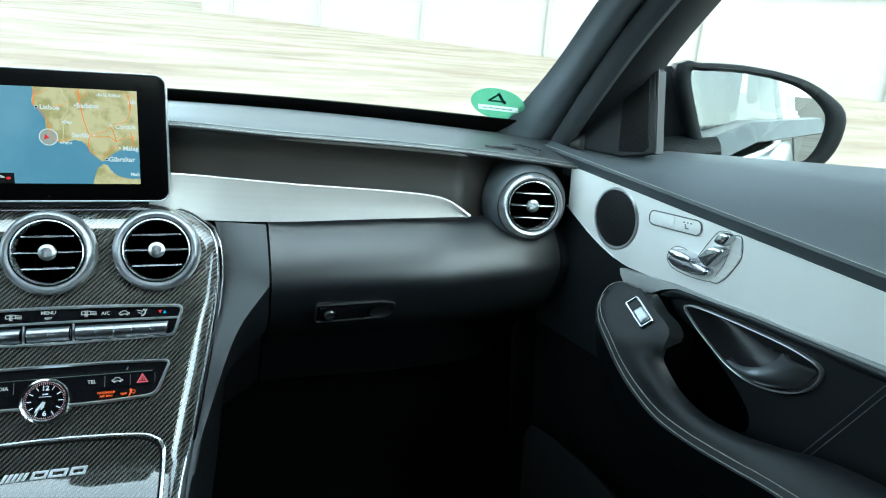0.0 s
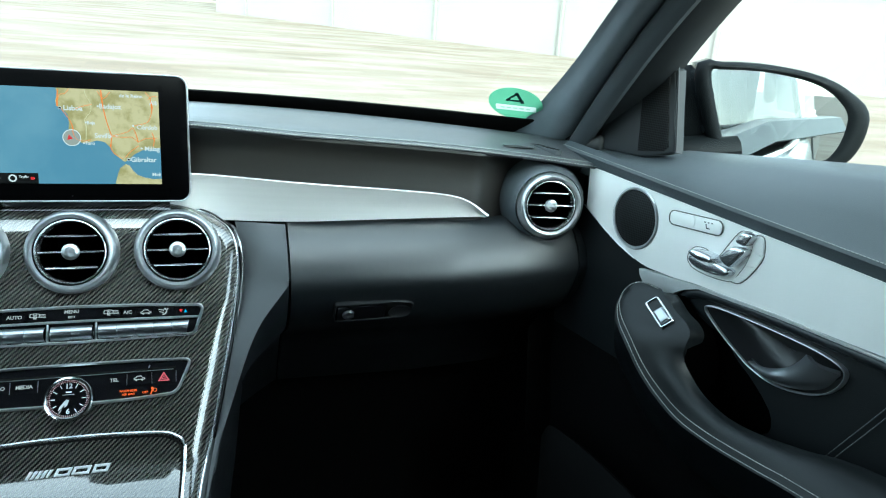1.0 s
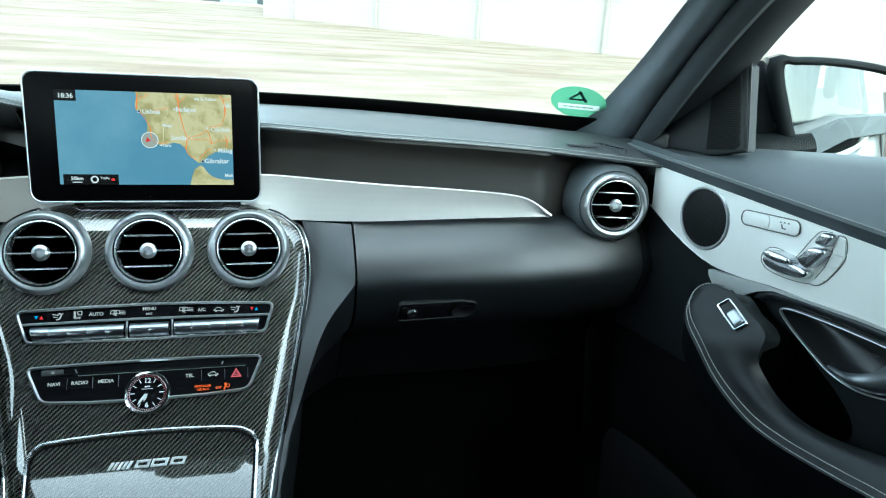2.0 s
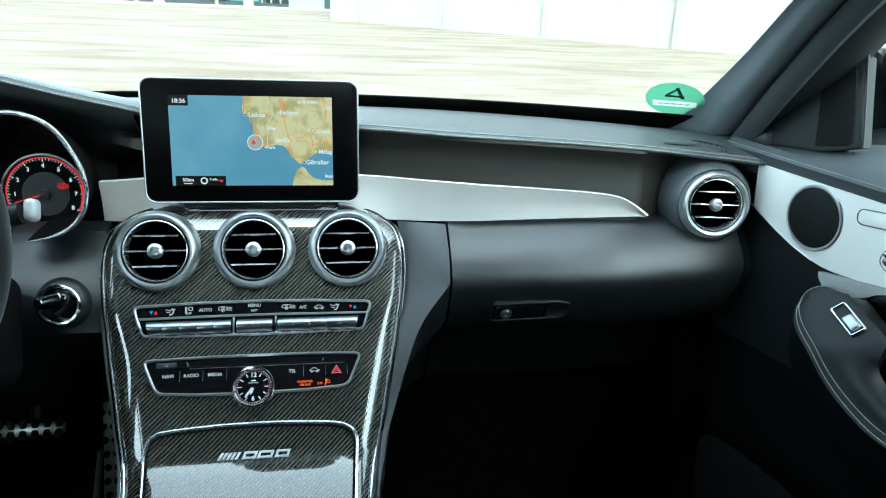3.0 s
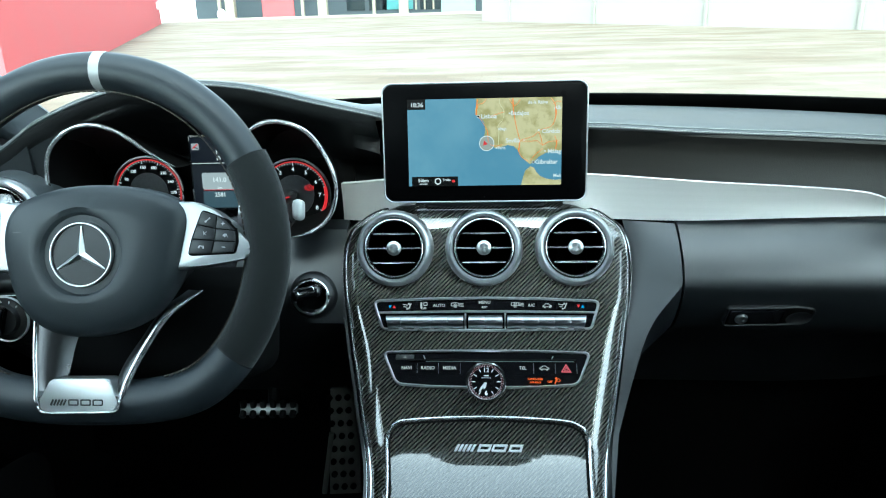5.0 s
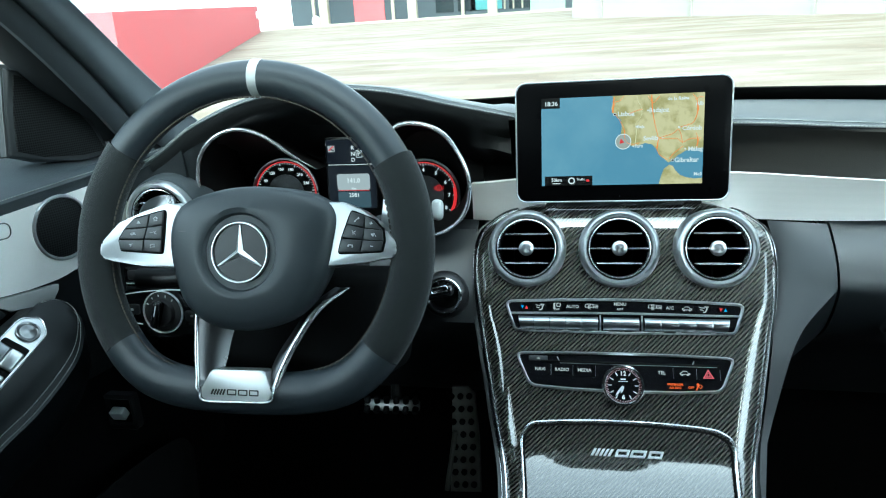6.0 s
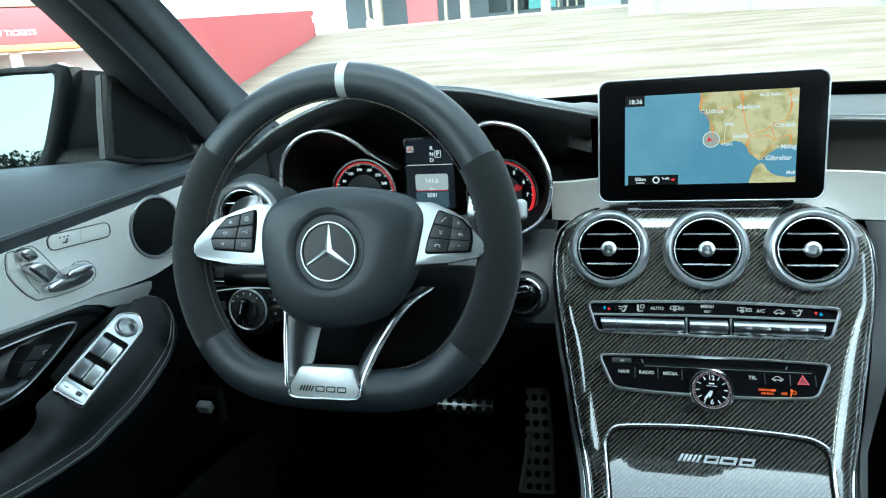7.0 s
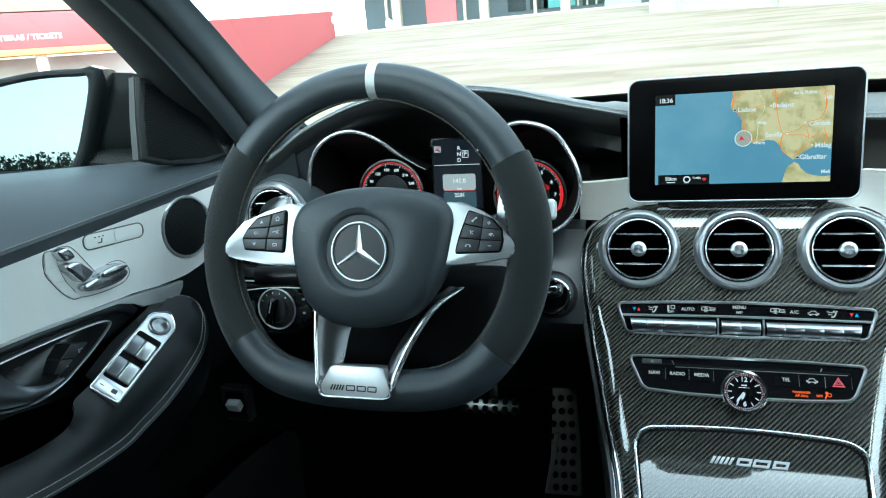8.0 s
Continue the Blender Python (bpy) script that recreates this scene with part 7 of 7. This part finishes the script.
part("disc_slot", box((0.20, 0.0022, 0.003), am @ pose(0.006, 0.0105, 0.0016), 0.0006, 1), BLACK, audio, "narrow disc slot")
part("slot_edge", box((0.175, 0.0006, 0.001), am @ pose(0.016, 0.0088, 0.002)), STEEL, audio)
part("slot_notch", box((0.0012, 0.006, 0.001), am @ pose(-0.0735, 0.0135, 0.0018, 0, 0, 25)), STEEL, audio)
part("slot_notch", box((0.0012, 0.006, 0.001), am @ pose(0.078, 0.0125, 0.0018, 0, 0, -25)), STEEL, audio)
part("eject_key", plate(rounded(0.022, 0.0062, 0.001, 2, -0.097, 0.0138), am, 0.001, 0.0024, 0.0005), HARD, audio)
part("icon", plate([(-0.0022, -0.0012), (0.0022, -0.0012), (0, 0.0018)], am @ pose(-0.0965, 0.0138, 0.0024), 0, 0.0004), PRINT_LIT, audio)
for px, t in ((-0.0945, "NAVI"), (-0.0692, "RADIO"), (-0.0432, "MEDIA"), (0.0432, "TEL"), (0.0685, ""), (0.0937, "")):
    key = part("key", plate(rounded(0.0245, 0.0128, 0.0015, 2, px, 0.0005), am, 0.001, 0.0026), GLOSS, audio, "gloss black key" if t == "NAVI" else "")
    part("key_seam", box((0.0004, 0.012, 0.0006), am @ pose(px + 0.0127, 0.0005, 0.0022)), STEEL, audio)
    if t:
        part("print", words(t, 0.0054, am @ pose(px, 0.0008, 0.0028)), PRINT_LIT, audio)
part("icon", icon_car(0.0685, 0.001, am @ pose(0, 0, 0.0012)), PRINT_LIT, audio)
tri_m = am @ pose(0.0937, 0.0005, 0.0027)
HAZARD = glow("lit_hazard", (0.75, 0.12, 0.16), 0.9)
part("hazard_mark", ring_plate([(-0.0062, -0.0045), (0.0062, -0.0045), (0, 0.006)], 0.0014, tri_m, 0, 0.0006, 0.0001), HAZARD, audio, "lit red hazard triangle")
part("hazard_mark", ring_plate([(-0.0026, -0.0022), (0.0026, -0.0022), (0, 0.0022)], 0.0007, tri_m, 0, 0.0006, 0.0001), HAZARD, audio)
part("airbag_lamp", words("PASSENGER", 0.0034, am @ pose(0.0575, -0.0118, 0.0018)), AMBER_LIT, audio, "lit amber lettering")
part("airbag_lamp", words("AIR BAG", 0.0034, am @ pose(0.0575, -0.0155, 0.0018)), AMBER_LIT, audio)
part("airbag_lamp", words("OFF", 0.0036, am @ pose(0.0745, -0.0148, 0.0018)), AMBER_LIT, audio)
part("airbag_lamp", joined(plate(circle(0.0014, 10, 0.0818, -0.0108), am, 0.0015, 0.0021), box((0.0014, 0.006, 0.0005), am @ pose(0.0812, -0.0148, 0.0018, 0, 0, -20)), ring_plate(circle(0.0022, 12, 0.0845, -0.013), 0.0007, am, 0.0015, 0.0021, 0.0001)), AMBER_LIT, audio)

clock = thing("dash_clock", (0, 0.724, 0.763), "small analogue clock with white figures in a chrome ring", "clock")
km = face_frame(0.0, 0.7635) @ pose(0, 0, 0.0036) @ Matrix.Diagonal((0.93, 0.93, 1, 1))
part("ring", lathe([(0.0255, -0.008), (0.0255, 0.004), (0.0245, 0.0062), (0.0228, 0.0065), (0.0215, 0.0055), (0.0205, 0.004), (0.0205, 0.002)], km, 44), CHROME, clock, "chrome ring")
part("face", lathe([(0.0212, 0.0028), (0, 0.0028)], km, 36), GLOSS, clock, "black clock face")
part("minute_track", lathe([(0.0203, 0.0028), (0.0203, 0.0036), (0.0193, 0.0036), (0.0193, 0.0028)], km, 40), glow("dim_red", (0.30, 0.02, 0.04), 0.25), clock)
for k in range(12):
    if k in (0, 6):
        continue
    a = radians(90 - 30 * k)
    part("hour_mark", box((0.0045, 0.0010, 0.0004), km @ Matrix.Rotation(a, 4, "Z") @ pose(0.0158, 0, 0.0032)), WHITE_MARK, clock)
mk = [box((0.0012, 0.0004, 0.0003), km @ Matrix.Rotation(radians(6 * k), 4, "Z") @ pose(0.0192, 0, 0.0038)) for k in range(60)]
part("minute_marks", joined(*mk), WHITE_MARK, clock)
part("figure", words("12", 0.0078, km @ pose(0, 0.0143, 0.0032)), WHITE_MARK, clock)
part("figure", words("6", 0.0078, km @ pose(0, -0.0143, 0.0032)), WHITE_MARK, clock)
part("face_bar", box((0.012, 0.0006, 0.0003), km @ pose(0, 0.0048, 0.0032)), WHITE_MARK, clock)
part("face_bar", box((0.006, 0.0016, 0.0003), km @ pose(0, 0.0076, 0.0032)), WHITE_MARK, clock)
part("hour_hand", plate([(-0.0013, 0), (0.0013, 0), (0.0016, 0.007), (0, 0.0105), (-0.0016, 0.007)], km @ Matrix.Rotation(radians(-198), 4, "Z"), 0.0042, 0.0048), WHITE_MARK, clock)
part("minute_hand", plate([(-0.0010, 0), (0.0010, 0), (0.0013, 0.012), (0, 0.0165), (-0.0013, 0.012)], km @ Matrix.Rotation(radians(-216), 4, "Z"), 0.005, 0.0056), WHITE_MARK, clock)
part("hand_hub", lathe([(0.0016, 0.004), (0.0016, 0.0062), (0, 0.0064)], km, 14), CHROME, clock)

# ---- stowage lid with badge ----
lid = thing("stowage_lid", (0, 0.67, 0.69), "carbon-fibre stowage lid with a chrome outline and badge", "lid")


def on_face(x, s, lift=0.0):
    """A place on the console's face: s metres down along it from the height 0.737."""
    acc, prev = 0.0, None
    for y, z in FACE_S:
        if z > 0.737 or y > 0.845:
            continue
        q = Vector((0, y, z))
        if prev is not None:
            step = (q - prev).length
            if acc + step >= s:
                d = (q - prev).normalized()
                p = prev + d * (s - acc)
                n = Vector((0, d.z, -d.y))
                if n.z < 0:
                    n = -n
                return Vector((x, p.y, p.z)) + n * lift
            acc += step
        prev = q
    return Vector((x, prev.y, prev.z))


top = spline([(-0.1075, 0.20), (-0.109, 0.10), (-0.1145, 0.032), (-0.112, 0.016), (-0.104, 0.008), (-0.09, 0.005), (-0.045, 0.002), (0.0, 0.001), (0.045, 0.002), (0.09, 0.005), (0.106, 0.010), (0.114, 0.018), (0.1155, 0.034), (0.1125, 0.10), (0.111, 0.20)], 8)
part("outline", sweep([on_face(x, s, 0.0015) for x, s in top], 0.0020, 8), BRIGHT, lid, "chrome outline")
part("gap", sweep([on_face(x * 0.974, s + 0.0035, 0.0003) for x, s in top], 0.0012, 6), BLACK, lid, "dark seam")
bmx = face_frame(0.0, 0.7045)
for k in range(5):
    x = -0.0335 + 0.0046 * k
    part("badge_bar", plate([(x - 0.004, -0.004), (x - 0.001, -0.004), (x + 0.0035, 0.004), (x + 0.0005, 0.004)], bmx, 0, 0.0022, 0.0004), LINE, lid, "slanted chrome badge bar" if k == 0 else "")
for x, w in ((-0.0025, 0.0145), (0.0145, 0.0165), (0.033, 0.015)):
    part("badge_block", ring_plate([(x - w / 2 - 0.0015, -0.0042), (x + w / 2 - 0.0015, -0.0042), (x + w / 2 + 0.0015, 0.0042), (x - w / 2 + 0.0015, 0.0042)], 0.0026, bmx, 0, 0.0022, 0.0005), LINE, lid, "chrome badge block")

# ---- freestanding display ----
dm = axes((0.0, 0.8405, 1.0285), (1, 0, 0), (0, 0.122, 0.9925))
screen = thing("display_screen", (0, 0.86, 0.955), "freestanding black display with silver rim showing a map", "display")
part("housing", plate(rounded(0.249, 0.144, 0.012, 6), dm, -0.018, 0.001, 0.002, 3), SCREEN_BLACK, screen, "gloss black bezel")
part("rim", ring_plate(rounded(0.2515, 0.1465, 0.013, 6), 0.0020, dm, -0.016, 0.0016, 0.0007), SATIN, screen, "thin silver rim")
part("stand", box((0.16, 0.03, 0.05), pose(0, 0.868, 0.945), 0.008), HARD, screen)


def map_paint(name, c1, c2, scale, level):
    """A lit patch of the map with terrain shading."""
    m = glow(name, c1, level)
    n, l = m.node_tree.nodes, m.node_tree.links
    co, no, rp = n.new("ShaderNodeTexCoord"), n.new("ShaderNodeTexNoise"), n.new("ShaderNodeValToRGB")
    no.inputs["Scale"].default_value, no.inputs["Detail"].default_value, no.inputs["Roughness"].default_value = scale, 6, 0.6
    rp.color_ramp.elements[0].position, rp.color_ramp.elements[0].color = 0.38, (*c2, 1)
    rp.color_ramp.elements[1].position, rp.color_ramp.elements[1].color = 0.55, (*c1, 1)
    l.new(co.outputs["Object"], no.inputs["Vector"])
    l.new(no.outputs["Fac"], rp.inputs[0])
    l.new(rp.outputs[0], n["Principled BSDF"].inputs["Emission Color"])
    return m


SEA = map_paint("map_sea", (0.115, 0.275, 0.40), (0.165, 0.335, 0.45), 9, 1.0)
LAND = map_paint("map_land", (0.66, 0.56, 0.31), (0.42, 0.35, 0.14), 60, 1.0)
ROAD = glow("map_road", (0.95, 0.24, 0.03), 1.0)
BORDER = glow("map_border", (0.85, 0.8, 0.5), 0.9)
W, H = 0.188, 0.1055
CY = 0.0005


def at(u, v):
    return ((u - 0.5) * W, (0.5 - v) * H + CY)


part("sea", plate(rounded(W, H, 0.0003, 1, 0, CY), dm, 0, 0.0014), SEA, screen, "lit blue sea on the map")
iberia = [(0.445, 0.0), (0.452, 0.06), (0.440, 0.13), (0.445, 0.19), (0.475, 0.22), (0.50, 0.27), (0.505, 0.36), (0.498, 0.46), (0.508, 0.55), (0.545, 0.545), (0.575, 0.57), (0.615, 0.555), (0.65, 0.535), (0.69, 0.55),
          (0.722, 0.61), (0.735, 0.67), (0.765, 0.715), (0.795, 0.76), (0.818, 0.735), (0.85, 0.68), (0.897, 0.63), (0.95, 0.615), (1.0, 0.60), (1.0, 0.0)]
part("land", plate([at(*q) for q in iberia][::-1], dm, 0.0010, 0.0018), LAND, screen, "lit tan land on the map")
africa = [(0.80, 0.783), (0.767, 0.83), (0.753, 0.90), (0.738, 1.0), (1.0, 1.0), (1.0, 0.94), (0.955, 0.945), (0.905, 0.93), (0.865, 0.90), (0.838, 0.85), (0.822, 0.80)]
part("land", plate([at(*q) for q in africa][::-1], dm, 0.0010, 0.0018), LAND, screen)


def line_on_map(pts, r, mat, name):
    q = [dm @ Vector((*at(u, v), 0.0019)) for u, v in spline(pts, 4)]
    part(name, sweep(q, r, 4, flat=0.3), mat, screen)


ROADS = (
    ((0.73, 0.484), (0.783, 0.458), (0.823, 0.431), (0.847, 0.391), (0.864, 0.446), (0.877, 0.547)),
    ((0.736, 0.49), (0.80, 0.495), (0.841, 0.492), (0.877, 0.536), (0.92, 0.503), (0.985, 0.495)),
    ((0.955, 0.435), (0.967, 0.506), (0.96, 0.588)), ((0.73, 0.49), (0.723, 0.597), (0.74, 0.67), (0.786, 0.726)),
    ((0.799, 0.715), (0.829, 0.651), (0.878, 0.583)), ((0.543, 0.208), (0.589, 0.177), (0.632, 0.157)),
    ((0.685, 0.004), (0.692, 0.169), (0.708, 0.332), (0.73, 0.478)), ((0.448, 0.186), (0.45, 0.111), (0.456, 0.01)),
    ((0.452, 0.125), (0.466, 0.066), (0.491, 0.057), (0.515, 0.004)), ((0.468, 0.212), (0.505, 0.313), (0.522, 0.389), (0.528, 0.487), (0.543, 0.53)),
    ((0.929, 0.01), (0.956, 0.083), (0.96, 0.201), (0.939, 0.316), (0.902, 0.349), (0.859, 0.369)),
    ((0.664, 0.016), (0.696, 0.091), (0.732, 0.023)), ((0.944, 0.082), (0.968, 0.049), (0.993, 0.052)), ((0.541, 0.53), (0.579, 0.545), (0.617, 0.528)))
for pts in ROADS:
    line_on_map(pts, 0.0010, ROAD, "road")
line_on_map(((0.596, 0.008), (0.603, 0.069), (0.623, 0.132), (0.624, 0.228), (0.588, 0.322), (0.595, 0.383), (0.59, 0.53)), 0.0005, BORDER, "border")
for t, u, v, sz in (("Lisboa", 0.53, 0.205, 0.0075), ("Badajoz", 0.73, 0.175, 0.0072), ("Sevilla", 0.685, 0.485, 0.0072), ("Gibraltar", 0.902, 0.735, 0.0075), ("Córdob", 0.93, 0.385, 0.0068), ("Málag", 0.953, 0.615, 0.0072),
                    ("Faro", 0.612, 0.567, 0.0052), ("Beja", 0.622, 0.352, 0.0050), ("de la Reina", 0.845, 0.055, 0.0054), ("Alb", 0.972, 0.12, 0.0062), ("Meli", 0.972, 0.895, 0.0055)):
    part("place_name", words(t, sz, dm @ pose(*at(u, v), 0.0021), 0.0001), WHITE_LIT, screen)
for u, v in ((0.462, 0.205), (0.818, 0.735)):
    part("town_mark", plate(rounded(0.0034, 0.0030, 0.0003, 1, *at(u, v)), dm, 0.0015, 0.0021), WHITE_LIT, screen)
    part("town_mark", plate(rounded(0.0024, 0.0020, 0.0003, 1, *at(u, v)), dm, 0.0018, 0.0023), BLACK, screen)
for u, v in ((0.663, 0.175), (0.757, 0.48), (0.852, 0.37), (0.893, 0.61), (0.578, 0.567), (0.594, 0.35)):
    part("town_mark", plate(circle(0.0011, 8, *at(u, v)), dm, 0.0015, 0.0021), WHITE_LIT, screen)
cu, cv = at(0.515, 0.512)
part("position_disc", plate(circle(0.0085, 28, cu, cv), dm, 0.0016, 0.0022), glow("map_disc", (0.42, 0.42, 0.38), 0.9), screen, "pale position marker")
part("position_ring", ring_plate(circle(0.0093, 32, cu, cv), 0.0009, dm, 0.0016, 0.0026, 0.0001), WHITE_LIT, screen)
part("position_arrow", plate([(cu - 0.0045, cv - 0.0025), (cu + 0.0012, cv - 0.001), (cu - 0.0028, cv + 0.0036)], dm, 0.002, 0.0026), RED_LIT, screen)
for (u0, u1, v0, v1) in ((0.0, 0.118, 0.0, 0.115), (0.02, 0.325, 0.89, 1.0)):
    (xa, ya), (xb, yb) = at(u0, v1), at(u1, v0)
    part("status_box", plate([(xa, ya), (xb, ya), (xb, yb), (xa, yb)], dm, 0.0012, 0.002), BLACK, screen, "black status box")
part("status_text", words("18:36", 0.0072, dm @ pose(*at(0.062, 0.065), 0.0023), 0.0001), WHITE_LIT, screen, "white clock figures")
part("status_text", words("50km", 0.0058, dm @ pose(*at(0.096, 0.935), 0.0023), 0.0001), WHITE_LIT, screen)
part("scale_bar", box((0.010, 0.001, 0.0004), dm @ pose(*at(0.096, 0.975), 0.0022)), WHITE_LIT, screen)
part("compass", ring_plate(circle(0.0042, 20, *at(0.192, 0.945)), 0.0016, dm, 0.0016, 0.0024, 0.0001), WHITE_LIT, screen)
part("status_text", words("Traffic", 0.0038, dm @ pose(*at(0.25, 0.93), 0.0023), 0.0001), WHITE_LIT, screen)
part("traffic_mark", plate(rounded(0.004, 0.003, 0.001, 2, *at(0.295, 0.945)), dm, 0.0016, 0.0024), RED_LIT, screen)
part("microphone", plate(circle(0.0008, 8, -0.0005, -0.0665), dm, 0.0005, 0.0014), HARD, screen)

# ---- windscreen sticker ----
STICKER = paper("green_sticker", (0.14, 0.38, 0.22))
PALE = paper("white_sticker_label", (0.6, 0.66, 0.6))
DKGREEN = material("dark_green_print", (0.0, 0.06, 0.05), 0.6)
wx = 0.577
base, topp = ws_base(wx), ws_top(wx)
dirn = (topp - base).normalized()
tang = (ws_base(wx + 0.02) - ws_base(wx - 0.02)).normalized()
sp = base + dirn * 0.050 + Vector((0, 0.0, 0.003))
stm = axes(sp, tang, dirn)
sticker = thing("windscreen_sticker", sp, "round green emissions sticker on the windscreen", "sticker")


def sheet(outlines, m, z=0.0):
    """Thin film: flat pieces side by side."""
    bm = bmesh.new()
    for o in outlines:
        bm.faces.new([bm.verts.new(m @ Vector((x, y, z))) for x, y in o])
    return bm


def arc(a0, a1, n=16):
    return [(0.040 * math.cos(radians(a0 + (a1 - a0) * i / n)), 0.048 * math.sin(radians(a0 + (a1 - a0) * i / n))) for i in range(n + 1)]


LA, LB = math.degrees(math.asin(-0.0045 / 0.048)), math.degrees(math.asin(-0.0205 / 0.048))
part("disc", sheet([arc(LA, 180 - LA, 30), arc(180 - LB, 360 + LB, 20), arc(LB, LA, 4) + [(0.030, -0.0045), (0.030, -0.0205)], arc(180 - LA, 180 - LB, 4) + [(-0.030, -0.0205), (-0.030, -0.0045)]], stm), STICKER, sticker)
part("label_field", sheet([[(-0.030, -0.0205), (0.030, -0.0205), (0.030, -0.0045), (-0.030, -0.0045)]], stm), PALE, sticker, "white label field")
part("figure", joined(box((0.0048, 0.032, 0.0004), stm @ pose(0.007, 0.020, 0.0008, 0, 0, 14)), box((0.026, 0.0045, 0.0004), stm @ pose(0.0, 0.011, 0.0008)), box((0.0035, 0.026, 0.0004), stm @ pose(-0.004, 0.022, 0.0008, 0, 0, -38))), DKGREEN, sticker, "dark green figure")
for k in range(5):
    part("label_bar", box((0.006, 0.0035, 0.0004), stm @ pose(-0.02 + 0.0095 * k, -0.012, 0.0006)), material("pale_green_print", (0.35, 0.6, 0.4), 0.6) if k == 0 else bpy.data.materials["pale_green_print"], sticker)
